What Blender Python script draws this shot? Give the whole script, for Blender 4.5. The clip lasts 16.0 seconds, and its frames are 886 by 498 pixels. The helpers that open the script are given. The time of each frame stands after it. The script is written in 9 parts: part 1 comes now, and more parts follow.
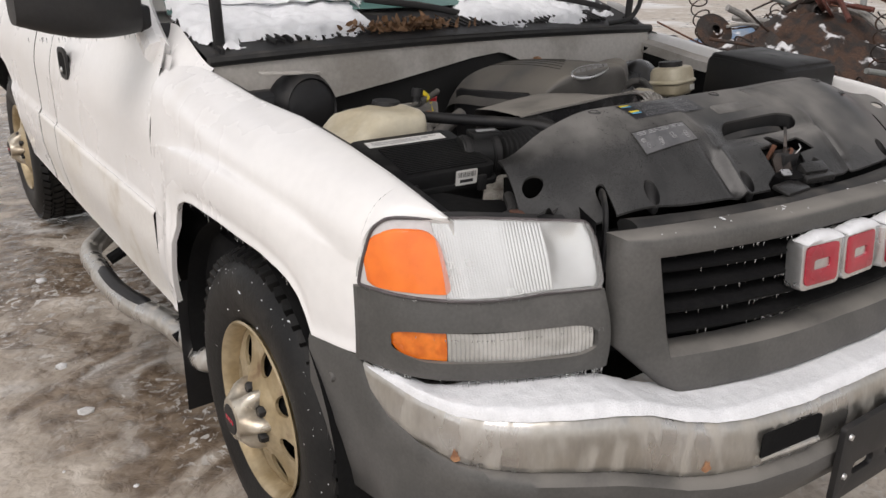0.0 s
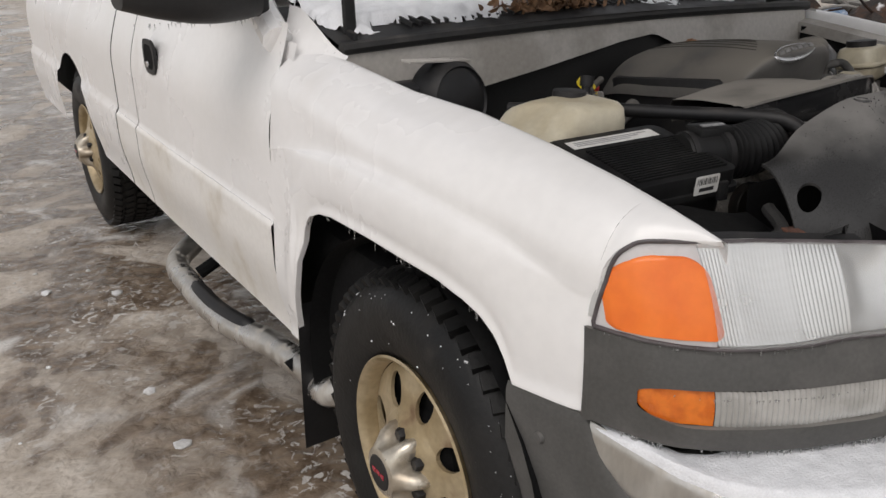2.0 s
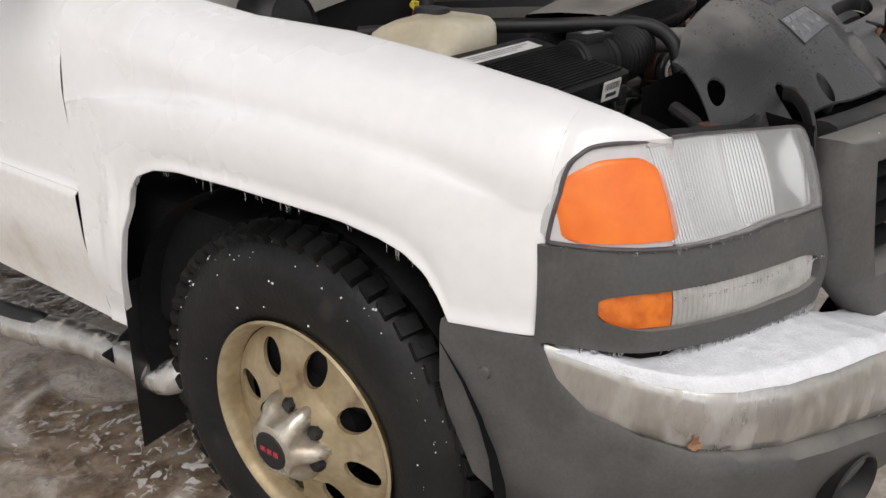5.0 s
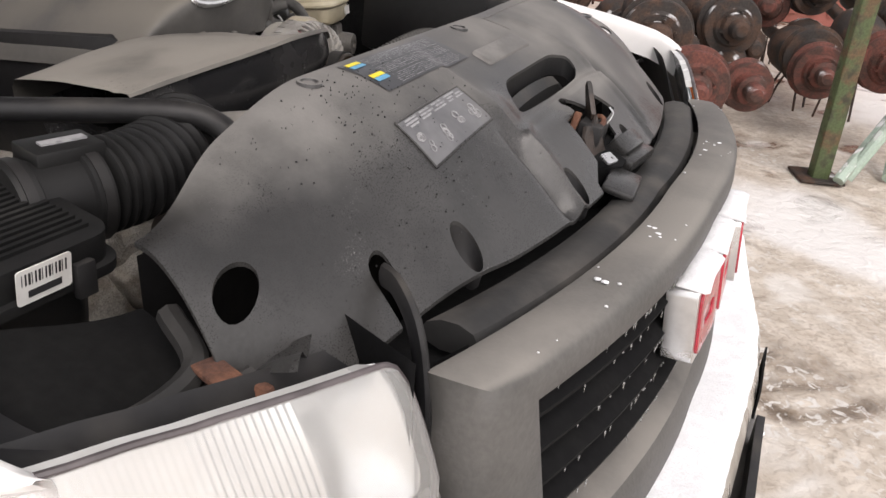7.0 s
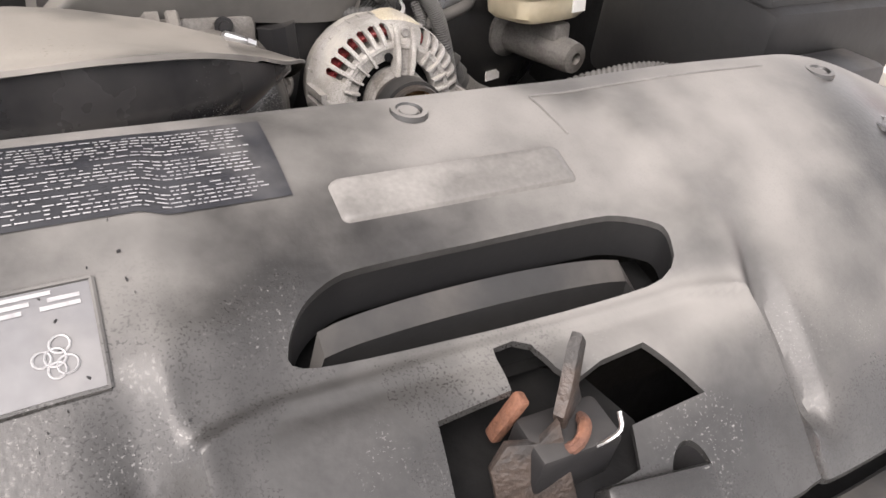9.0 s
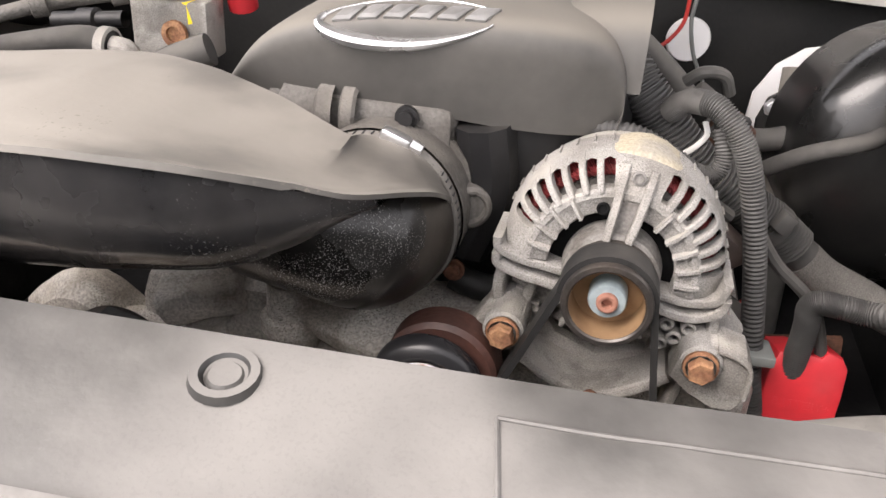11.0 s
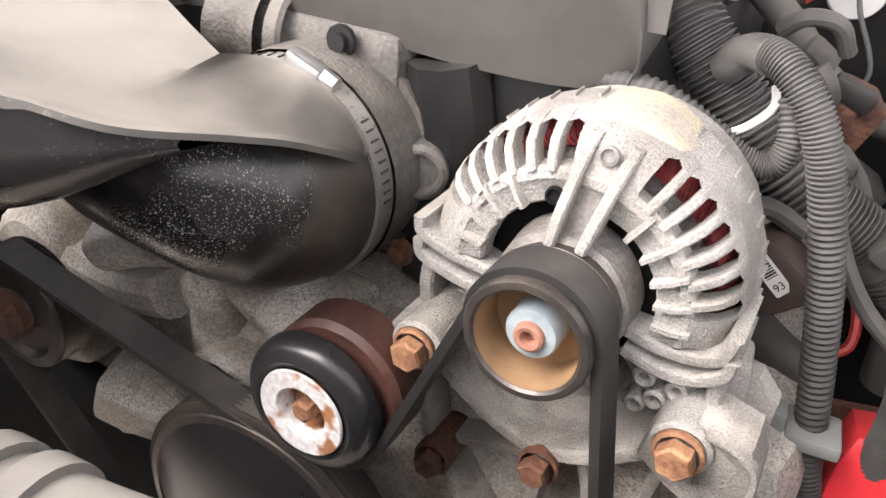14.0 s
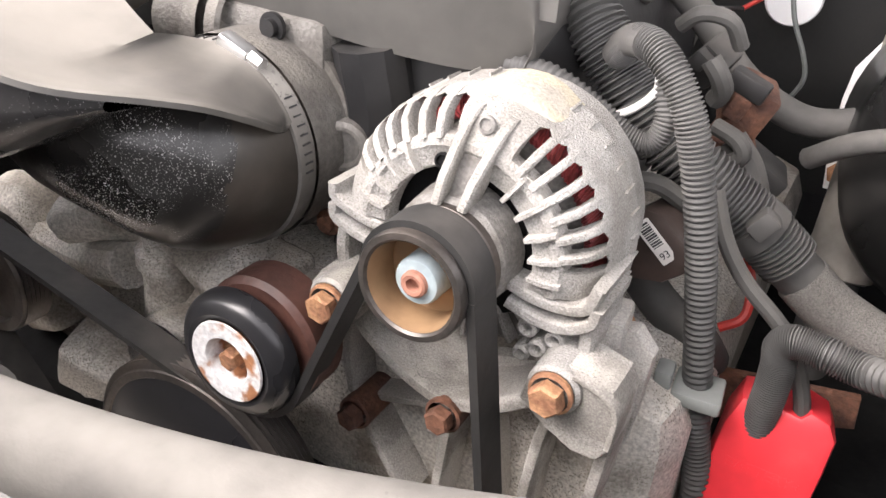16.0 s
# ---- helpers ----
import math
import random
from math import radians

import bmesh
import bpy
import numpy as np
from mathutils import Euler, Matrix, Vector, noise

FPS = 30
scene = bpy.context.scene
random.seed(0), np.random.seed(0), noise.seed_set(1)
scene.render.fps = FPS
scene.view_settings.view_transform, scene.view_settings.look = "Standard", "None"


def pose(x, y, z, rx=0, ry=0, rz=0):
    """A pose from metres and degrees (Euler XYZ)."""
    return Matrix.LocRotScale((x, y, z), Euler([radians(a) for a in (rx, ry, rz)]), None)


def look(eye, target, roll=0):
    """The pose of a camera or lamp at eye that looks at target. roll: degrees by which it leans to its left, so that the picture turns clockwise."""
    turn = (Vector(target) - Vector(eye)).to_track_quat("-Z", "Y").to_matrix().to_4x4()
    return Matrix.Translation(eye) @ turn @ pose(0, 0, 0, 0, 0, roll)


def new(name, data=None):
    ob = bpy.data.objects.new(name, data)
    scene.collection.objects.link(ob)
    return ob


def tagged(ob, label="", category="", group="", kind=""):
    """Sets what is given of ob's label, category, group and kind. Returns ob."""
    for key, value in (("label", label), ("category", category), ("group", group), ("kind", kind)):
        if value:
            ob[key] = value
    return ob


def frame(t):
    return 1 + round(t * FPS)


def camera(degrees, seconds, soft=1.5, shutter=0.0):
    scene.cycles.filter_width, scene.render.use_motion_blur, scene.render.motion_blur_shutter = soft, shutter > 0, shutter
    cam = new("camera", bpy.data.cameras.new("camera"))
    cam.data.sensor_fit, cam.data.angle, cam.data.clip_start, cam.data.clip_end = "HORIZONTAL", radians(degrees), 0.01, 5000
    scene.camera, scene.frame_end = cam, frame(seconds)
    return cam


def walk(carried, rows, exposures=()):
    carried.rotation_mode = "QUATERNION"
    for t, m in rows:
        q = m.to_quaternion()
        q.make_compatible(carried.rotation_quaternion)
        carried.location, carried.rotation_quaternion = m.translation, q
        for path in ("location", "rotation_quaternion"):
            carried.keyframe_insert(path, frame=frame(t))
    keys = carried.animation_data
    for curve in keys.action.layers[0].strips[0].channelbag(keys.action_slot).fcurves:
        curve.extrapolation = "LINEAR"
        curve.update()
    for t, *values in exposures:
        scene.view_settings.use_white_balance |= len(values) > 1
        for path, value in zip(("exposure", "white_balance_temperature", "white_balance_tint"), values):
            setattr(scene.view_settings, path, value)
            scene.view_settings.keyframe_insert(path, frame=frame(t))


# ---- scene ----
cam = camera(56.9, 16.0)
EXPOSURES = [(0.0, 0.04, 6680, 13), (1.0, -0.02, 6680, 13), (1.5, -0.15, 6660, 13), (2.0, -0.25, 6620, 12), (3.0, -0.08, 6580, 12), (5.5, -0.02, 6560, 12), (6.5, 0.12, 6720, 13), (7.0, 0.72, 6780, 15), (7.5, 1.02, 6760, 17), (8.0, 1.28, 6770, 16), (8.5, 1.50, 6750, 15), (9.0, 1.82, 6850, 16), (9.5, 1.95, 6850, 16), (10.0, 1.95, 6850, 16), (12.5, 2.33, 6900, 17), (13.5, 2.56, 6900, 17), (14.0, 2.60, 6850, 17), (16.0, 2.73, 6750, 16)]
PATH = [
    (0, (-1.46, -0.728, 1.446), (-0.388, 0.798, 0.724), 0.7),
    (0.5, (-1.466, -0.704, 1.437), (-0.441, 0.862, 0.731), 0.4),
    (1, (-1.538, -0.611, 1.405), (-0.558, 0.984, 0.699), -0.1),
    (1.5, (-1.552, -0.469, 1.372), (-0.593, 1.13, 0.649), 0.1),
    (2, (-1.531, -0.309, 1.38), (-0.528, 1.257, 0.645), -0.7),
    (2.5, (-1.65, -0.164, 1.374), (-0.428, 1.218, 0.602), -0.5),
    (3, (-1.723, -0.047, 1.36), (-0.329, 1.12, 0.524), 0.4),
    (5.3, (-1.643, -0.052, 1.301), (-0.164, 1.004, 0.466), 0.5),
    (5.5, (-1.57, -0.068, 1.318), (-0.068, 0.925, 0.448), 2.2),
    (6, (-1.336, -0.084, 1.337), (0.218, 0.829, 0.472), 3.4),
    (6.5, (-1.169, -0.027, 1.333), (0.452, 0.773, 0.477), 3.8),
    (7, (-0.957, -0.005, 1.321), (0.724, 0.654, 0.461), 5.1),
    (7.5, (-0.75, -0.055, 1.333), (0.892, 0.641, 0.428), 9.2),
    (8, (-0.559, -0.025, 1.33), (0.964, 0.85, 0.374), 9.6),
    (8.5, (-0.351, -0.019, 1.336), (0.955, 1.125, 0.342), 8.0),
    (9, (-0.185, -0.015, 1.329), (0.718, 1.4, 0.243), 7.5),
    (9.5, (-0.118, 0.054, 1.334), (0.637, 1.534, 0.22), 9.9),
    (10, (-0.036, 0.135, 1.335), (0.504, 1.693, 0.203), 8.2),
    (10.2, (-0.005, 0.153, 1.33), (0.355, 1.754, 0.185), 7.1),
    (12.3, (0.278, 0.286, 1.294), (-0.484, 1.844, 0.297), 0.8),
    (12.5, (0.275, 0.302, 1.288), (-0.513, 1.842, 0.285), 1.0),
    (13, (0.251, 0.357, 1.247), (-0.507, 1.847, 0.15), 2.2),
    (13.5, (0.244, 0.378, 1.241), (-0.472, 1.83, 0.067), 1.9),
    (14, (0.248, 0.386, 1.237), (-0.442, 1.83, 0.038), 1.3),
    (14.5, (0.252, 0.386, 1.235), (-0.427, 1.832, 0.032), 1.1),
    (15, (0.265, 0.383, 1.236), (-0.411, 1.831, 0.033), 1.2),
    (15.5, (0.286, 0.382, 1.236), (-0.388, 1.84, 0.044), 1.8),
    (16, (0.317, 0.364, 1.242), (-0.398, 1.82, 0.072), 1.9),
]
walk(cam, [(t, look(eye, target, roll)) for t, eye, target, roll in PATH], exposures=EXPOSURES)

# ---- light ----
world = bpy.data.worlds.new("overcast")
scene.world = world
world.use_nodes = True
wn, wl = world.node_tree.nodes, world.node_tree.links
wn.clear()
sky = wn.new("ShaderNodeTexSky")
sky.sky_type, sky.sun_disc = "NISHITA", False
sky.sun_elevation, sky.sun_rotation = radians(52), radians(232)
grey = wn.new("ShaderNodeHueSaturation")
grey.inputs["Saturation"].default_value = 0.12
back = wn.new("ShaderNodeBackground")
back.inputs["Strength"].default_value = 0.15
wout = wn.new("ShaderNodeOutputWorld")
wl.new(sky.outputs[0], grey.inputs["Color"])
wl.new(grey.outputs[0], back.inputs["Color"])
wl.new(back.outputs[0], wout.inputs["Surface"])
sun_data = bpy.data.lights.new("sun", "SUN")
sun_data.energy, sun_data.angle, sun_data.color = 1.2, radians(40), (1.0, 0.96, 0.92)
sun = new("sun", sun_data)
sun.matrix_world = look((-3.7, -1.9, 6.0), (0, 1, 0))


# ---- materials ----
def mat(name, base, rough=0.5, metal=0.0, second=None, scale=6.0, lo=0.42, hi=0.62, fine=0.12, fscale=90.0, bump=0.0, bscale=120.0,
        dust=None, dust_lo=0.35, dust_hi=0.6, dscale=14.0, upward=True, coat=0.0, spec=0.5, stretch=None, speck=None, frost=None, wash=None, up=(0.1, 0.75)):
    """A node material: two base colours mixed by broad noise, fine grain, relief, and dust that settles on upward faces or in patches."""
    m = bpy.data.materials.new(name)
    m.use_nodes = True
    n, l = m.node_tree.nodes, m.node_tree.links
    p = n["Principled BSDF"]
    p.inputs["Metallic"].default_value = metal
    p.inputs["Coat Weight"].default_value = coat
    p.inputs["Specular IOR Level"].default_value = spec
    tc = n.new("ShaderNodeTexCoord")
    co = tc.outputs["Object"]
    if stretch:
        mp = n.new("ShaderNodeMapping")
        mp.inputs["Scale"].default_value = stretch
        l.new(co, mp.inputs["Vector"])
        co = mp.outputs["Vector"]

    def noise_tex(s, detail=5.0):
        t = n.new("ShaderNodeTexNoise")
        t.inputs["Scale"].default_value, t.inputs["Detail"].default_value = s, detail
        l.new(co, t.inputs["Vector"])
        return t.outputs["Fac"]

    def ramp(src, a, b):
        r = n.new("ShaderNodeMapRange")
        r.interpolation_type = "SMOOTHSTEP"
        r.inputs["From Min"].default_value, r.inputs["From Max"].default_value = a, b
        l.new(src, r.inputs["Value"])
        return r.outputs["Result"]

    def blend(kind, fac, a, b):
        x = n.new("ShaderNodeMix")
        x.data_type, x.blend_type = "RGBA", kind
        for k, v in ((0, fac), (6, a), (7, b)):
            if isinstance(v, (int, float)):
                x.inputs[k].default_value = v
            elif isinstance(v, tuple):
                x.inputs[k].default_value = (*v, 1)
            else:
                l.new(v, x.inputs[k])
        return x.outputs[2]

    broad = noise_tex(scale)
    colour = blend("MIX", ramp(broad, lo, hi), tuple(base), tuple(second or [c * 0.8 for c in base]))
    grain = noise_tex(fscale, 4.0)
    spread = n.new("ShaderNodeMapRange")
    spread.inputs["From Min"].default_value, spread.inputs["From Max"].default_value = 0.3, 0.7
    spread.inputs["To Min"].default_value, spread.inputs["To Max"].default_value = 1 - fine, 1 + fine
    l.new(grain, spread.inputs["Value"])
    g3 = n.new("ShaderNodeCombineXYZ")
    for k in range(3):
        l.new(spread.outputs["Result"], g3.inputs[k])
    colour = blend("MULTIPLY", 1.0, colour, g3.outputs[0])
    rsock = n.new("ShaderNodeMapRange")
    rsock.inputs["From Min"].default_value, rsock.inputs["From Max"].default_value = 0.3, 0.7
    rsock.inputs["To Min"].default_value, rsock.inputs["To Max"].default_value = max(rough - 0.1, 0.03), min(rough + 0.1, 1)
    l.new(broad, rsock.inputs["Value"])
    rout = rsock.outputs["Result"]
    if dust:
        d = ramp(noise_tex(dscale, 6.0), dust_lo, dust_hi)
        if wash:
            # meltwater has rinsed the dust from one side: direction, start, end
            lean = n.new("ShaderNodeVectorMath")
            lean.operation = "DOT_PRODUCT"
            l.new(tc.outputs["Object"], lean.inputs[0])
            lean.inputs[1].default_value = wash[0]
            wob = n.new("ShaderNodeMath")
            wob.operation = "MULTIPLY_ADD"
            l.new(noise_tex(11.0, 6.0), wob.inputs[0])
            wob.inputs[1].default_value = 0.16
            l.new(lean.outputs["Value"], wob.inputs[2])
            dry = ramp(wob.outputs[0], wash[1], wash[2])
            mul = n.new("ShaderNodeMath")
            mul.operation = "MULTIPLY"
            l.new(dry, mul.inputs[0])
            l.new(d, mul.inputs[1])
            d = mul.outputs[0]
        if upward:
            geo = n.new("ShaderNodeNewGeometry")
            sep = n.new("ShaderNodeSeparateXYZ")
            l.new(geo.outputs["Normal"], sep.inputs[0])
            mul = n.new("ShaderNodeMath")
            mul.operation = "MULTIPLY"
            l.new(ramp(sep.outputs["Z"], *up), mul.inputs[0])
            l.new(d, mul.inputs[1])
            d = mul.outputs[0]
        colour = blend("MIX", d, colour, tuple(dust))
        rm = n.new("ShaderNodeMix")
        rm.data_type = "FLOAT"
        l.new(d, rm.inputs[0])
        l.new(rout, rm.inputs[2])
        rm.inputs[3].default_value = 0.85
        rout = rm.outputs[0]
        if metal > 0:
            mm = n.new("ShaderNodeMath")
            mm.operation = "SUBTRACT"
            mm.use_clamp = True
            mm.inputs[0].default_value = metal
            l.new(d, mm.inputs[1])
            l.new(mm.outputs[0], p.inputs["Metallic"])
    for fleck in (f for f in (speck, frost) if f):
        # small flecks, gathered in patches: colour, size, threshold, patch size, patch threshold, roughness
        tint, sc, th, psc, pth, prough = fleck
        mul = n.new("ShaderNodeMath")
        mul.operation = "MULTIPLY"
        l.new(ramp(noise_tex(sc, 3.0), th, th + 0.05), mul.inputs[0])
        l.new(ramp(noise_tex(psc, 4.0), pth, pth + 0.12), mul.inputs[1])
        if wash:
            wet = n.new("ShaderNodeMath")
            wet.operation = "MULTIPLY_ADD"
            l.new(dry, wet.inputs[0])
            wet.inputs[1].default_value, wet.inputs[2].default_value = -0.9, 1.0
            both = n.new("ShaderNodeMath")
            both.operation = "MULTIPLY"
            l.new(wet.outputs[0], both.inputs[0])
            l.new(mul.outputs[0], both.inputs[1])
            mul = both
        colour = blend("MIX", mul.outputs[0], colour, tuple(tint))
        rm = n.new("ShaderNodeMix")
        rm.data_type = "FLOAT"
        l.new(mul.outputs[0], rm.inputs[0])
        l.new(rout, rm.inputs[2])
        rm.inputs[3].default_value = prough
        rout = rm.outputs[0]
    l.new(colour, p.inputs["Base Color"])
    l.new(rout, p.inputs["Roughness"])
    if bump:
        b = n.new("ShaderNodeBump")
        b.inputs["Strength"].default_value, b.inputs["Distance"].default_value = bump, 0.004
        l.new(noise_tex(bscale, 5.0), b.inputs["Height"])
        l.new(b.outputs[0], p.inputs["Normal"])
    return m


PAINT = mat("white_paint", (0.90, 0.89, 0.88), 0.30, second=(0.87, 0.858, 0.84), scale=2.5, fine=0.02, fscale=40, coat=0.35, dust=(0.68, 0.645, 0.59), dust_lo=0.6, dust_hi=0.9, dscale=3, upward=False)
PAINT_LOW = mat("grimy_white_paint", (0.84, 0.82, 0.785), 0.36, second=(0.78, 0.745, 0.685), scale=2.5, fine=0.04, fscale=60, coat=0.25, dust=(0.50, 0.44, 0.35), dust_lo=0.58, dust_hi=0.85, dscale=5, upward=False)
# bay paint: the body's white under dust, darkened to carry the bay's shade
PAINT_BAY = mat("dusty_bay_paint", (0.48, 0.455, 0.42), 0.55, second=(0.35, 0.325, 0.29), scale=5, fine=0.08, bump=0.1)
GREY = mat("weathered_grey_plastic", (0.076, 0.074, 0.070), 0.6, second=(0.10, 0.096, 0.091), scale=9, fine=0.10, fscale=160, bump=0.12, bscale=260, dust=(0.22, 0.207, 0.188), dust_lo=0.28, dust_hi=0.62, dscale=5, up=(0.45, 0.95))
CHROME = mat("dull_salted_chrome", (0.56, 0.545, 0.52), 0.28, 0.9, second=(0.50, 0.48, 0.44), scale=5, fine=0.07, fscale=90, bump=0.12, bscale=120, dust=(0.40, 0.37, 0.32), dust_lo=0.46, dust_hi=0.78, dscale=22, upward=False, stretch=(1.4, 1.4, 0.5))
BLACK = mat("black_plastic", (0.012, 0.012, 0.013), 0.5, second=(0.018, 0.017, 0.017), fine=0.15, bump=0.08, spec=0.4, dust=(0.07, 0.064, 0.057), dust_lo=0.48, dust_hi=0.85)
# near-black, barely glossy: black parts, and the shade of gaps put into colour
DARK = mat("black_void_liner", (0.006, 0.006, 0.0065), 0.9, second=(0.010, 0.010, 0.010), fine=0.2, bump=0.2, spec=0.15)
FIREPAD = mat("firewall_pad", (0.009, 0.0088, 0.0086), 0.72, second=(0.014, 0.0136, 0.013), scale=5, fine=0.14, fscale=160, bump=0.15, bscale=180, dust=(0.024, 0.0226, 0.0205), dust_lo=0.5, dust_hi=0.85, dscale=6, upward=False)
THROAT = mat("brown_black_elbow", (0.028, 0.024, 0.020), 0.4, second=(0.046, 0.038, 0.031), scale=16, fine=0.12, bump=0.05, dust=(0.115, 0.098, 0.078), dust_lo=0.5, dust_hi=0.85, dscale=14)
LATCH = mat("greasy_rusted_steel", (0.045, 0.033, 0.027), 0.5, second=(0.020, 0.018, 0.017), scale=40, fine=0.3, fscale=260, bump=0.4, bscale=300)
OXIDE = mat("dark_oxide_brown", (0.085, 0.037, 0.028), 0.5, second=(0.055, 0.026, 0.021), scale=14, fine=0.15, fscale=220, bump=0.15, bscale=260)
BRAID = mat("woven_grey_sleeve", (0.20, 0.19, 0.175), 0.85, second=(0.13, 0.122, 0.11), scale=9, fine=0.35, fscale=900, bump=0.6, bscale=900)
MODULE = mat("brown_black_module", (0.050, 0.036, 0.031), 0.5, second=(0.075, 0.050, 0.042), scale=25, fine=0.15, bump=0.1)
COLUMN = mat("dusty_column_boot", (0.34, 0.315, 0.28), 0.7, second=(0.26, 0.238, 0.212), scale=9, fine=0.12, bump=0.12, dust=(0.30, 0.278, 0.25), dust_lo=0.4, dust_hi=0.8)
ELBOW = mat("grit_flecked_elbow", (0.018, 0.017, 0.016), 0.32, second=(0.085, 0.072, 0.058), scale=9, lo=0.5, hi=0.68, fine=0.12, bump=0.06, speck=((0.42, 0.415, 0.40), 1050, 0.60, 16, 0.44, 0.7))
GRIT = mat("gritty_black_shield", (0.030, 0.029, 0.028), 0.72, second=(0.045, 0.043, 0.04), scale=9, fine=0.25, fscale=220, bump=0.35, bscale=220, dust=(0.20, 0.185, 0.165), dust_lo=0.45, dust_hi=0.8, dscale=30)
COVER = mat("dusty_black_shroud", (0.022, 0.0216, 0.0212), 0.36, second=(0.046, 0.045, 0.044), scale=6.5, lo=0.40, hi=0.66, fine=0.16, fscale=190, bump=0.06, bscale=260, dust=(0.198, 0.190, 0.179), dust_lo=0.30, dust_hi=0.60, dscale=6, speck=((0.032, 0.031, 0.030), 680, 0.56, 10, 0.42, 0.16), frost=((0.17, 0.167, 0.163), 640, 0.62, 14, 0.54, 0.22), wash=((0.25, 1.0, 0.0), -1.725, -1.635), up=(0.50, 0.95))
DUSTPANEL = mat("pale_dusty_panel", (0.118, 0.113, 0.107), 0.6, second=(0.185, 0.178, 0.168), scale=14, fine=0.10, fscale=300, bump=0.06)
BOXBLACK = mat("satin_black_airbox", (0.009, 0.009, 0.0095), 0.5, second=(0.013, 0.013, 0.013), fine=0.1, bump=0.05, spec=0.28, dust=(0.03, 0.028, 0.026), dust_lo=0.5, dust_hi=0.85)
DUCT = mat("dusty_duct_plastic", (0.050, 0.047, 0.043), 0.45, second=(0.075, 0.070, 0.063), fine=0.12, bump=0.06, dust=(0.245, 0.227, 0.201), dust_lo=0.17, dust_hi=0.55, dscale=8, speck=((0.16, 0.145, 0.125), 300, 0.62, 9, 0.56, 0.8), up=(0.25, 0.80))
WETDUCT = mat("wet_black_duct", (0.018, 0.018, 0.019), 0.24, second=(0.032, 0.031, 0.031), scale=9, fine=0.12, bump=0.05, bscale=90, speck=((0.28, 0.28, 0.28), 800, 0.64, 10, 0.48, 0.7), dust=(0.10, 0.092, 0.08), dust_lo=0.5, dust_hi=0.8, dscale=9, coat=0.3)
GROOVE_SHADE = mat("shadowed_groove", (0.055, 0.050, 0.043), 0.7, second=(0.075, 0.068, 0.058), fine=0.1)
ENGCOV = mat("dusty_engine_shroud", (0.070, 0.067, 0.063), 0.5, second=(0.098, 0.093, 0.086), scale=5, fine=0.07, bump=0.05, dust=(0.185, 0.170, 0.147), dust_lo=0.25, dust_hi=0.62, dscale=7, up=(0.15, 0.90))
RUBBER = mat("black_rubber", (0.016, 0.016, 0.016), 0.62, second=(0.024, 0.023, 0.022), fine=0.15, bump=0.1, dust=(0.11, 0.10, 0.09), dust_lo=0.4, dust_hi=0.85)
HOSE = mat("dusty_rubber_hose", (0.060, 0.058, 0.055), 0.7, second=(0.088, 0.084, 0.079), fine=0.12, bump=0.15, dust=(0.15, 0.14, 0.125), dust_lo=0.35, dust_hi=0.8)
BIGHOSE = mat("dust_coated_radiator_hose", (0.125, 0.118, 0.108), 0.75, second=(0.165, 0.156, 0.142), fine=0.1, bump=0.15, dust=(0.29, 0.274, 0.25), dust_lo=0.3, dust_hi=0.7, speck=((0.10, 0.094, 0.085), 240, 0.62, 9, 0.5, 0.6))
LOOM = mat("dusty_grey_conduit", (0.052, 0.051, 0.050), 0.6, second=(0.078, 0.076, 0.073), fine=0.15, bump=0.1, dust=(0.165, 0.16, 0.15), dust_lo=0.36, dust_hi=0.78)
TYRE = mat("wet_tyre_rubber", (0.008, 0.008, 0.008), 0.5, second=(0.014, 0.0135, 0.013), scale=8, fine=0.2, bump=0.25, bscale=110, spec=0.3, dust=(0.032, 0.029, 0.026), dust_lo=0.58, dust_hi=0.82, dscale=16, upward=False)
RIM = mat("stained_gold_steel", (0.46, 0.37, 0.235), 0.42, 0.4, second=(0.34, 0.26, 0.145), scale=7, fine=0.12, fscale=60, bump=0.15, bscale=50, dust=(0.13, 0.07, 0.035), dust_lo=0.60, dust_hi=0.78, dscale=9, upward=False)
HUBCAP = mat("grimy_chrome_cap", (0.60, 0.55, 0.46), 0.32, 0.7, second=(0.42, 0.36, 0.28), scale=12, fine=0.12, bump=0.15)
SILVER = mat("bright_zinc", (0.72, 0.72, 0.72), 0.28, 0.9, second=(0.6, 0.6, 0.6), fine=0.06)
CAST = mat("corroded_cast_aluminium", (0.43, 0.41, 0.38), 0.75, 0.05, second=(0.24, 0.226, 0.206), scale=18, lo=0.46, hi=0.60, fine=0.28, fscale=900, bump=0.35, bscale=800, dust=(0.42, 0.395, 0.352), dust_lo=0.48, dust_hi=0.75, dscale=40, speck=((0.20, 0.188, 0.17), 780, 0.57, 18, 0.45, 0.85))
ALTCAST = mat("powdery_alternator_casting", (0.345, 0.333, 0.314), 0.85, 0.0, second=(0.245, 0.232, 0.213), scale=26, lo=0.44, hi=0.66, fine=0.26, fscale=900, bump=0.45, bscale=760, dust=(0.43, 0.405, 0.36), dust_lo=0.45, dust_hi=0.72, dscale=22, speck=((0.20, 0.187, 0.168), 820, 0.58, 20, 0.46, 0.8))
ALTGREY = mat("grey_stained_alternator_metal", (0.21, 0.20, 0.187), 0.75, 0.05, second=(0.125, 0.115, 0.103), scale=30, fine=0.25, fscale=420, bump=0.35, bscale=480)
CREST = mat("tan_stained_crest", (0.42, 0.37, 0.275), 0.8, 0.0, second=(0.33, 0.305, 0.26), scale=22, fine=0.2, fscale=420, bump=0.3, bscale=480)
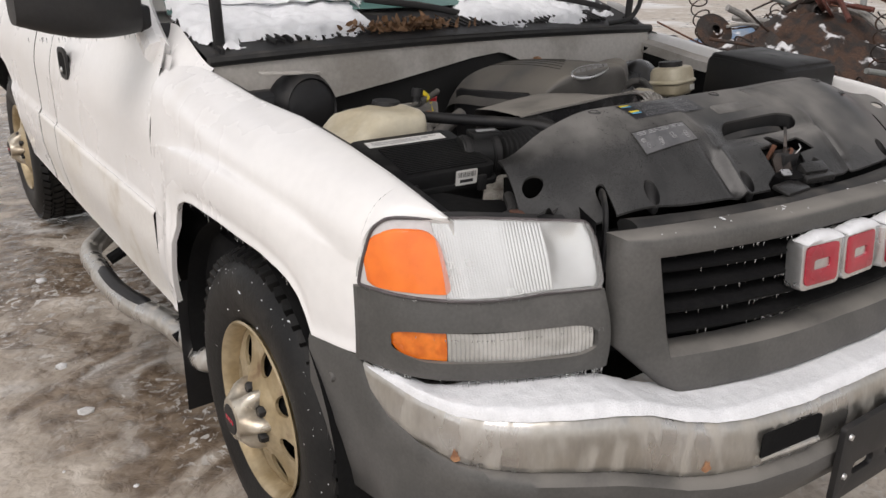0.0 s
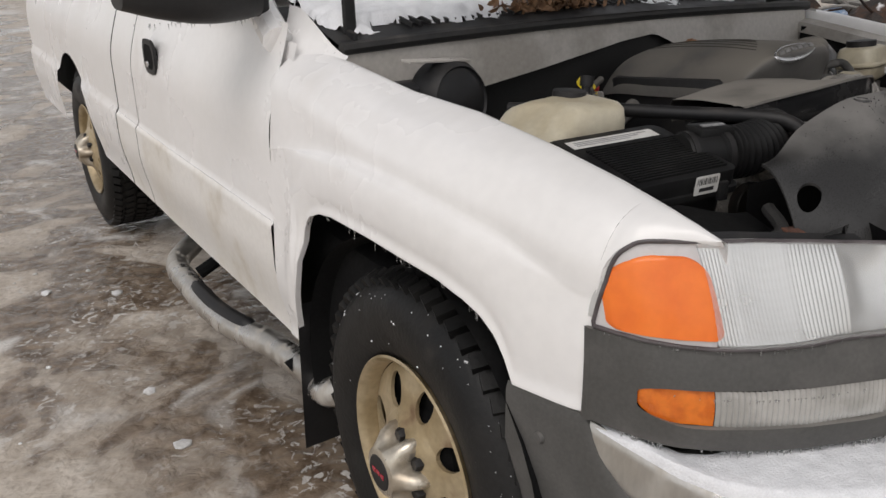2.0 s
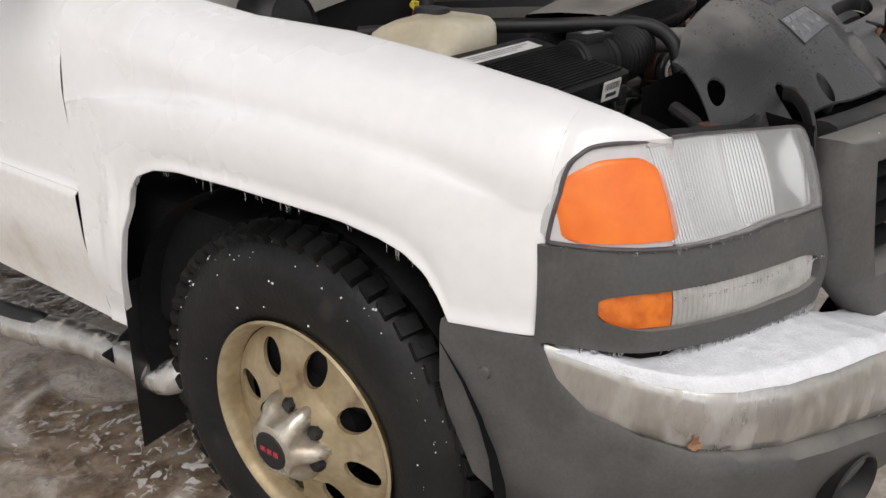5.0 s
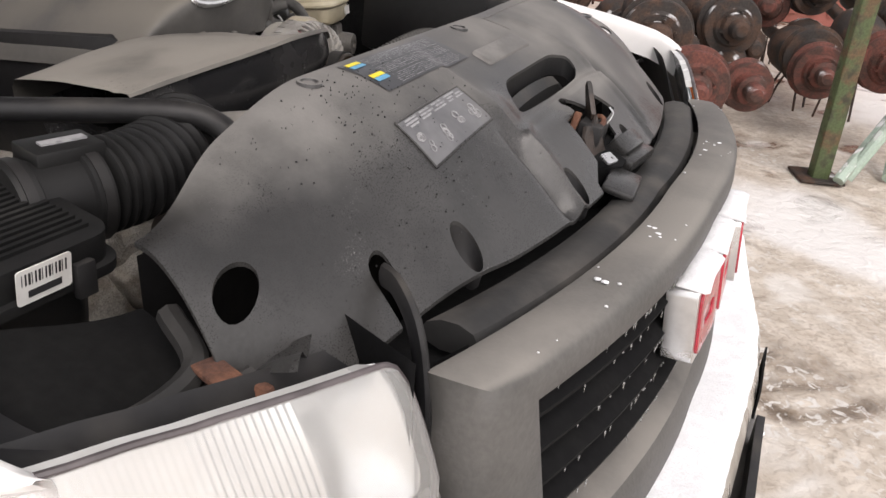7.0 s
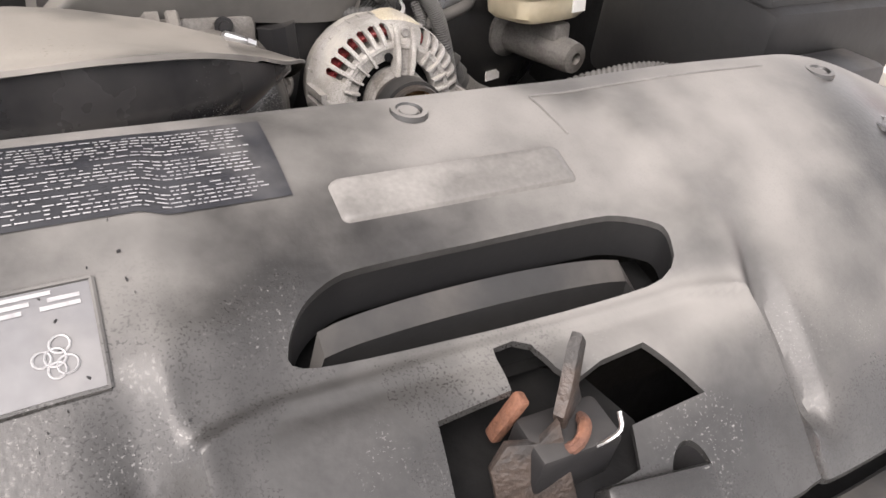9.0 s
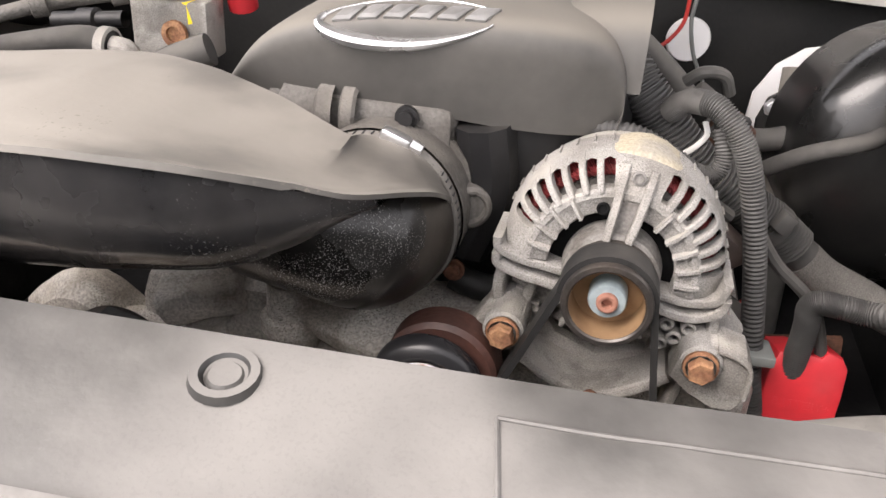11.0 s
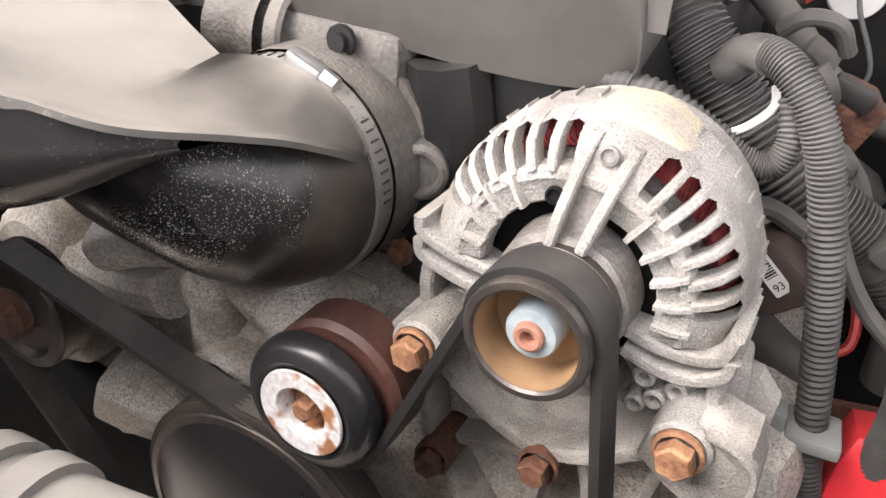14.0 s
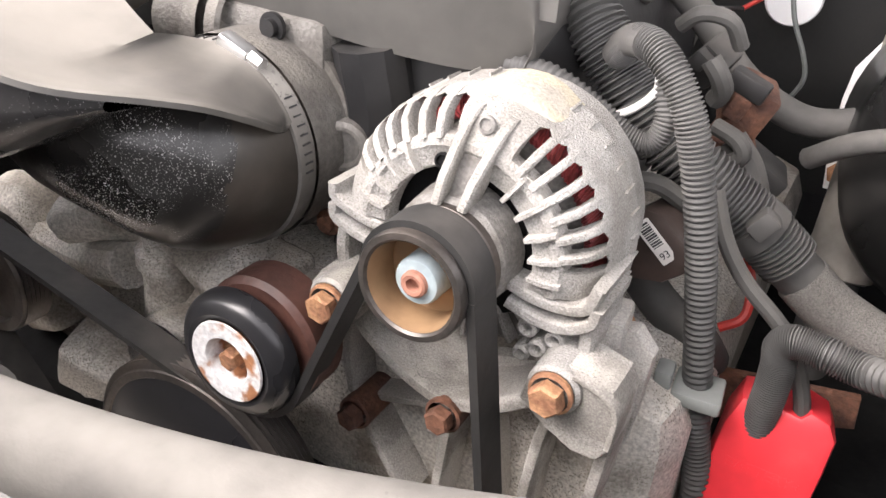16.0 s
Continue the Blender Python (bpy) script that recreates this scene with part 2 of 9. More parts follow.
THROTTLE = mat("grey_stained_casting", (0.135, 0.128, 0.118), 0.65, 0.1, second=(0.085, 0.078, 0.07), scale=14, fine=0.2, fscale=300, bump=0.4, bscale=360, dust=(0.17, 0.157, 0.138), dust_lo=0.45, dust_hi=0.75, dscale=22)
BLOCK = mat("grimy_engine_casting", (0.52, 0.496, 0.455), 0.7, 0.0, second=(0.25, 0.222, 0.19), scale=12, lo=0.45, hi=0.62, fine=0.34, fscale=420, bump=0.32, bscale=420, dust=(0.44, 0.40, 0.34), dust_lo=0.50, dust_hi=0.74, dscale=26, speck=((0.17, 0.152, 0.13), 760, 0.57, 13, 0.42, 0.6))
RUST = mat("brown_rust", (0.155, 0.068, 0.040), 0.85, second=(0.085, 0.040, 0.028), scale=30, fine=0.3, fscale=260, bump=0.5, bscale=300)
BOLT = mat("orange_rusty_bolt", (0.42, 0.225, 0.12), 0.75, 0.2, second=(0.26, 0.125, 0.07), scale=70, fine=0.25, fscale=400, bump=0.35, bscale=400)
PULLEY = mat("worn_dark_pulley_steel", (0.075, 0.068, 0.063), 0.42, 0.6, second=(0.10, 0.085, 0.075), scale=25, fine=0.15, fscale=300, bump=0.1)
PULLEYRUST = mat("tan_rust_film", (0.30, 0.19, 0.105), 0.55, 0.2, second=(0.24, 0.145, 0.08), scale=25, fine=0.12)
IDLER = mat("glossy_black_idler", (0.018, 0.018, 0.020), 0.3, second=(0.026, 0.026, 0.028), fine=0.08)
HUBWHITE = mat("flaking_white_hub", (0.70, 0.70, 0.70), 0.6, 0.05, second=(0.36, 0.16, 0.075), scale=34, lo=0.47, hi=0.55, fine=0.2, fscale=300, bump=0.3, bscale=300)
COPPER = mat("red_copper_winding", (0.33, 0.055, 0.058), 0.4, 0.2, second=(0.20, 0.035, 0.035), scale=120, fine=0.2)
CREAM = mat("aged_cream_plastic", (0.54, 0.49, 0.37), 0.45, second=(0.46, 0.40, 0.28), scale=9, fine=0.06, bump=0.05, dust=(0.42, 0.38, 0.30), dust_lo=0.5, dust_hi=0.85)
TANK = mat("translucent_coolant_tank", (0.58, 0.53, 0.41), 0.42, second=(0.48, 0.42, 0.30), scale=8, fine=0.05, bump=0.05)
RED = mat("red_plastic", (0.68, 0.035, 0.045), 0.42, second=(0.58, 0.03, 0.04), scale=12, fine=0.06, dust=(0.62, 0.20, 0.18), dust_lo=0.55, dust_hi=0.9)
BADGERED = mat("badge_red_enamel", (0.42, 0.025, 0.045), 0.25, second=(0.32, 0.02, 0.035), fine=0.05, coat=0.4)
YELLOW = mat("yellow_plastic", (0.80, 0.62, 0.03), 0.4, second=(0.72, 0.54, 0.02), fine=0.05)
AMBER = mat("amber_reflector", (0.95, 0.21, 0.02), 0.45, second=(0.86, 0.165, 0.014), scale=10, fine=0.02, coat=0.3)
AMBER_DEEP = mat("amber_signal_lens", (0.80, 0.20, 0.02), 0.22, second=(0.62, 0.13, 0.01), scale=30, fine=0.08, coat=0.4)
REFLECTOR = mat("fluted_reflector", (0.95, 0.955, 0.96), 0.20, 0.7, second=(0.89, 0.895, 0.90), scale=12, fine=0.05)
LAMPWHITE = mat("milky_lamp_plastic", (0.58, 0.58, 0.57), 0.28, 0.1, second=(0.62, 0.62, 0.60), scale=14, fine=0.04, coat=0.4)
DISC = mat("dusty_black_enamel", (0.010, 0.010, 0.010), 0.3, second=(0.016, 0.0155, 0.015), scale=9, fine=0.15, fscale=120, coat=0.2, dust=(0.045, 0.042, 0.038), dust_lo=0.5, dust_hi=0.8, dscale=12, upward=False)
PAPER = mat("white_sticker", (0.70, 0.69, 0.66), 0.5, second=(0.60, 0.58, 0.55), scale=30, fine=0.05)
INK = mat("black_ink", (0.03, 0.03, 0.032), 0.5, fine=0.1)
DECAL = mat("faded_black_decal", (0.022, 0.023, 0.027), 0.38, second=(0.036, 0.037, 0.041), scale=16, fine=0.12, dust=(0.18, 0.176, 0.17), dust_lo=0.60, dust_hi=0.85, dscale=9)
DECALGREY = mat("scuffed_silver_decal", (0.095, 0.095, 0.10), 0.36, 0.0, second=(0.14, 0.14, 0.145), scale=11, fine=0.10, dust=(0.24, 0.235, 0.23), dust_lo=0.52, dust_hi=0.85, dscale=12)
PRINT = mat("faded_white_print", (0.36, 0.36, 0.365), 0.5, second=(0.20, 0.20, 0.205), scale=90, fine=0.25)
PRINTY = mat("yellow_print", (0.80, 0.66, 0.03), 0.5, fine=0.08)
PRINTB = mat("blue_print", (0.10, 0.33, 0.52), 0.5, fine=0.08)
LOGO = mat("raised_logo_silver", (0.22, 0.217, 0.212), 0.45, 0.0, second=(0.16, 0.157, 0.152), scale=40, fine=0.1)
SNOW = mat("granular_snow", (0.84, 0.85, 0.87), 0.75, second=(0.78, 0.79, 0.81), scale=30, fine=0.05, fscale=400, bump=0.5, bscale=260)
DIRTYSNOW = mat("icy_snow_clump", (0.76, 0.76, 0.76), 0.55, second=(0.55, 0.54, 0.52), scale=12, fine=0.1, fscale=200, bump=0.6, bscale=120)
LEAF = mat("dry_brown_leaves", (0.26, 0.15, 0.08), 0.8, second=(0.16, 0.09, 0.05), scale=50, fine=0.25)
REDWIRE = mat("red_wire", (0.6, 0.05, 0.04), 0.4, fine=0.05)
GREYWIRE = mat("grey_wire", (0.22, 0.23, 0.22), 0.55, fine=0.1)
COLLAR = mat("oxidised_blue_grey_collar", (0.36, 0.43, 0.45), 0.55, 0.1, second=(0.28, 0.34, 0.36), scale=60, fine=0.15)
PINKNUT = mat("pink_rust_nut", (0.36, 0.17, 0.12), 0.7, 0.1, second=(0.26, 0.12, 0.085), scale=70, fine=0.2)
TIE = mat("white_cable_tie", (0.66, 0.65, 0.62), 0.5, fine=0.05)
GREEN = mat("green_painted_steel", (0.075, 0.10, 0.042), 0.6, 0.1, second=(0.12, 0.075, 0.04), scale=9, lo=0.48, hi=0.62, fine=0.25, bump=0.3, dust=(0.05, 0.045, 0.03), dust_lo=0.5, dust_hi=0.7, dscale=14, upward=False)
SCRAPRED = mat("oxide_red_steel", (0.12, 0.036, 0.025), 0.7, 0.1, second=(0.055, 0.026, 0.019), scale=11, fine=0.35, bump=0.5, bscale=90, dust=(0.75, 0.75, 0.76), dust_lo=0.60, dust_hi=0.66, dscale=5)
SCRAP = mat("dark_scrap_steel", (0.032, 0.026, 0.023), 0.7, 0.2, second=(0.075, 0.042, 0.028), scale=9, fine=0.35, bump=0.5, bscale=80, dust=(0.72, 0.72, 0.73), dust_lo=0.60, dust_hi=0.66, dscale=5)
BLUE = mat("faded_blue_plastic", (0.16, 0.24, 0.36), 0.5, second=(0.22, 0.27, 0.34), fine=0.1, dust=(0.75, 0.75, 0.76), dust_lo=0.56, dust_hi=0.68, dscale=9)
GLAZE = mat("teal_tinted_windscreen", (0.10, 0.20, 0.18), 0.06, second=(0.08, 0.16, 0.15), fine=0.02, coat=1.0)


def clear_lens(name, tint, fog):
    """A thin clear plastic shell: mostly see-through, a glossy skin, a little haze."""
    m = bpy.data.materials.new(name)
    m.use_nodes = True
    n, l = m.node_tree.nodes, m.node_tree.links
    n.clear()
    out = n.new("ShaderNodeOutputMaterial")
    seethru = n.new("ShaderNodeBsdfTransparent")
    seethru.inputs[0].default_value = (*tint, 1)
    haze = n.new("ShaderNodeBsdfPrincipled")
    haze.inputs["Base Color"].default_value = (0.78, 0.78, 0.76, 1)
    haze.inputs["Roughness"].default_value = 0.18
    fres = n.new("ShaderNodeFresnel")
    gloss = n.new("ShaderNodeBsdfGlossy")
    gloss.inputs["Roughness"].default_value = 0.07
    a, b = n.new("ShaderNodeMixShader"), n.new("ShaderNodeMixShader")
    a.inputs[0].default_value = fog
    l.new(seethru.outputs[0], a.inputs[1])
    l.new(haze.outputs[0], a.inputs[2])
    l.new(fres.outputs[0], b.inputs[0])
    l.new(a.outputs[0], b.inputs[1])
    l.new(gloss.outputs[0], b.inputs[2])
    l.new(b.outputs[0], out.inputs["Surface"])
    return m


RIBBED = mat("ribbed_clear_plastic", (0.60, 0.60, 0.58), 0.16, 0.45, second=(0.48, 0.48, 0.46), scale=18, fine=0.05, coat=0.5)
LENSRIM = mat("dull_lens_rim", (0.070, 0.060, 0.062), 0.5, second=(0.11, 0.095, 0.098), scale=30, fine=0.1)
LENS = clear_lens("clear_lamp_lens", (0.98, 0.98, 0.97), 0.27)
ICE = clear_lens("clear_ice", (0.95, 0.96, 0.97), 0.30)


def ground_material():
    m = bpy.data.materials.new("icy_mud")
    m.use_nodes = True
    n, l = m.node_tree.nodes, m.node_tree.links
    p = n["Principled BSDF"]
    co = n.new("ShaderNodeTexCoord").outputs["Object"]

    def noise_tex(s, detail, distort=0.0):
        t = n.new("ShaderNodeTexNoise")
        t.inputs["Scale"].default_value, t.inputs["Detail"].default_value, t.inputs["Distortion"].default_value = s, detail, distort
        l.new(co, t.inputs["Vector"])
        return t.outputs["Fac"]

    def ramp(src, a, b):
        r = n.new("ShaderNodeMapRange")
        r.interpolation_type = "SMOOTHSTEP"
        r.inputs["From Min"].default_value, r.inputs["From Max"].default_value = a, b
        l.new(src, r.inputs["Value"])
        return r.outputs["Result"]

    def blend(fac, a, b):
        x = n.new("ShaderNodeMix")
        x.data_type = "RGBA"
        l.new(fac, x.inputs[0])
        for k, v in ((6, a), (7, b)):
            if isinstance(v, tuple):
                x.inputs[k].default_value = (*v, 1)
            else:
                l.new(v, x.inputs[k])
        return x.outputs[2]

    # the lane beside the cab is thawed and wet, the far side dry and frozen
    sep = n.new("ShaderNodeSeparateXYZ")
    l.new(co, sep.inputs[0])
    thaw = n.new("ShaderNodeMapRange")
    thaw.interpolation_type = "SMOOTHSTEP"
    for k, v in (("From Min", -0.9), ("From Max", 1.0), ("To Min", 0.02), ("To Max", -0.15)):
        thaw.inputs[k].default_value = v
    l.new(sep.outputs["X"], thaw.inputs["Value"])
    lane = n.new("ShaderNodeMapRange")
    lane.interpolation_type = "SMOOTHSTEP"
    for k, v in (("From Min", -1.95), ("From Max", -1.15), ("To Min", -0.07), ("To Max", 0.14)):
        lane.inputs[k].default_value = v
    l.new(sep.outputs["X"], lane.inputs["Value"])
    soak, damp = n.new("ShaderNodeMath"), n.new("ShaderNodeMath")
    l.new(noise_tex(2.1, 8.0, 0.7), soak.inputs[0])
    l.new(thaw.outputs["Result"], soak.inputs[1])
    l.new(soak.outputs[0], damp.inputs[0])
    l.new(lane.outputs["Result"], damp.inputs[1])
    wet = ramp(damp.outputs[0], 0.55, 0.68)
    mud = blend(ramp(noise_tex(9.0, 8.0), 0.4, 0.65), (0.47, 0.41, 0.345), (0.60, 0.54, 0.47))
    dark = blend(ramp(noise_tex(14.0, 8.0), 0.35, 0.7), (0.105, 0.074, 0.050), (0.27, 0.208, 0.152))
    colour = blend(wet, mud, dark)
    # grit, slush crumbs and trodden ice at hand size
    crumb = ramp(noise_tex(46.0, 8.0, 0.6), 0.46, 0.66)
    speckled = n.new("ShaderNodeMath")
    speckled.operation = "MULTIPLY"
    l.new(crumb, speckled.inputs[0])
    speckled.inputs[1].default_value = 0.4
    colour = blend(speckled.outputs[0], colour, (0.24, 0.186, 0.14))
    frozen = n.new("ShaderNodeMath")
    frozen.operation = "MULTIPLY"
    l.new(ramp(noise_tex(24.0, 9.0, 1.2), 0.55, 0.63), frozen.inputs[0])
    l.new(ramp(noise_tex(2.3, 5.0, 0.4), 0.44, 0.62), frozen.inputs[1])
    colour = blend(frozen.outputs[0], colour, (0.60, 0.575, 0.54))
    ice = ramp(noise_tex(3.1, 9.0, 0.8), 0.54, 0.74)
    colour = blend(ice, colour, (0.66, 0.63, 0.59))
    snow = ramp(noise_tex(0.55, 6.0, 0.3), 0.55, 0.68)
    colour = blend(snow, colour, (0.72, 0.70, 0.68))
    l.new(colour, p.inputs["Base Color"])
    r = n.new("ShaderNodeMapRange")
    r.inputs["To Min"].default_value, r.inputs["To Max"].default_value = 0.58, 0.12
    l.new(wet, r.inputs["Value"])
    l.new(r.outputs["Result"], p.inputs["Roughness"])
    b = n.new("ShaderNodeBump")
    b.inputs["Strength"].default_value, b.inputs["Distance"].default_value = 0.55, 0.03
    l.new(noise_tex(17.0, 12.0, 0.5), b.inputs["Height"])
    l.new(b.outputs[0], p.inputs["Normal"])
    return m


GROUND = ground_material()

# ---- mesh builders ----
ORIGIN = {}


def thing(name, at, label, category, group="", kind=""):
    e = new(name)
    e.location = at
    ORIGIN[e.name] = Vector(at)
    return tagged(e, label, category, group, kind)


def finish(bm, name, material, angle=35):
    bmesh.ops.remove_doubles(bm, verts=bm.verts, dist=1e-5)
    bmesh.ops.recalc_face_normals(bm, faces=bm.faces)
    me = bpy.data.meshes.new(name)
    bm.to_mesh(me)
    bm.free()
    for p in me.polygons:
        p.use_smooth = True
    me.set_sharp_from_angle(angle=radians(angle))
    me.materials.append(material)
    return me


# where the unit being built is seated in the truck: the engine leans back on its mounts
SEAT = [Matrix.Identity(4)]


def part(name, bm, material, parent, label="", angle=35):
    """Link a bmesh, given in its unit's coordinates, as one mesh object under a thing or a part."""
    o = ORIGIN[parent.name]
    bm.transform(SEAT[0])
    bm.transform(Matrix.Translation(-o))
    ob = new(name, finish(bm, name, material, angle))
    ob.parent = parent
    ORIGIN[ob.name] = o
    return tagged(ob, label)


def solo(name, bm, material, at, label, category, group="", kind="", angle=35):
    """A top-level thing of one mesh."""
    bm.transform(Matrix.Translation(-Vector(at)))
    ob = new(name, finish(bm, name, material, angle))
    ob.location = at
    ORIGIN[ob.name] = Vector(at)
    return tagged(ob, label, category, group, kind)


def smooth_path(pts, n):
    """n points along a Catmull-Rom curve through pts."""
    p = [np.array(q, float) for q in pts]
    p = [2 * p[0] - p[1]] + p + [2 * p[-1] - p[-2]]
    out = []
    for k in range(n):
        s = k / (n - 1) * (len(p) - 3)
        i = min(int(s), len(p) - 4)
        t = s - i
        a, b, c, d = p[i:i + 4]
        out.append(0.5 * (2 * b + (c - a) * t + (2 * a - 5 * b + 4 * c - d) * t * t + (3 * b - a - 3 * c + d) * t ** 3))
    return out


def loft(bm, rings, closed=True, caps=True):
    """Skin a row of equal-length loops."""
    rows = [[bm.verts.new(v) for v in r] for r in rings]
    m = len(rows[0])
    for a, b in zip(rows, rows[1:]):
        for k in range(m if closed else m - 1):
            q = (a[k], a[(k + 1) % m], b[(k + 1) % m], b[k])
            if len(set(q)) == 4:
                bm.faces.new(q)
    if caps and closed:
        bm.faces.new(rows[0][::-1])
        bm.faces.new(rows[-1])
    return rows


def tube(bm, pts, radius, seg=12, n=None, caps=True, flat=None):
    """Sweep a circle along a smooth curve; radius is a number or a function of 0..1."""
    path = smooth_path(pts, n) if n else [np.array(q, float) for q in pts]
    m = len(path)
    tang = [path[min(k + 1, m - 1)] - path[max(k - 1, 0)] for k in range(m)]
    tang = [t / (np.linalg.norm(t) or 1) for t in tang]
    ref = np.array([0, 0, 1.0]) if abs(tang[0][2]) < 0.9 else np.array([1.0, 0, 0])
    rings = []
    for k in range(m):
        ref = ref - tang[k] * ref.dot(tang[k])
        ref /= np.linalg.norm(ref)
        side = np.cross(tang[k], ref)
        r = radius(k / (m - 1)) if callable(radius) else radius
        rings.append([path[k] + r * (math.cos(a) * ref + (flat or 1) * math.sin(a) * side) for a in (2 * math.pi * j / seg for j in range(seg))])
    loft(bm, rings, True, caps)


def corrugated(bm, pts, r, pitch=0.0055, depth=0.10, seg=12):
    """A ribbed conduit or hose along a smooth curve."""
    rough = smooth_path(pts, 60)
    length = sum(np.linalg.norm(b - a) for a, b in zip(rough, rough[1:]))
    ribs = max(4, int(length / pitch))
    tube(bm, pts, lambda s: r * (1 + depth * (1 if (int(s * ribs * 4 + 0.5) % 4) in (1, 2) else -1)), seg, ribs * 4 + 1)


def lathe(bm, profile, at, axis, seg=32, caps=False):
    """Turn (radius, height) pairs round an axis through at."""
    axis = Vector(axis).normalized()
    side = axis.orthogonal().normalized()
    other = axis.cross(side)
    rings = [[Vector(at) + axis * h + (side * math.cos(a) + other * math.sin(a)) * max(r, 1e-4) for a in (2 * math.pi * j / seg for j in range(seg))] for r, h in profile]
    loft(bm, rings, True, caps)


def box(bm, at, size, turn=(0, 0, 0), bevel=0.0, segs=2):
    m = pose(*at, *turn) @ Matrix.Diagonal((*size, 1))
    made = bmesh.ops.create_cube(bm, size=1.0, matrix=m)["verts"]
    if bevel:
        edges = list({e for v in made for e in v.link_edges})
        bmesh.ops.bevel(bm, geom=edges, offset=bevel, segments=segs, profile=0.5, affect="EDGES", clamp_overlap=True)


def prism(bm, outline, frame_m, depth, holes=(), bevel=0.0):
    """A plate: a 2D outline with holes, in the xy plane of frame_m, thickened along its z."""
    edges, verts = [], []
    for loop in (outline, *holes):
        vs = [bm.verts.new(frame_m @ Vector((x, y, 0))) for x, y in loop]
        verts += vs
        edges += [bm.edges.new((vs[k], vs[(k + 1) % len(vs)])) for k in range(len(vs))]
    faces = [g for g in bmesh.ops.triangle_fill(bm, use_beauty=True, use_dissolve=False, edges=edges)["geom"] if isinstance(g, bmesh.types.BMFace)]
    made = bmesh.ops.extrude_face_region(bm, geom=faces)["geom"]
    up = (frame_m.to_3x3() @ Vector((0, 0, 1))).normalized() * depth
    top = [v for v in made if isinstance(v, bmesh.types.BMVert)]
    bmesh.ops.translate(bm, vec=up, verts=top)
    if bevel:
        rim = [e for e in made if isinstance(e, bmesh.types.BMEdge) and any(f not in made for f in e.link_faces)]
        bmesh.ops.bevel(bm, geom=rim, offset=bevel, segments=2, profile=0.5, affect="EDGES", clamp_overlap=True)


def rounded(w, h, r, seg=5, cx=0.0, cy=0.0):
    """The outline of a rounded rectangle."""
    out = []
    for k, (sx, sy) in enumerate(((1, 1), (-1, 1), (-1, -1), (1, -1))):
        for j in range(seg + 1):
            a = math.pi / 2 * (k + j / seg)
            out.append((cx + sx * (w / 2 - r) + r * math.cos(a), cy + sy * (h / 2 - r) + r * math.sin(a)))
    return out


def ring2d(r, seg=20, cx=0.0, cy=0.0, ry=None):
    return [(cx + r * math.cos(2 * math.pi * k / seg), cy + (ry or r) * math.sin(2 * math.pi * k / seg)) for k in range(seg)]


def sheet(bm, fn, nu, nv, thick=0.0):
    """A curved panel: fn(u, v) for u, v in 0..1, thickened inwards."""
    g = [[bm.verts.new(fn(i / nu, j / nv)) for j in range(nv + 1)] for i in range(nu + 1)]
    faces = [bm.faces.new((g[i][j], g[i + 1][j], g[i + 1][j + 1], g[i][j + 1])) for i in range(nu) for j in range(nv)]
    if thick:
        bmesh.ops.solidify(bm, geom=faces, thickness=thick)


def slab(bm, fn, nu, nv, thick, way=(0, 0, -1)):
    """A curved panel with a second skin below it and closed rims."""
    back = Vector(way) * thick
    top = [[bm.verts.new(fn(i / nu, j / nv)) for j in range(nv + 1)] for i in range(nu + 1)]
    low = [[bm.verts.new(v.co + back) for v in r] for r in top]
    for i in range(nu):
        for j in range(nv):
            bm.faces.new((top[i][j], top[i + 1][j], top[i + 1][j + 1], top[i][j + 1]))
            bm.faces.new((low[i][j + 1], low[i + 1][j + 1], low[i + 1][j], low[i][j]))
    ring = [(i, 0) for i in range(nu)] + [(nu, j) for j in range(nv)] + [(nu - i, nv) for i in range(nu)] + [(0, nv - j) for j in range(nv)]
    for a, b in zip(ring, ring[1:] + ring[:1]):
        bm.faces.new((top[b[0]][b[1]], top[a[0]][a[1]], low[a[0]][a[1]], low[b[0]][b[1]]))


def cut(bm, cutter):
    """Take the cutter's volume out of a closed bmesh."""
    obs = []
    for b in (bm, cutter):
        if b is cutter:
            bmesh.ops.recalc_face_normals(b, faces=b.faces)
        if b.calc_volume(signed=True) < 0:
            bmesh.ops.reverse_faces(b, faces=b.faces)
        me = bpy.data.meshes.new("work")
        b.to_mesh(me)
        b.free()
        obs.append(new("work", me))
    mod = obs[0].modifiers.new("cut", "BOOLEAN")
    mod.operation, mod.object, mod.solver = "DIFFERENCE", obs[1], "EXACT"
    dg = bpy.context.evaluated_depsgraph_get()
    res = bpy.data.meshes.new_from_object(obs[0].evaluated_get(dg))
    out = bmesh.new()
    out.from_mesh(res)
    for o in obs:
        bpy.data.objects.remove(o, do_unlink=True)
    return out


def lettering(name, body, size, material, parent, m, depth=0.001, label=""):
    """Raised letters of the built-in font, at the pose m."""
    cu = bpy.data.curves.new("work", "FONT")
    cu.body, cu.size, cu.extrude, cu.align_x, cu.align_y = body, size, depth, "CENTER", "CENTER"
    ob = new("work", cu)
    me = bpy.data.meshes.new_from_object(ob.evaluated_get(bpy.context.evaluated_depsgraph_get()))
    bpy.data.objects.remove(ob, do_unlink=True)
    bm = bmesh.new()
    bm.from_mesh(me)
    bm.transform(m)
    return part(name, bm, material, parent, label)


def basis(at, right, up):
    """A frame with its x along right, its y along up, its z out of that plane."""
    x = Vector(right).normalized()
    z = x.cross(Vector(up)).normalized()
    y = z.cross(x)
    return Matrix.Translation(at) @ Matrix((x, y, z)).transposed().to_4x4()


def ease(a, b, x):
    t = min(max((x - a) / (b - a), 0), 1)
    return t * t * (3 - 2 * t)


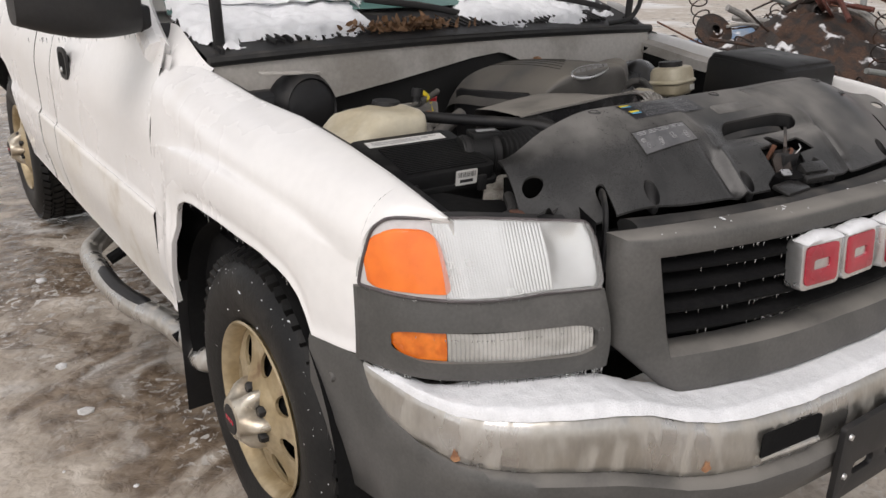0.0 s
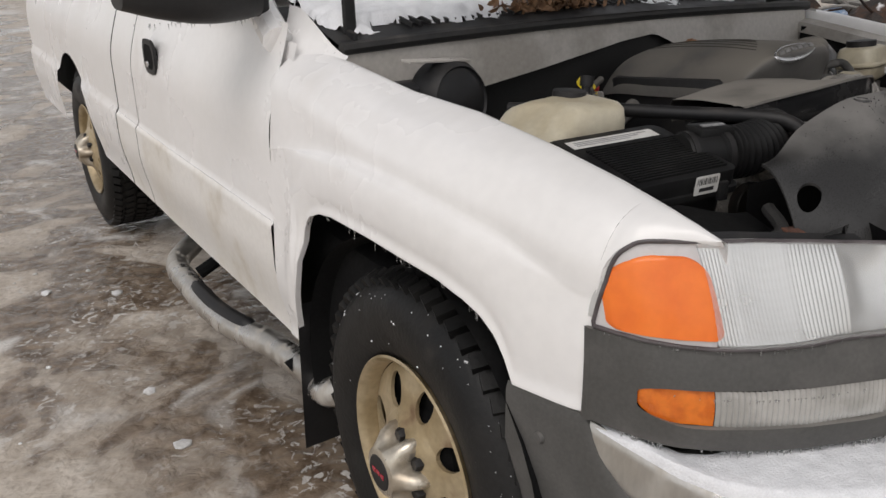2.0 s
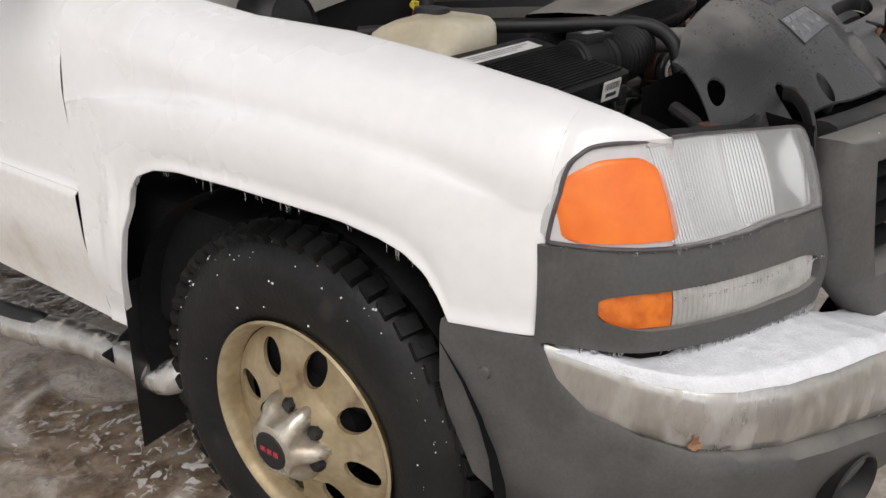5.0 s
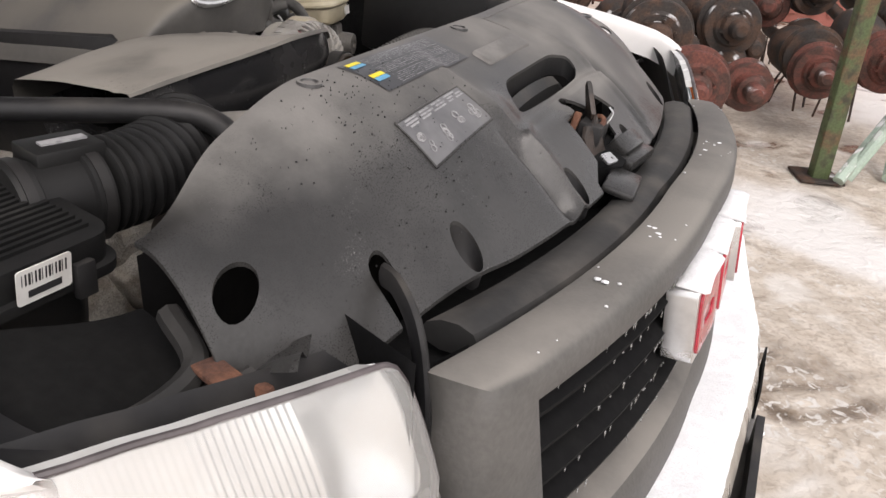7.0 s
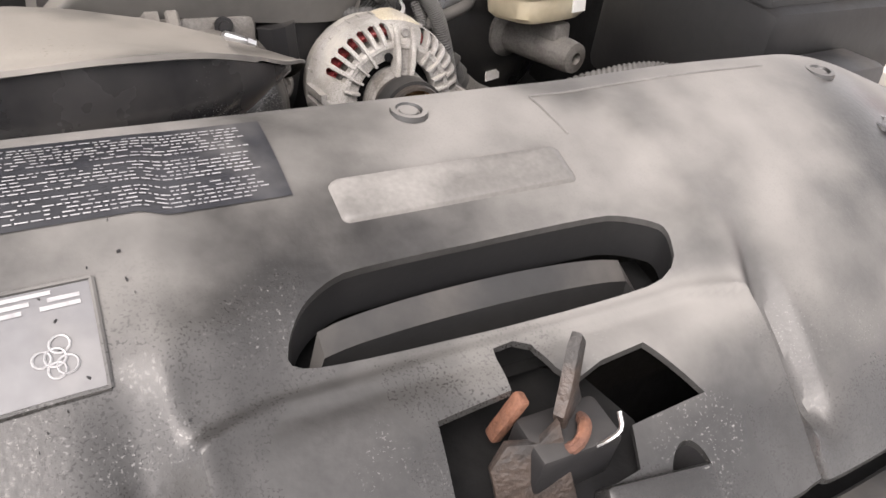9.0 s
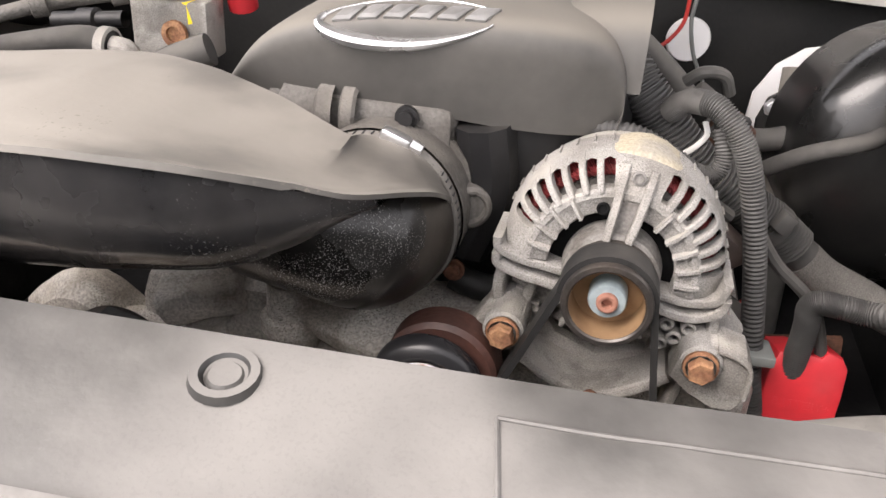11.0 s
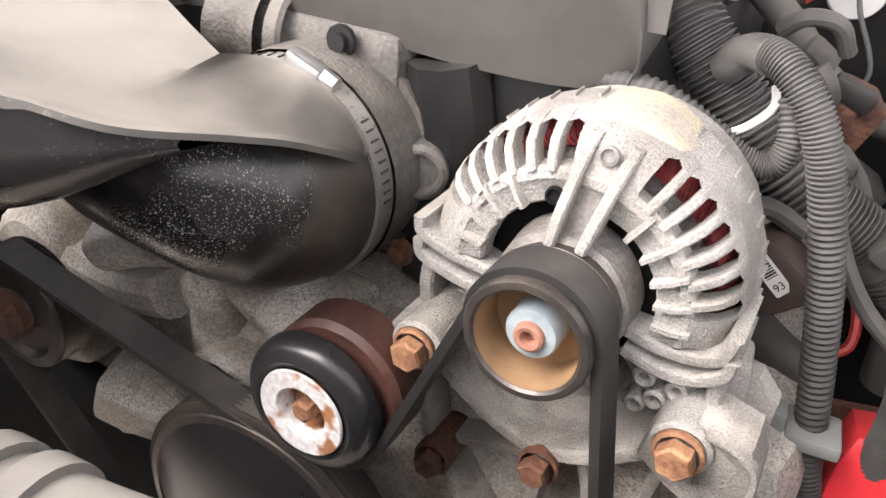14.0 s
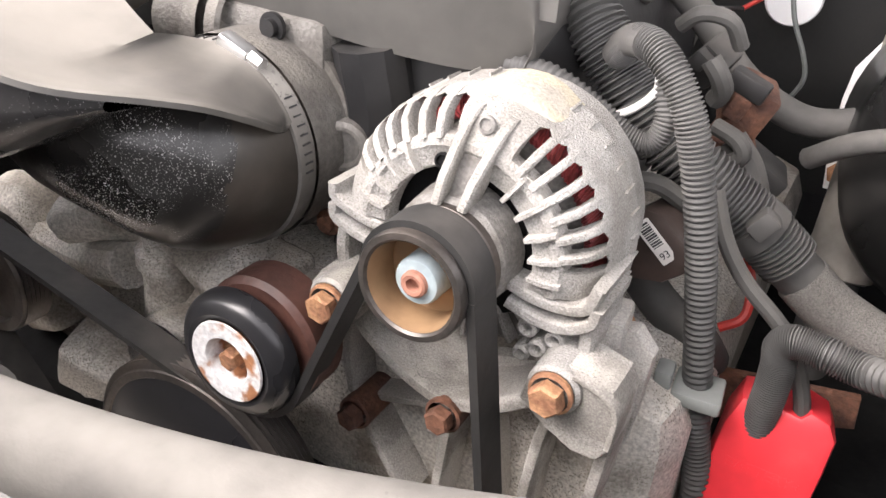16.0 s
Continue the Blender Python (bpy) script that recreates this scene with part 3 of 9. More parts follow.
def table(xs, ys):
    return lambda v: float(np.interp(v, xs, ys))

# ---- ground ----
bm = bmesh.new()
ax = sorted({round(s * v, 3) for v in [0, *np.linspace(0.12, 6, 50), 8, 11, 16, 25, 45, 90, 200] for s in (-1, 1)})


def bumpy(x, y):
    near = max(0.0, 1 - max(abs(x), abs(y - 1)) / 9)
    return near * (0.020 * noise.noise((x * 2.2, y * 2.2, 0)) + 0.010 * noise.noise((x * 7, y * 7, 3))) - 0.006


gv = [[bm.verts.new((x, y + 1, bumpy(x, y + 1))) for y in ax] for x in ax]
for i in range(len(ax) - 1):
    for j in range(len(ax) - 1):
        bm.faces.new((gv[i][j], gv[i + 1][j], gv[i + 1][j + 1], gv[i][j + 1]))
solo("ground", bm, GROUND, (0, 0, 0), "icy slushy brown mud yard with patches of wet ice", "ground", kind="structure")

# ---- pickup truck ----
MID = 0.025


def fore(u):
    """How far the nose reaches forward on the driver's side, by distance from the middle."""
    return 0.10 * max(u, 0.0) + 0.08 * max(u - 0.4, 0.0)


truck = thing("pickup_truck", (MID, 2.0, 0.0), "white pickup truck with its engine bay open and grey front trim", "pickup truck")

# front wing: outline rules along its length
edge_x = table([0.30, 0.325, 0.36, 0.45, 0.8, 1.22, 1.39], [0.756, 0.766, 0.773, 0.775, 0.775, 0.800, 0.815])
edge_z = table([0.30, 0.33, 0.365, 0.46, 0.6, 0.8, 1.0, 1.22, 1.39], [1.012, 1.026, 1.037, 1.055, 1.073, 1.091, 1.098, 1.124, 1.135])
side_x = table([0.30, 0.312, 0.326, 0.34, 0.366, 0.38, 0.393, 0.401, 0.405, 0.412, 0.425, 0.45, 0.53, 0.65, 0.8, 1.0, 1.25, 1.39], [0.757, 0.768, 0.781, 0.796, 0.822, 0.836, 0.849, 0.857, 0.8615, 0.866, 0.8715, 0.8785, 0.896, 0.915, 0.925, 0.928, 0.925, 0.922])
flare_z = table([0.3, 0.42, 0.521, 0.559, 0.659, 0.818, 1.003, 1.158, 1.264, 1.39], [0.99, 0.918, 0.937, 0.947, 0.961, 0.974, 0.975, 0.963, 0.946, 0.92])
lamp_z = table([0.300, 0.326, 0.34, 0.366, 0.38, 0.390, 0.397, 0.401, 0.4035, 0.405], [1.012, 1.010, 1.010, 1.007, 1.001, 0.990, 0.976, 0.962, 0.938, 0.915])
arch_z = table([0.405, 0.53, 0.545, 0.567, 0.60, 0.64, 0.70, 0.80, 0.9, 1.0, 1.07, 1.13, 1.18, 1.215, 1.25, 1.285, 1.318, 1.322, 1.39],
               [0.748, 0.742, 0.775, 0.808, 0.832, 0.846, 0.856, 0.860, 0.861, 0.859, 0.856, 0.846, 0.825, 0.790, 0.690, 0.580, 0.480, 0.468, 0.462])


def wing_section(y, s):
    """Points down a wing's section at y, from the bonnet edge to the lower edge."""
    ex, ez, sx, fz = edge_x(y), edge_z(y), side_x(y), flare_z(y)
    bz = lamp_z(y) if y < 0.4045 else arch_z(y)
    pts = [(ex - 0.016, ez - 0.055), (ex - 0.014, ez - 0.012), (ex - 0.005, ez - 0.001), (ex + 0.016, ez - 0.003)]
    near = 1 - ease(0.405, 0.62, y)
    rows = [(ex + (sx - ex) * (0.55 + 0.08 * near), ez - 0.028 + 0.004 * near), (ex + (sx - ex) * (0.82 + 0.13 * near), ez - 0.072)]
    rear = ease(1.10, 1.38, y)
    rows += [(sx - 0.017 + 0.015 * near + 0.017 * rear, fz + 0.011), (sx - 0.003 * (1 - rear), fz - 0.005)]
    lowz = max(bz + 0.012, 0.0)
    for f in (0.35, 0.7, 0.94):
        z = fz - 0.006 + (lowz - fz + 0.006) * f
        bulge = 0.006 * math.sin(math.pi * f) + (0.012 * ease(0.77, 0.73, z) - 0.03 * ease(0.66, 0.44, z) if y > 1.2 else 0)
        rows.append((sx + bulge, z))
    bx = sx + (0.004 if y < 1.2 else rows[-1][0] - sx)
    return pts + rows + [(bx, bz + 0.002), (bx - 0.004, bz), (bx - 0.014, bz + 0.003)]


def wing(side):
    bm = bmesh.new()
    for ys, m in (([0.4049 - 0.1049 * (1 - k / 30) ** 2 for k in range(31)], 30), ([0.4049 + 0.9821 * k / 118 for k in range(119)], 46)):
        rows = []
        for y in ys:
            if m == 30:
                ex, ez, sx, bz = edge_x(y), edge_z(y), side_x(y), lamp_z(y)
                w, d = sx - ex, ez - bz
                full = max(d, 1.49 * w)
                prof = smooth_path([(-0.016, 0, -0.055), (-0.014, 0, -0.012), (-0.005, 0, -0.001), (0.18 * w, 0, -0.023 * full), (0.63 * w, 0, -0.19 * full), (0.95 * w, 0, -0.56 * full), (0.995 * w, 0, -0.85 * full), (w, 0, -full)], 240)
                top = max(range(240), key=lambda q: prof[q][2])
                last = next((q for q in range(top, 240) if prof[q][2] <= -d), 239)
                grow = w / max(prof[last][0], 1e-4)
                sm = []
                for q in range(m - 1):
                    a, _, c = prof[round(last * q / (m - 2))]
                    sm.append((ex + (a * grow if a > 0 else a), 0, ez + c))
                sm.append((sx - 0.012, 0, bz - 0.012))
            else:
                sm = smooth_path([(a, 0, b) for a, b in wing_section(y, 0)], m)
            rows.append([(MID + side * p[0], y - (fore(p[0]) * (1 - 0.6 * ease(0.4, 1.3, y)) if side > 0 else 0.0), p[2]) for p in sm])
        loft(bm, rows, closed=False)
    bmesh.ops.recalc_face_normals(bm, faces=bm.faces)
    return bm


part("front_fender", wing(-1), PAINT, truck, "smooth white front fender with a flared wheel arch", 50)
part("front_fender", wing(1), PAINT, truck, "white front fender edge seen over the engine bay", 50)

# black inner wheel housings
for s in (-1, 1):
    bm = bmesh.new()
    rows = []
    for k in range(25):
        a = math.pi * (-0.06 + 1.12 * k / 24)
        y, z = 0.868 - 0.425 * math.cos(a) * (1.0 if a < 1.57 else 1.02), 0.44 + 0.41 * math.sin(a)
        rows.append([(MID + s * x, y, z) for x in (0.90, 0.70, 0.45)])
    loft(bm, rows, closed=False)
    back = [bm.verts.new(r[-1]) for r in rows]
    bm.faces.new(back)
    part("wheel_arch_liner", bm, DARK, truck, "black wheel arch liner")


# ---- doors, cab side and bed ----
def flank(y0, y1, ztop, name, label, inset=0.0, arch=None, zfoot=0.462, paint=PAINT):
    """A body side panel with a rounded lower bulge, following the flank's section."""
    def fn(u, v):
        y = y0 + (y1 - y0) * u
        z0 = zfoot
        if arch:
            d = abs(y - arch[0])
            if d < arch[1]:
                z0 = max(z0, arch[2] + math.sqrt(max(arch[1] ** 2 - d * d, 0)) * 0.98)
        z = z0 + (ztop - z0) * v
        x = 0.922 + 0.008 * ease(1.39, 2.4, y) - 0.075 * ease(0.93, 1.25, z) + 0.014 * ease(0.758, 0.740, z) - 0.03 * ease(0.66, 0.45, z)
        return (MID - x + inset, y, z)
    bm = bmesh.new()
    sheet(bm, fn, 90 if arch else 24, 44, 0.02)
    return part(name, bm, paint, truck, label, 40)


door = flank(1.3905, 2.605, 1.19, "door", "white passenger door with a black recessed handle", zfoot=0.7503)
flank(1.3905, 2.605, 0.750, "door_sill_skin", "grimy beige-stained lower door skin", paint=PAINT_LOW)
flank(2.612, 2.90, 1.30, "cab_corner", "white rear cab corner panel", zfoot=0.7503)
flank(2.612, 2.90, 0.750, "cab_sill_skin", "grimy beige-stained cab sill", paint=PAINT_LOW)
flank(2.915, 5.05, 1.24, "cargo_bed_side", "white cargo bed side with a wheel arch", 0.0, (3.87, 0.44, 0.42))
bm = bmesh.new()
box(bm, (MID, 2.1, 0.60), (1.70, 2.9, 0.30), bevel=0.03)
box(bm, (MID, 4.0, 0.75), (1.70, 2.1, 0.4), bevel=0.03)
part("chassis_body", bm, DARK, truck, "dark underbody")
# cab above the waist
bm = bmesh.new()
loft(bm, [[(MID + s * a, y, z) for s, a, y, z in ((-1, 0.86, 1.72, 1.19), (-1, 0.86, 2.86, 1.19), (1, 0.86, 2.86, 1.19), (1, 0.86, 1.72, 1.19))],
          [(MID + s * a, y, z) for s, a, y, z in ((-1, 0.70, 2.30, 1.74), (-1, 0.70, 2.80, 1.74), (1, 0.70, 2.80, 1.74), (1, 0.70, 2.30, 1.74))]])
bmesh.ops.bevel(bm, geom=list(bm.edges), offset=0.05, segments=3, affect="EDGES")
part("cab_roof", bm, PAINT, truck, "white cab upper body")
# front pillar and side glass
bm = bmesh.new()
tube(bm, [(MID - 0.862, 1.44, 1.15), (MID - 0.85, 1.60, 1.25), (MID - 0.80, 1.98, 1.52), (MID - 0.74, 2.30, 1.72)], 0.035, 10, 14)
part("windscreen_pillar", bm, PAINT, truck, "white windscreen pillar")
bm = bmesh.new()
loft(bm, [[(MID - 0.888, 1.52, 1.19), (MID - 0.888, 2.55, 1.19)], [(MID - 0.78, 2.1, 1.62), (MID - 0.78, 2.55, 1.62)]], closed=False)
part("side_window", bm, GLAZE, truck, "dark door window glass")
bm = bmesh.new()
box(bm, (MID - 0.872, 1.53, 1.225), (0.03, 0.11, 0.08), (0, 0, 0), 0.01)
part("mirror_mount", bm, BLACK, truck, "black mirror mounting triangle")

# inner post behind the door gap, and the white cowl side up to the pillar
bm = bmesh.new()
sheet(bm, lambda u, v: (MID - (0.922 - 0.075 * ease(0.93, 1.25, 0.47 + 0.68 * v) - 0.03 * ease(0.66, 0.45, 0.47 + 0.68 * v)) + 0.014, 1.36 + 0.06 * u, 0.47 + 0.68 * v), 2, 24, 0.004)
part("door_post", bm, PAINT, truck)
for s in (-1, 1):
    bm = bmesh.new()

    def cowl_side(u, v):
        y = 1.24 + 0.26 * u
        hi = 1.132 + 0.085 * ease(1.24, 1.46, y)
        return (MID + s * (edge_x(y) + 0.045 * (1 - v) ** 2 - 0.012 * v), y, edge_z(y) - 0.022 + (hi - edge_z(y) + 0.022) * v)
    sheet(bm, cowl_side, 12, 6, 0.006)
    part("cowl_side", bm, PAINT, truck, "white body panel between fender and windscreen pillar")

# door handle
bm = bmesh.new()
hm = basis((MID - 0.928, 2.335, 1.015), (0, 1, 0), (0, 0, 1))
prism(bm, rounded(0.125, 0.105, 0.035), hm @ pose(0, 0, -0.004), 0.010, [rounded(0.095, 0.075, 0.028)], 0.003)
handle = part("door_handle", bm, BLACK, truck, "black recessed door handle with a keyhole")
bm = bmesh.new()
prism(bm, rounded(0.098, 0.078, 0.028), hm @ pose(0, 0, -0.003), 0.003)
box(bm, hm @ Vector((0, 0.018, 0.006)), (0.016, 0.092, 0.026), (0, 0, 0), 0.005)
part("pull_lever", bm, DARK, handle)
bm = bmesh.new()
lathe(bm, [(0.0, 0.008), (0.009, 0.008), (0.010, 0.004), (0.010, -0.002)], hm @ Vector((0.02, -0.024, 0)), (-1, 0, 0), 14)
part("key_lock", bm, SILVER, handle)

# door mirror
bm = bmesh.new()
rings = []
for k in range(9):
    u = k / 8
    w = 0.055 + 0.045 * math.sin(math.pi * min(u * 0.8 + 0.15, 1))
    h = 0.062 + 0.035 * math.sin(math.pi * min(u * 0.75 + 0.2, 1))
    cx, cy, cz = MID - 0.90 - 0.275 * u, 1.475 + 0.03 * u, 1.285 + 0.01 * u
    rings.append([(cx, cy + w * math.copysign(abs(math.cos(a)) ** 0.6, math.cos(a)), cz + h * math.copysign(abs(math.sin(a)) ** 0.6, math.sin(a))) for a in (2 * math.pi * j / 24 for j in range(24))])
loft(bm, rings)
bmesh.ops.bevel(bm, geom=[e for e in bm.edges if len(e.link_faces) == 2 and e.calc_face_angle(0) > 1.0], offset=0.02, segments=3, affect="EDGES")
part("door_mirror", bm, BLACK, truck, "black plastic door mirror with frozen snow")

# side step
bm = bmesh.new()
tube(bm, [(MID - 0.72, 2.46, 0.42), (MID - 0.84, 2.43, 0.355), (MID - 0.935, 2.32, 0.33), (MID - 0.952, 2.1, 0.33), (MID - 0.952, 1.9, 0.33), (MID - 0.93, 1.74, 0.33), (MID - 0.885, 1.60, 0.33), (MID - 0.862, 1.42, 0.33), (MID - 0.86, 1.28, 0.335), (MID - 0.74, 1.22, 0.40)], 0.038, 16, 60)
step = part("side_step", bm, CHROME, truck, "dull tubular side step bar")
bm = bmesh.new()
pth = [(MID - 0.952, 2.09, 0.352), (MID - 0.952, 1.9, 0.352), (MID - 0.933, 1.76, 0.352), (MID - 0.905, 1.665, 0.352)]
tube(bm, pth, lambda s: 0.026 * min(1, 6 * s + 0.3, 6 * (1 - s) + 0.3), 12, 20)
part("step_pad", bm, BLACK, step, "black rubber tread pad")
for y in (1.45, 2.2):
    bm = bmesh.new()
    tube(bm, [(MID - 0.90, y, 0.33), (MID - 0.75, y, 0.40), (MID - 0.6, y, 0.46)], 0.022, 8, 8)
    part("step_bracket", bm, DARK, step)

# mud flap
bm = bmesh.new()
rows = []
for k in range(9):
    u = k / 8
    z = 0.575 - 0.42 * u
    rows.append([(MID - 0.925 + 0.01 * u, 1.300 + 0.045 * u, z), (MID - 0.70, 1.31 + 0.045 * u, z)])
loft(bm, rows, closed=False)
bmesh.ops.solidify(bm, geom=list(bm.faces), thickness=0.008)
part("mud_flap", bm, BLACK, truck, "black rubber mud flap")


# ---- wheels ----
def wheel(at, parent, label):
    """An outward-facing wheel on the passenger side: tyre with tread blocks, dished rim with oval holes, centre cap."""
    x, y, z = at
    R = 0.378
    hub = bmesh.new()
    lathe(hub, [(0.06, 0.02), (0.085, 0.02), (0.11, -0.01), (0.11, -0.16), (0.03, -0.16)], (x, y, z), (-1, 0, 0), 24)
    w = part("wheel", hub, DARK, parent, label)
    bm = bmesh.new()
    prof = [(0.205, 0.012), (0.222, 0.026), (0.245, 0.034), (0.278, 0.042), (0.305, 0.042), (0.330, 0.034), (0.350, 0.018), (0.362, 0.002),
            (R - 0.010, -0.010), (R - 0.008, -0.05), (R - 0.006, -0.11), (R - 0.008, -0.17), (R - 0.012, -0.215), (0.355, -0.232), (0.325, -0.25), (0.26, -0.25), (0.205, -0.21)]
    lathe(bm, prof, (x, y, z), (-1, 0, 0), 96)
    part("tyre", bm, TYRE, w, "black tyre with deep tread and specks of snow", 40)
    bm = bmesh.new()
    n = 58
    for k in range(n):
        a = 2 * math.pi * k / n
        for j, (off, wid, sk) in enumerate(((0.0, 0.030, 0.35), (-0.052, 0.036, 0.0), (-0.102, 0.036, 0.5), (-0.152, 0.036, 0.0), (-0.203, 0.030, 0.35))):
            b = a + sk * 2 * math.pi / n
            r = R - (0.010 if j in (0, 4) else 0.006)
            m = Matrix.Translation((x - off * -1 * -1, y, z)) @ Matrix.Rotation(b, 4, "X") @ Matrix.Translation((0, 0, r)) @ Matrix.Rotation(radians(18 if j % 2 else -14), 4, "Z")
            if j == 0:
                m = m @ Matrix.Rotation(radians(-24), 4, "Y")
            bmesh.ops.create_cube(bm, size=1, matrix=m @ Matrix.Diagonal((wid * 1.2, 2 * math.pi * R / n * 0.70, 0.022, 1)))
    part("tread", bm, TYRE, w)
    # rim: dished disc with eight oval holes, plus the flange
    bm = bmesh.new()
    lathe(bm, [(0.217, 0.030), (0.213, 0.034), (0.207, 0.030), (0.200, 0.014), (0.196, -0.02), (0.190, -0.035)], (x, y, z), (-1, 0, 0), 64)
    part("rim_flange", bm, RIM, w)
    bm = bmesh.new()
    fm = basis((x, y, z), (0, 1, 0), (0, 0, 1))

    holes = []
    for k in range(8):
        a = 2 * math.pi * (k + 0.35) / 8
        c, s = math.cos(a), math.sin(a)
        holes.append([(c * (0.142 + p) - s * q, s * (0.142 + p) + c * q) for p, q in ring2d(0.036, 16, ry=0.025)])
    prism(bm, ring2d(0.195, 64), fm, -0.008, holes)
    for _ in range(2):
        bmesh.ops.subdivide_edges(bm, edges=[e for e in bm.edges if e.calc_length() > 0.035], cuts=1)
    bmesh.ops.triangulate(bm, faces=bm.faces)
    for v in bm.verts:
        r = math.hypot(v.co.y - y, v.co.z - z)
        v.co.x -= float(np.interp(r, [0, 0.06, 0.085, 0.105, 0.142, 0.18, 0.195], [0.035, 0.035, 0.032, 0.014, 0.006, -0.006, -0.016])) - 0.0
    part("rim_disc", bm, RIM, w, "tan stained steel rim with eight oval holes", 25)
    # centre cap with six lugs
    bm = bmesh.new()
    rings = []
    for r0, h, lob in ((0.070, 0.02, 0.24), (0.069, 0.045, 0.25), (0.064, 0.066, 0.20), (0.055, 0.082, 0.08), (0.049, 0.092, 0.0), (0.042, 0.095, 0.0)):
        rings.append([(x - h, y + r0 * (1 + lob * math.cos(6 * a)) * math.cos(a), z + r0 * (1 + lob * math.cos(6 * a)) * math.sin(a)) for a in (2 * math.pi * j / 72 for j in range(72))])
    loft(bm, rings)
    cap = part("centre_cap", bm, HUBCAP, w, "grimy chrome centre cap with a dark badge")
    bm = bmesh.new()
    lathe(bm, [(0.0, 0.0975), (0.034, 0.0975), (0.037, 0.095), (0.037, 0.09)], (x, y, z), (-1, 0, 0), 28)
    part("cap_badge", bm, BLACK, cap)
    bm = bmesh.new()
    for dy, dz, wd in ((0.016, 0.0, 0.012), (0.0, 0.0, 0.012), (-0.016, 0.0, 0.012)):
        box(bm, (x - 0.098, y + dy, z + dz), (0.002, wd, 0.011), (0, 0, 0), 0.001)
    part("badge_mark", bm, BADGERED, cap)
    for k in range(6):
        bm = bmesh.new()
        a = 2 * math.pi * (k + 0.5) / 6
        lathe(bm, [(0.014, 0.015), (0.014, 0.045), (0.011, 0.052), (0.0, 0.052)], (x, y + 0.068 * math.cos(a), z + 0.068 * math.sin(a)), (-1, 0, 0), 6)
        part("lug_nut", bm, BLACK, w)
    return w


wheel((-0.835, 0.868, 0.396), truck, "front wheel with tan rim and knobbly black tyre")
wheel((-0.845, 3.87, 0.392), truck, "rear wheel with tan rim and black tyre")

# ---- grille ----
def gy(x, z):
    """The grille's front face: y at x and z."""
    u = x - MID
    return 0.020 + 0.40 * u * u + 0.10 * (z - 0.85) - 0.10 * max(u, 0.0)


bm = bmesh.new()
top_z, low_z = 0.985, 0.675
HALF_T, HALF_B = 0.505, 0.405


def frame_loop(inset, dy, n=26):
    """A closed loop round the grille frame, inset from its outer edge."""
    it, ib, isd = inset * 0.042, inset * 0.082, inset * 0.043
    out = []
    tz, bz = top_z - it, low_z + ib
    ht, hb = HALF_T - isd * 1.5, HALF_B - isd * 0.2 + inset * 0.028
    for k in range(n):
        u = -ht + 2 * ht * k / (n - 1)
        out.append((u, tz - 0.012 * (u / HALF_T) ** 2))
    ins = min(max(inset, 0.0), 1.0)

    def lean(f):
        return (1 - ins) * max(0.0, (f - 0.66) / 0.34) + ins * f
    for k in range(1, 9):
        out.append((ht + (hb - ht) * lean(k / 9), tz - 0.012 + (bz + 0.012 - tz) * k / 9))
    for k in range(n):
        u = hb - 2 * hb * k / (n - 1)
        out.append((u, bz))
    for k in range(1, 9):
        out.append((-ht - (hb - ht) * lean(1 - k / 9), bz + (tz - 0.012 - bz) * k / 9))
    return [(MID + u, gy(MID + u, z) + dy, z) for u, z in out]


loops = []
for ins, dy in ((0.06, 0.056), (-0.0, 0.050), (-0.03, 0.032), (-0.02, 0.014), (0.08, 0.003), (0.25, -0.001), (0.75, -0.001), (0.93, 0.004), (1.0, 0.016), (1.02, 0.06)):
    loops.append(frame_loop(ins, dy))
loft(bm, loops, True, False)
grille = part("grille", bm, GREY, truck, "weathered grey grille surround with black slats", 40)
bm = bmesh.new()
for k in range(4):
    zc = 0.910 - 0.038 * k
    wdt = 0.47 - 0.012 * k
    rows = []
    for j in range(31):
        x = MID - wdt + 2 * wdt * j / 30
        y = gy(x, zc)
        rows.append([(x, y + 0.014, zc - 0.004), (x, y + 0.012, zc + 0.003), (x, y + 0.024, zc + 0.010), (x, y + 0.058, zc + 0.013), (x, y + 0.058, zc + 0.008), (x, y + 0.022, zc - 0.004)])
    b2 = bmesh.new()
    loft(b2, rows)
    part("slat", b2, DARK, grille)
bm.free()
# near-black sheet paints the shade behind the slats
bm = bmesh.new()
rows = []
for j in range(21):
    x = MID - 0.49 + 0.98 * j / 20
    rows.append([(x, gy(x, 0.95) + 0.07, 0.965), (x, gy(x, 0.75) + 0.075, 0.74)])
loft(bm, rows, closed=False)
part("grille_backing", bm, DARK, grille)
# badge: three plain red plaques in silver frames
for k in range(3):
    cx = MID - 0.118 + 0.118 * k
    at = Vector((cx, gy(cx, 0.885) - 0.004, 0.888))
    bx = basis(at, (1, 0.8 * (cx - MID), 0), (0, 0.1, 1))
    bm = bmesh.new()
    prism(bm, rounded(0.108, 0.092, 0.012), bx @ pose(0, 0, -0.02), 0.034, bevel=0.003)
    em = part("emblem_plate", bm, SILVER, grille, "silver-edged red plain emblem block")
    bm = bmesh.new()
    prism(bm, rounded(0.090, 0.074, 0.010), bx @ pose(0, 0, 0.0142), 0.003, [rounded(0.044, 0.020, 0.006)], bevel=0.001)
    part("emblem_face", bm, BADGERED, em)

# ---- lamps ----
lx = [-0.842, -0.832, -0.812, -0.785, -0.755, -0.71, -0.65, -0.58, -0.51]
low_y = table(lx, [0.400, 0.372, 0.335, 0.303, 0.278, 0.248, 0.215, 0.186, 0.160])
top_line = table([-0.68, -0.635, -0.52, -0.512, -0.506, -0.502], [1.008, 1.005, 0.994, 0.992, 0.986, 0.972])


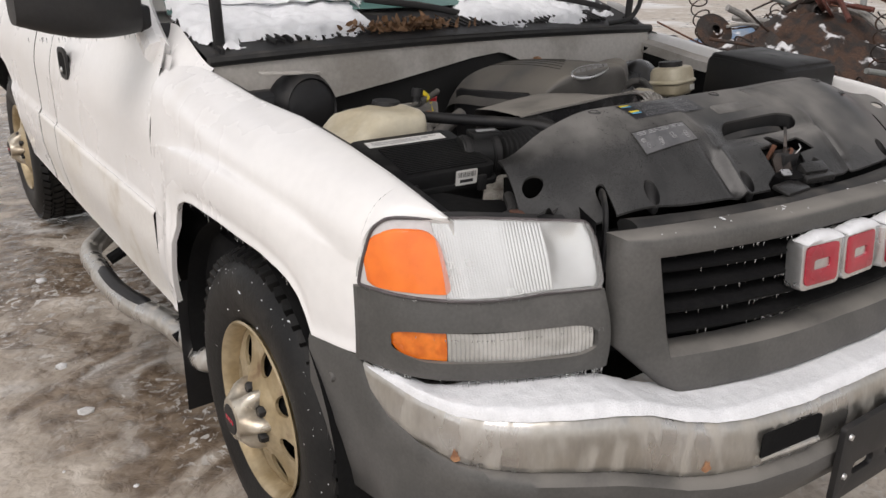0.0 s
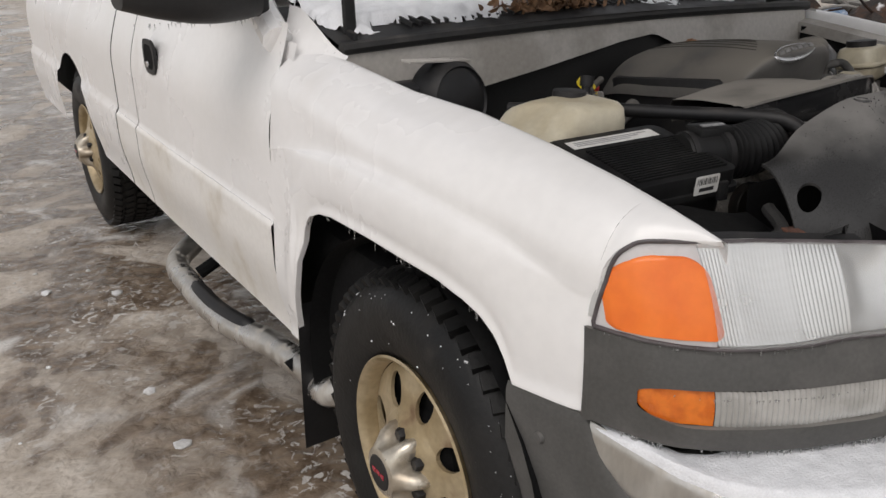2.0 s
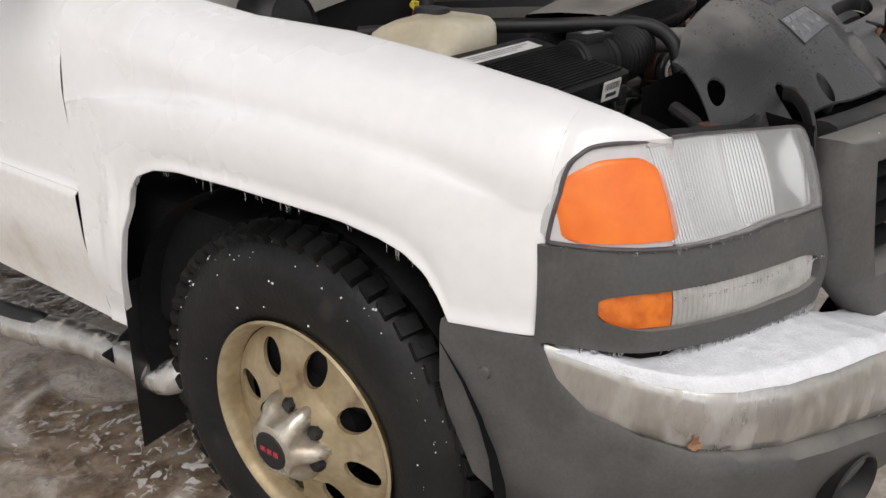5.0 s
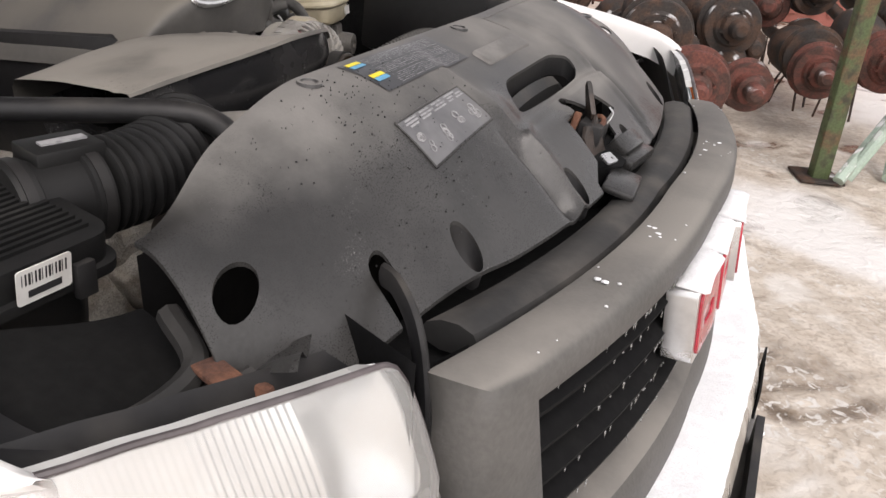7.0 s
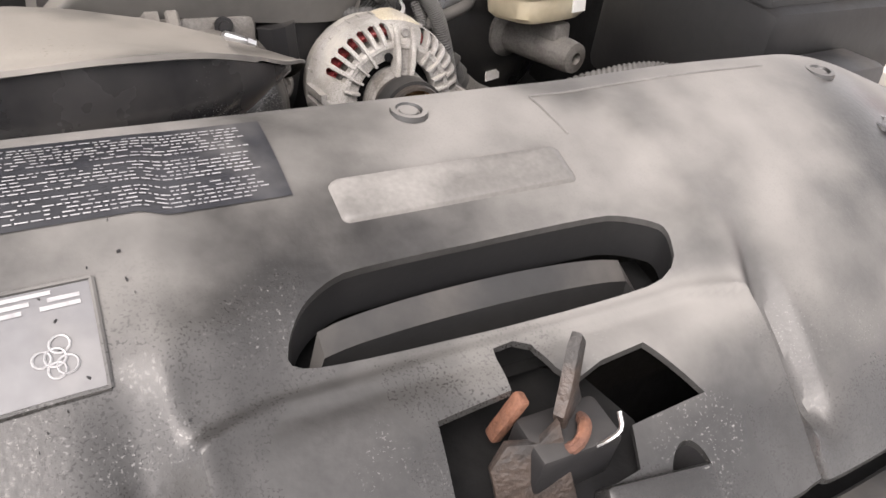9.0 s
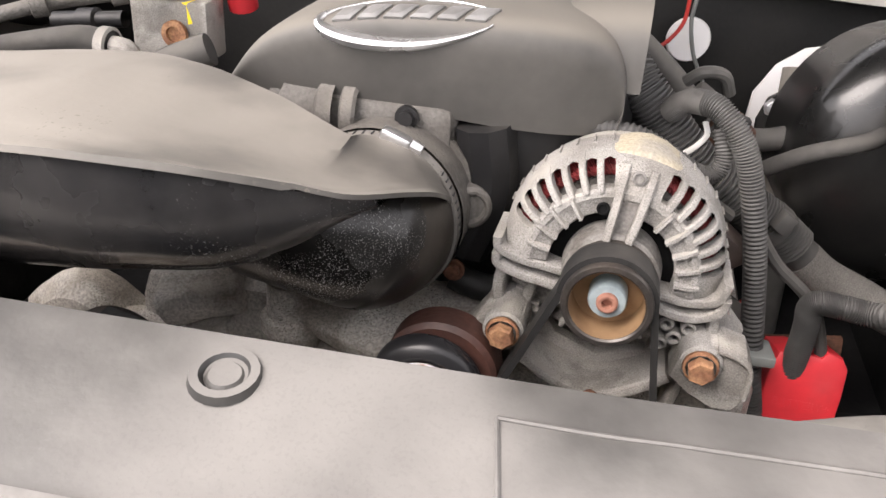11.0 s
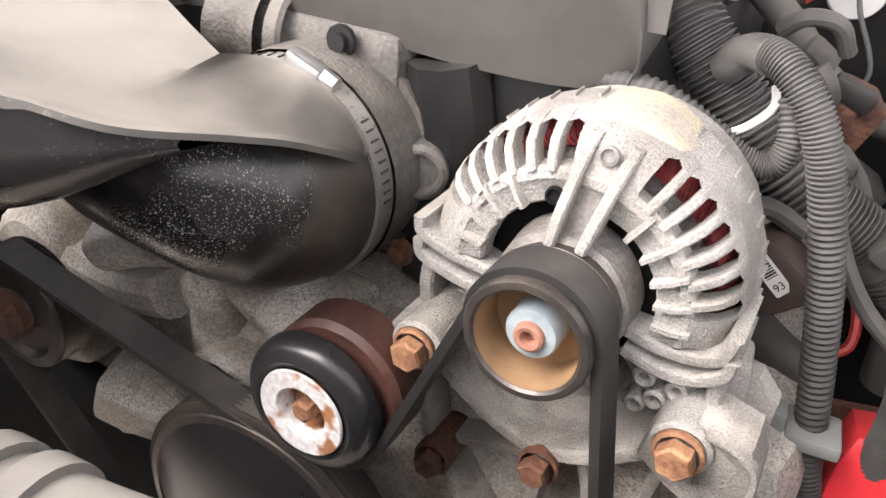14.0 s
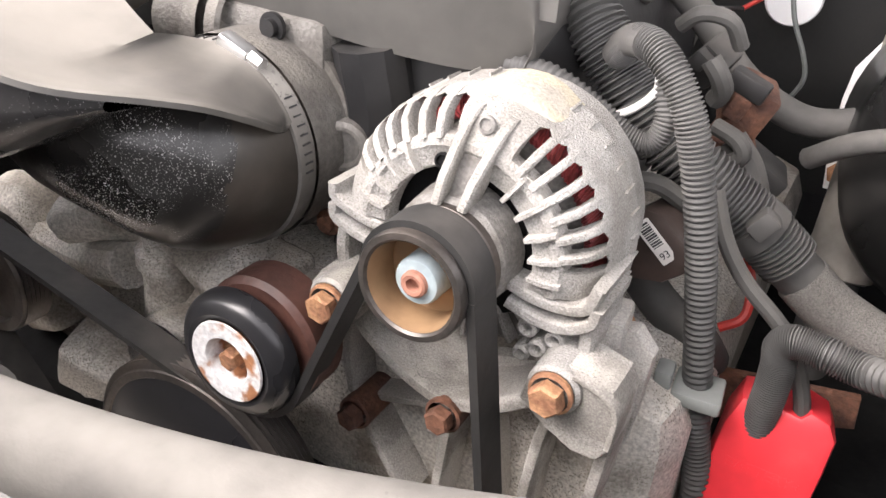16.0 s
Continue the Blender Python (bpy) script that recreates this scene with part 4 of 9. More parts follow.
def top_edge(x):
    """Upper edge of the lamp: rounded at the outer corner, then nearly straight."""
    t = min(max((-0.735 - x) / 0.107, 0.0), 1.0)
    return top_line(max(x, -0.68)) - 0.117 * t ** 7


def low_edge(x):
    return 0.886 - 0.007 * math.sin(math.pi * min(max((x + 0.842) / 0.24, 0.0), 1.0)) + 0.012 * ease(-0.51, -0.502, x)



def lamp_point(s, v, dy=0.0):
    x = -0.842 + 0.340 * (max(s, 0.0) ** 1.6)
    z0, z1 = low_edge(x), top_edge(x)
    z = z0 + (z1 - z0) * v
    return Vector((x, low_y(x) + 0.42 * (z - 0.886) + dy - 0.012 * math.sin(math.pi * min(max((z - 0.886) / 0.12, 0), 1)) * 0.4, z))


bm = bmesh.new()
sheet(bm, lambda u, v: lamp_point(0.4423 + 0.5577 * u, v, -0.004), 44, 16)
headlamp = part("headlamp", bm, LENS, truck, "clear headlamp with amber side reflector, beaded with ice", 60)
bm = bmesh.new()


def fluting(u):
    """How deep the upright flutes are across the reflector."""
    return 0.00011 + 0.00026 * (1 - ease(0.16, 0.26, u)) + 0.00055 * ease(0.66, 0.72, u)


sheet(bm, lambda u, v: lamp_point(0.4356 + 0.4126 * u, 0.98 * v, 0.010 + 0.008 * math.sin(math.pi * u) * math.sin(math.pi * v) + fluting(u) * (1 - ease(0.90, 0.98, v)) * math.cos(u * 76 * math.pi)), 304, 14)
part("lamp_reflector", bm, REFLECTOR, headlamp, "bright silver reflector")
bm = bmesh.new()
sheet(bm, lambda u, v: lamp_point(0.8466 + 0.1534 * u, 0.98 * v, 0.012 + 0.016 * (1 - (2 * u - 1) ** 2) * (1 - (2 * v - 1) ** 2)), 16, 12)
part("main_beam_bowl", bm, REFLECTOR, headlamp, "silver high beam bowl")
bm = bmesh.new()
sheet(bm, lambda u, v: lamp_point(0.0 + 1.0 * u, -0.01 + 1.0 * v, 0.045), 30, 8, 0.01)
part("lamp_housing", bm, BLACK, headlamp)


def amber_outline(n=12):
    """Unit square with corners of different radius: sharp below, widely rounded on the outer shoulder."""
    out = []
    for cx, cy, r, a0 in ((1, 0, 0.13, -90), (1, 1, 0.24, 0), (0, 1, 0.56, 90), (0, 0, 0.10, 180)):
        ox, oy = (cx - r if cx else r), (cy - r if cy else r)
        out += [(ox + r * math.cos(radians(a0 + 90 * k / n)), oy + r * math.sin(radians(a0 + 90 * k / n))) for k in range(n + 1)]
    dense = []
    for a, b in zip(out, out[1:] + out[:1]):
        m = max(1, round(math.dist(a, b) / 0.05))
        dense += [(a[0] + (b[0] - a[0]) * k / m, a[1] + (b[1] - a[1]) * k / m) for k in range(m)]
    return dense


bm = bmesh.new()
edge = []
for u, v in amber_outline():
    x = -0.8345 + 0.0955 * u - 0.005 * v * u
    z = 0.888 + 0.102 * v
    edge.append((((x + 0.842) / 0.340) ** 0.625, min((z - low_edge(x)) / (top_edge(x) - low_edge(x)), 0.93)))
ctr = (sum(e[0] for e in edge) / len(edge), sum(e[1] for e in edge) / len(edge))
rows = []
for f in (1.0, 0.97, 0.9, 0.8, 0.7, 0.6, 0.45, 0.3, 0.15, 0.02):
    rows.append([lamp_point(ctr[0] + (s - ctr[0]) * f, ctr[1] + (v - ctr[1]) * f, 0.004 if f == 1.0 else -0.002) for s, v in edge])
loft(bm, rows, True, False)
bm.faces.new([bm.verts.new(c) for c in rows[-1]])
part("amber_reflector", bm, AMBER, headlamp, "bright orange side reflector", 50)
# milky shell round the amber
bm = bmesh.new()
sheet(bm, lambda u, v: lamp_point(0.4502 * u, v, 0.0035), 40, 14)
part("lens_corner", bm, mat("hazy_lens_edge", (0.60, 0.58, 0.575), 0.3, second=(0.50, 0.48, 0.475), fine=0.04, coat=0.4), headlamp, "milky corner of the lens")
# lens rim
bm = bmesh.new()
rim = [lamp_point(k / 60, 0.0, -0.001) for k in range(61)] + [lamp_point(1, k / 8, -0.001) for k in range(1, 9)] + [lamp_point(1 - k / 90, 1, -0.001) for k in range(1, 91)] + [lamp_point(0, 1 - k / 8, -0.001) for k in range(1, 8)]
tube(bm, rim + [rim[0]], 0.0030, 8, None, False)
part("lens_rim", bm, LENSRIM, headlamp, "dull grey-violet edge of the lens")
bm = bmesh.new()
sheet(bm, lambda u, v: lamp_point(0.02 + 0.97 * u, 1.0, 0) + Vector((0, 0.001 + 0.012 * v, 0.001 - 0.002 * v)), 30, 2, 0.003)
part("lens_top", bm, LAMPWHITE, headlamp, "milky plastic top flange")

# grey lamp panel with the lower signal lamp
def panel_point(s, v, dy=0.0):
    x = -0.847 + (0.847 - 0.498) * s
    z1, z0 = low_edge(min(max(x, -0.842), -0.52)) - 0.004, 0.742 - 0.006 * math.sin(math.pi * s)
    z = z0 + (z1 - z0) * v
    y = low_y(max(x, -0.842)) + 0.0 - (0.022 * math.sin(math.pi * min(max(v, 0), 1)) * 0.6 + 0.020 * (1 - v)) * (0.15 + 0.85 * ease(0.0, 0.16, s)) + dy
    return Vector((x, y, z))


hs = rounded(0.850, 0.390, 0.13, 8, 0.505, 0.435)
bm = bmesh.new()
slab(bm, lambda u, v: panel_point(u, v), 56, 22, 0.012, (0, 1, 0))
knife = bmesh.new()
prism(knife, [(panel_point(u, v).x, panel_point(u, v).z) for u, v in hs], basis((0, 0.6, 0), (1, 0, 0), (0, 0, 1)), 0.7)
lamp_panel = part("lamp_panel", cut(bm, knife), GREY, truck, "weathered grey panel round the signal lamp", 40)


def signal_sheet(s0, s1, ribs, dy, mt, nm, lb):
    bm = bmesh.new()

    def fn(u, v):
        s = s0 + (s1 - s0) * u
        e = min((s - 0.084) / 0.06, (0.926 - s) / 0.035, 1.0)
        h = 0.182 * math.sqrt(max(1 - (1 - max(e, 0.0)) ** 2, 0.02))
        return panel_point(s, 0.435 + h * (2 * v - 1), dy + 0.0013 * math.cos(ribs * 2 * math.pi * u))
    sheet(bm, fn, max(20, ribs * 6), 8)
    return part(nm, bm, mt, lamp_panel, lb, 60)


signal_sheet(0.086, 0.268, 0, 0.008, AMBER_DEEP, "turn_signal_lens", "amber turn signal lens")
signal_sheet(0.271, 0.924, 36, 0.008, RIBBED, "running_lamp_lens", "clear ribbed running lamp lens")
bm = bmesh.new()
sheet(bm, lambda u, v: panel_point(0.1 + 0.88 * u, 0.05 + 0.8 * v, 0.035), 20, 4)
part("signal_backing", bm, DARK, lamp_panel)
# near-black sheets painting the shade of the gaps behind and between
bm = bmesh.new()
sheet(bm, lambda u, v: (-0.81 + 0.32 * u, low_y(-0.81 + 0.30 * u) + 0.085, 0.70 + 0.26 * v), 12, 4, 0.01)
sheet(bm, lambda u, v: (-0.505 + 0.045 * v, 0.185 + 0.10 * v, 0.72 + 0.275 * u), 8, 2, 0.01)
part("lamp_backing", bm, DARK, truck)


def far_side(ob, parent, label=""):
    """The same unit mirrored to the driver's side, with all its parts."""
    me = ob.data.copy()
    for v in me.vertices:
        v.co.x = -v.co.x
        v.co.y -= fore(v.co.x)
    me.flip_normals()
    twin = new(ob.name.split(".")[0], me)
    twin.parent = parent
    ORIGIN[twin.name] = ORIGIN[parent.name]
    tagged(twin, label)
    for c in list(ob.children):
        far_side(c, twin)


far_side(headlamp, truck, "clear headlamp on the far side of the grille")
far_side(lamp_panel, truck, "weathered grey lamp panel beyond the grille")

# ---- bumper ----
# plan of the bumper's front edge, heights of its top and foot, by distance from the middle
bu = [0.0, 0.20, 0.33, 0.40, 0.46, 0.52, 0.58, 0.66, 0.72, 0.77, 0.80, 0.83, 0.855, 0.868]
b_y = table(bu, [-0.072, -0.062, -0.042, -0.022, 0.000, 0.022, 0.040, 0.075, 0.112, 0.158, 0.198, 0.258, 0.340, 0.400])
b_top = table(bu, [0.652, 0.652, 0.655, 0.660, 0.672, 0.695, 0.704, 0.706, 0.704, 0.700, 0.700, 0.708, 0.722, 0.730])
b_low = table(bu, [0.545, 0.545, 0.548, 0.552, 0.560, 0.578, 0.596, 0.605, 0.606, 0.607, 0.612, 0.625, 0.648, 0.668])


def bumper_u(k, n):
    return (2 * k / n - 1) * 0.868


def bumper_section(x):
    u = abs(x)
    y, t, l = b_y(u) - 0.10 * max(x, 0.0), b_top(u), b_low(u)
    back = min(y + 0.14, 0.42) if u < 0.7 else min(y + 0.14, 0.43)
    return [(back, t + 0.014), (y + 0.075, t + 0.014), (y + 0.030, t + 0.010), (y + 0.010, t + 0.002), (y + 0.001, t - 0.012), (y - 0.003, t - 0.03), (y - 0.004, (t + l) / 2), (y - 0.003, l + 0.02), (y + 0.004, l + 0.006), (y + 0.016, l), (y + 0.06, l)]


bm = bmesh.new()
rows = []
for k in range(101):
    x = bumper_u(k, 100)
    rows.append([(MID + x, yy, zz) for yy, zz in bumper_section(x)])
loft(bm, rows, closed=False)
bmesh.ops.recalc_face_normals(bm, faces=bm.faces)
bumper = part("bumper", bm, CHROME, truck, "dull salt-stained chrome front bumper with rust spots", 40)
# the two slots beside the number plate, their shade painted as dark plates proud by a hair, with a bright lower lip
for s in (-1, 1):
    bm = bmesh.new()
    x0 = MID + s * 0.245
    prism(bm, rounded(0.155, 0.052, 0.008), basis((x0, b_y(0.245) - 0.0085 - 0.0245 * (s > 0), 0.607), (1, s * 0.10 - 0.10 * (s > 0), 0), (0, 0, 1)) @ pose(0, 0, -0.002), 0.003)
    slot = part("bumper_slot", bm, DARK, bumper, "dark plate painting the shade of a bumper slot")
    bm = bmesh.new()
    tube(bm, [(x0 - 0.075, b_y(abs(x0 - 0.075 - MID)) - 0.009, 0.579), (x0 + 0.075, b_y(abs(x0 + 0.075 - MID)) - 0.009, 0.579)], 0.006, 8, 6)
    part("slot_lip", bm, CHROME, slot)
# rust spots
for ux, uz in ((-0.803, 0.628), (-0.42, 0.583)):
    bm = bmesh.new()
    at = Vector((MID + ux, b_y(abs(ux)) - 0.004, uz))
    tn = Vector((1, (b_y(abs(ux) - 0.01) - b_y(abs(ux) + 0.01)) / 0.02, 0))
    pts2 = [(p * (1 + 0.35 * math.sin(5 * i)), q * (1 + 0.3 * math.cos(3 * i))) for i, (p, q) in enumerate(ring2d(0.008, 14, ry=0.011))]
    prism(bm, pts2, basis(at, tn, (0, 0, 1)) @ pose(0, 0, -0.001), 0.002)
    part("rust_spot", bm, BOLT, bumper, "small orange rust spot")

# grey lower valance, running round to the wheel arch
vu = [0.0, 0.20, 0.33, 0.40, 0.46, 0.52, 0.58, 0.66, 0.72, 0.77, 0.80, 0.83, 0.852, 0.864, 0.872, 0.884, 0.893, 0.899]
vs = list(range(len(vu)))
v_y = table(vs, [-0.072, -0.062, -0.042, -0.022, 0.000, 0.022, 0.040, 0.075, 0.112, 0.158, 0.198, 0.258, 0.335, 0.375, 0.405, 0.450, 0.500, 0.545])
v_top = table(vs, [0.545, 0.545, 0.548, 0.552, 0.560, 0.578, 0.596, 0.605, 0.606, 0.607, 0.610, 0.624, 0.652, 0.692, 0.742, 0.742, 0.741, 0.738])
v_out = table(vs, [0.020] * 11 + [0.017, 0.010, 0.004, 0.0, 0.0, 0.0, 0.0])
v_bot = table(vs, [0.42] * 13 + [0.42, 0.42, 0.425, 0.46, 0.56])
bm = bmesh.new()
rows = []
for k in range(-102, 103):
    q = abs(k) / 6
    sgn = 1 if k >= 0 else -1
    x, y, t, o, bot = float(np.interp(q, vs, vu)), v_y(q), v_top(q), v_out(q), v_bot(q)
    side = ease(11, 14, q)
    sec = []
    for inw, z in ((0.03, t + 0.004), (0.004 - 0.3 * o, t + 0.002), (-0.9 * o, t - 0.010), (-o, t - 0.035), (0.0, (t + bot) / 2 - 0.01), (0.018, bot + 0.02), (0.040, bot), (0.09, bot)):
        sec.append((MID + sgn * (x - inw * side), y + inw * (1 - side) - (0.10 * x if sgn > 0 else 0.0), z))
    rows.append(sec)
loft(bm, rows, closed=False)
valance = part("lower_valance", bm, GREY, truck, "weathered grey plastic valance under the bumper", 45)
for s in (-1, 1):
    bm = bmesh.new()
    lathe(bm, [(0.0, 0.004), (0.008, 0.004), (0.010, 0.0), (0.010, -0.004)], (MID + s * 0.889, 0.475, 0.675), (s, 0, 0), 14)
    part("trim_screw", bm, GREY, valance)
# round fog lamp recesses
for s in (-1, 1):
    x = MID + s * 0.60
    bm = bmesh.new()
    at = (x, b_y(0.60) - 0.012, 0.505)
    lathe(bm, [(0.058, 0.012), (0.054, 0.014), (0.050, 0.008), (0.044, -0.02), (0.0, -0.025)], at, (s * 0.35, -1, 0), 28)
    part("fog_lamp_recess", bm, BLACK, valance, "round dark recess in the valance")

# number plate bracket
bm = bmesh.new()
pm = basis((MID + 0.02, -0.092, 0.515), (1, 0, 0), (0, 0, 1))
prism(bm, rounded(0.30, 0.165, 0.01), pm, 0.012, [rounded(0.075, 0.028, 0.012, 5, -0.06, -0.025), rounded(0.075, 0.028, 0.012, 5, 0.06, -0.025)], 0.002)
plate = part("plate_bracket", bm, BLACK, truck, "empty black number plate bracket")
for px, pz in ((-0.13, 0.06), (0.13, 0.06), (-0.125, -0.03)):
    bm = bmesh.new()
    lathe(bm, [(0.0, 0.016), (0.006, 0.016), (0.007, 0.012)], pm @ Vector((px, pz, 0)), (0, -1, 0), 10)
    part("bracket_screw", bm, SILVER, plate)
bm = bmesh.new()
box(bm, (MID, 0.10, 0.60), (0.9, 0.12, 0.08))
box(bm, (MID, 0.12, 0.55), (1.2, 0.10, 0.10))
part("bumper_beam", bm, DARK, truck)

# ---- radiator shroud panel ----
def cover_front(u):
    return 0.148 + 0.38 * u * u - fore(u)


def cover_crown(u):
    return 0.404 - 0.034 * ease(0.46, 0.60, abs(u))


def cover_rear(u):
    return cover_crown(u) + 0.004 * (1 - ease(0.15, 0.45, abs(u)))


def cover_z(u, y):
    """The height of the shroud over the radiator."""
    a = abs(u)
    v = min(max((y - cover_front(u)) / (cover_crown(u) - cover_front(u)), 0), 1)
    plateau = 1 - ease(0.152, 0.169, a + 0.12 * (y - 0.25))
    zf = 0.989 + 0.024 * plateau * ease(-0.05, 0.34, v) + 0.012 * ease(0.30, 0.45, a)
    z = zf + (1.128 - zf) * (1 - (1 - v) ** (1.85 - 0.4 * plateau))
    z -= 0.058 * ease(0.34, 0.60, a)
    # pillowed shoulders beside the hand slot, a channel down each side of the latch block, a shelf before the slot
    z += 0.010 * math.exp(-((a - 0.150) / 0.024) ** 2 - ((y - 0.258) / 0.030) ** 2)
    z -= 0.019 * math.exp(-((a - 0.181) / 0.0125) ** 2) * (1 - ease(0.225, 0.272, y)) * ease(0.150, 0.185, y)
    z += 0.006 * math.exp(-((a - 0.158) / 0.007) ** 2) * (1 - ease(0.215, 0.250, y))
    z -= 0.010 * plateau * math.exp(-((y - 0.248) / 0.018) ** 2)
    z += 0.004 * ease(0.12, 0.26, u) * v
    # raised lip along the front of the slot
    z += 0.0032 * plateau * math.exp(-((y - 0.2440 + 0.35 * max(a - 0.12, 0)) / 0.0045) ** 2)
    return z


def on_cover(u, y, up=0.0):
    return Vector((MID + u, y, cover_z(u, y) + up))


bm = bmesh.new()


def cover_fn(p, q):
    u = -0.598 + 1.196 * p
    y0, y1 = cover_front(u), cover_rear(u)
    y = y0 + (y1 - y0) * q
    return on_cover(u, y)


slab(bm, cover_fn, 240, 96, 0.004)
knife = bmesh.new()
slot2d = [(-0.112, 0.257), (-0.108, 0.268), (-0.097, 0.280), (-0.082, 0.288), (-0.066, 0.292), (0.090, 0.292), (0.106, 0.289), (0.120, 0.283), (0.130, 0.275), (0.126, 0.253), (0.06, 0.251), (-0.07, 0.254)]
for _ in range(2):
    slot2d = [q for a, b in zip(slot2d, slot2d[1:] + slot2d[:1]) for q in ((0.78 * a[0] + 0.22 * b[0], 0.78 * a[1] + 0.22 * b[1]), (0.22 * a[0] + 0.78 * b[0], 0.22 * a[1] + 0.78 * b[1]))]
prism(knife, [(x + MID, y) for x, y in slot2d], Matrix.Translation((0, 0, 0.9)), 0.4)
bm = cut(bm, knife)
knife = bmesh.new()
cross2d = [(-0.008, 0.242), (0.004, 0.243), (0.014, 0.239), (0.019, 0.223), (0.026, 0.214), (0.046, 0.219), (0.076, 0.221), (0.102, 0.192), (0.050, 0.190), (0.047, 0.174), (0.022, 0.172), (0.026, 0.138), (-0.098, 0.138), (-0.092, 0.160), (-0.057, 0.172), (-0.053, 0.216), (-0.010, 0.219)]
prism(knife, [(x + MID, y) for x, y in cross2d], Matrix.Translation((0, 0, 0.9)), 0.4)
bm = cut(bm, knife)
for s in (-1, 1):
    knife = bmesh.new()
    prism(knife, [(MID + s * (0.560 + a), 0.316 + b) for a, b in ring2d(0.023, 20, ry=0.0115)][::s], Matrix.Translation((0, 0, 0.9)), 0.4)
    bm = cut(bm, knife)
    knife = bmesh.new()
    prism(knife, [(MID + s * (0.450 + a), 0.242 + b) for a, b in rounded(0.020, 0.048, 0.009)][::s], Matrix.Translation((0, 0, 0.9)), 0.4)
    bm = cut(bm, knife)
POCKETS = (-0.362, -0.142, 0.078, 0.345)
for u0 in POCKETS:
    knife = bmesh.new()
    prism(knife, [(MID + u0 + a, cover_front(u0) + 0.018 + b) for a, b in ring2d(0.014, 20, ry=0.017)], Matrix.Translation((0, 0, 0.9)), 0.4)
    bm = cut(bm, knife)
shroud = part("radiator_shroud", bm, COVER, truck, "dusty black plastic shroud over the radiator", 32)

# pressed panels behind the hand slot
bm = bmesh.new()
panel = rounded(0.150, 0.026, 0.004, 6, 0.015, 0.3295)
loft(bm, [[on_cover(0.015 + f * (u - 0.015), 0.3295 + f * (y - 0.3295), h) for u, y in panel] for f, h in ((1.03, -0.002), (1.0, 0.0012), (0.97, 0.0026), (0.90, 0.0030), (0.55, 0.0030), (0.02, 0.0030))], True, False)
part("raised_panel", bm, DUSTPANEL, shroud, "dusty raised panel on the shroud")
bm = bmesh.new()
edge = [on_cover(0.106 - 0.006 * k / 8, 0.352 + 0.038 * k / 8, 0.0003) for k in range(9)] + [on_cover(0.100 + 0.215 * k / 16, 0.391 - 0.002 * k / 16, 0.0003) for k in range(17)]
tube(bm, edge, 0.0009, 6, None)
part("panel_edge", bm, DUSTPANEL, shroud, "pale dusty edge of a pressed panel")

# slot tray: a trough coloured dark for its shade, with a moulded hand bar
bm = bmesh.new()
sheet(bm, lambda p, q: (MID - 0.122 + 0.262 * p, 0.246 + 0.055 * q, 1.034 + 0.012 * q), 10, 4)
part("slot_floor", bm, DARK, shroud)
bm = bmesh.new()
rows = []
for k in range(21):
    t = k / 20
    x = MID - 0.098 + 0.216 * t
    lift = math.sin(math.pi * min(max(t, 0.0), 1.0)) ** 0.14 if 0 < t < 1 else 0.0
    rows.append([(x, 0.262 + 0.014 * lift, 1.040), (x, 0.262 + 0.014 * lift, 1.042 + 0.018 * lift), (x, 0.270 + 0.018 * lift, 1.044 + 0.026 * lift), (x, 0.274 + 0.018 * lift, 1.040)])
loft(bm, rows)
part("hand_bar", bm, RUBBER, shroud, "moulded bar inside the hand slot, coloured dark for its shade")
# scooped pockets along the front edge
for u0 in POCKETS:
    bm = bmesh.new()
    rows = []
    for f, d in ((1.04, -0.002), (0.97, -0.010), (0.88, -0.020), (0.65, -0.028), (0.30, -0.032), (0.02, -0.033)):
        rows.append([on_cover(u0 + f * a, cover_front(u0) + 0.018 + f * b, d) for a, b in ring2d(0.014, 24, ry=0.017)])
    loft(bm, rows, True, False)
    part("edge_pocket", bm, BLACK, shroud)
# walls of the hand slot, in plain black to paint its deep shade
bm = bmesh.new()
walls = []
for k in range(len(slot2d)):
    a, b = slot2d[k], slot2d[(k + 1) % len(slot2d)]
    walls += [(a[0] + (b[0] - a[0]) * j / 2, a[1] + (b[1] - a[1]) * j / 2) for j in range(2)]
loft(bm, [[on_cover(1.004 * u, y + 0.0006 * (1 if y > 0.27 else -1), -0.001) for u, y in walls], [on_cover(u, y, 0.0) - Vector((0, 0, 0.028)) for u, y in walls]], True, False)
part("slot_wall", bm, BOXBLACK, shroud)
# push fasteners
for u0, y0 in ((0.011, 0.390), (0.367, 0.375), (-0.349, 0.388), (0.385, 0.318)):
    bm = bmesh.new()
    at = on_cover(u0, y0)
    lathe(bm, [(0.0, 0.001), (0.0055, 0.001), (0.007, -0.0005), (0.0085, 0.0022), (0.0115, 0.0020), (0.0125, -0.001)], at, (0, -0.06, 1), 20)
    part("push_fastener", bm, COVER, shroud)


def decal(u0, u1, y0, y1, skew, material, label):
    """A sticker lying on the shroud; returns its maker of points."""
    def at(p, q, up):
        y = y0 + (y1 - y0) * q
        return on_cover(u0 + (u1 - u0) * p + skew * (q - 1), y, up)
    bm = bmesh.new()
    sheet(bm, lambda p, q: at(p, q, 0.0012), 16, 8)
    return part("warning_decal", bm, material, shroud, label), at


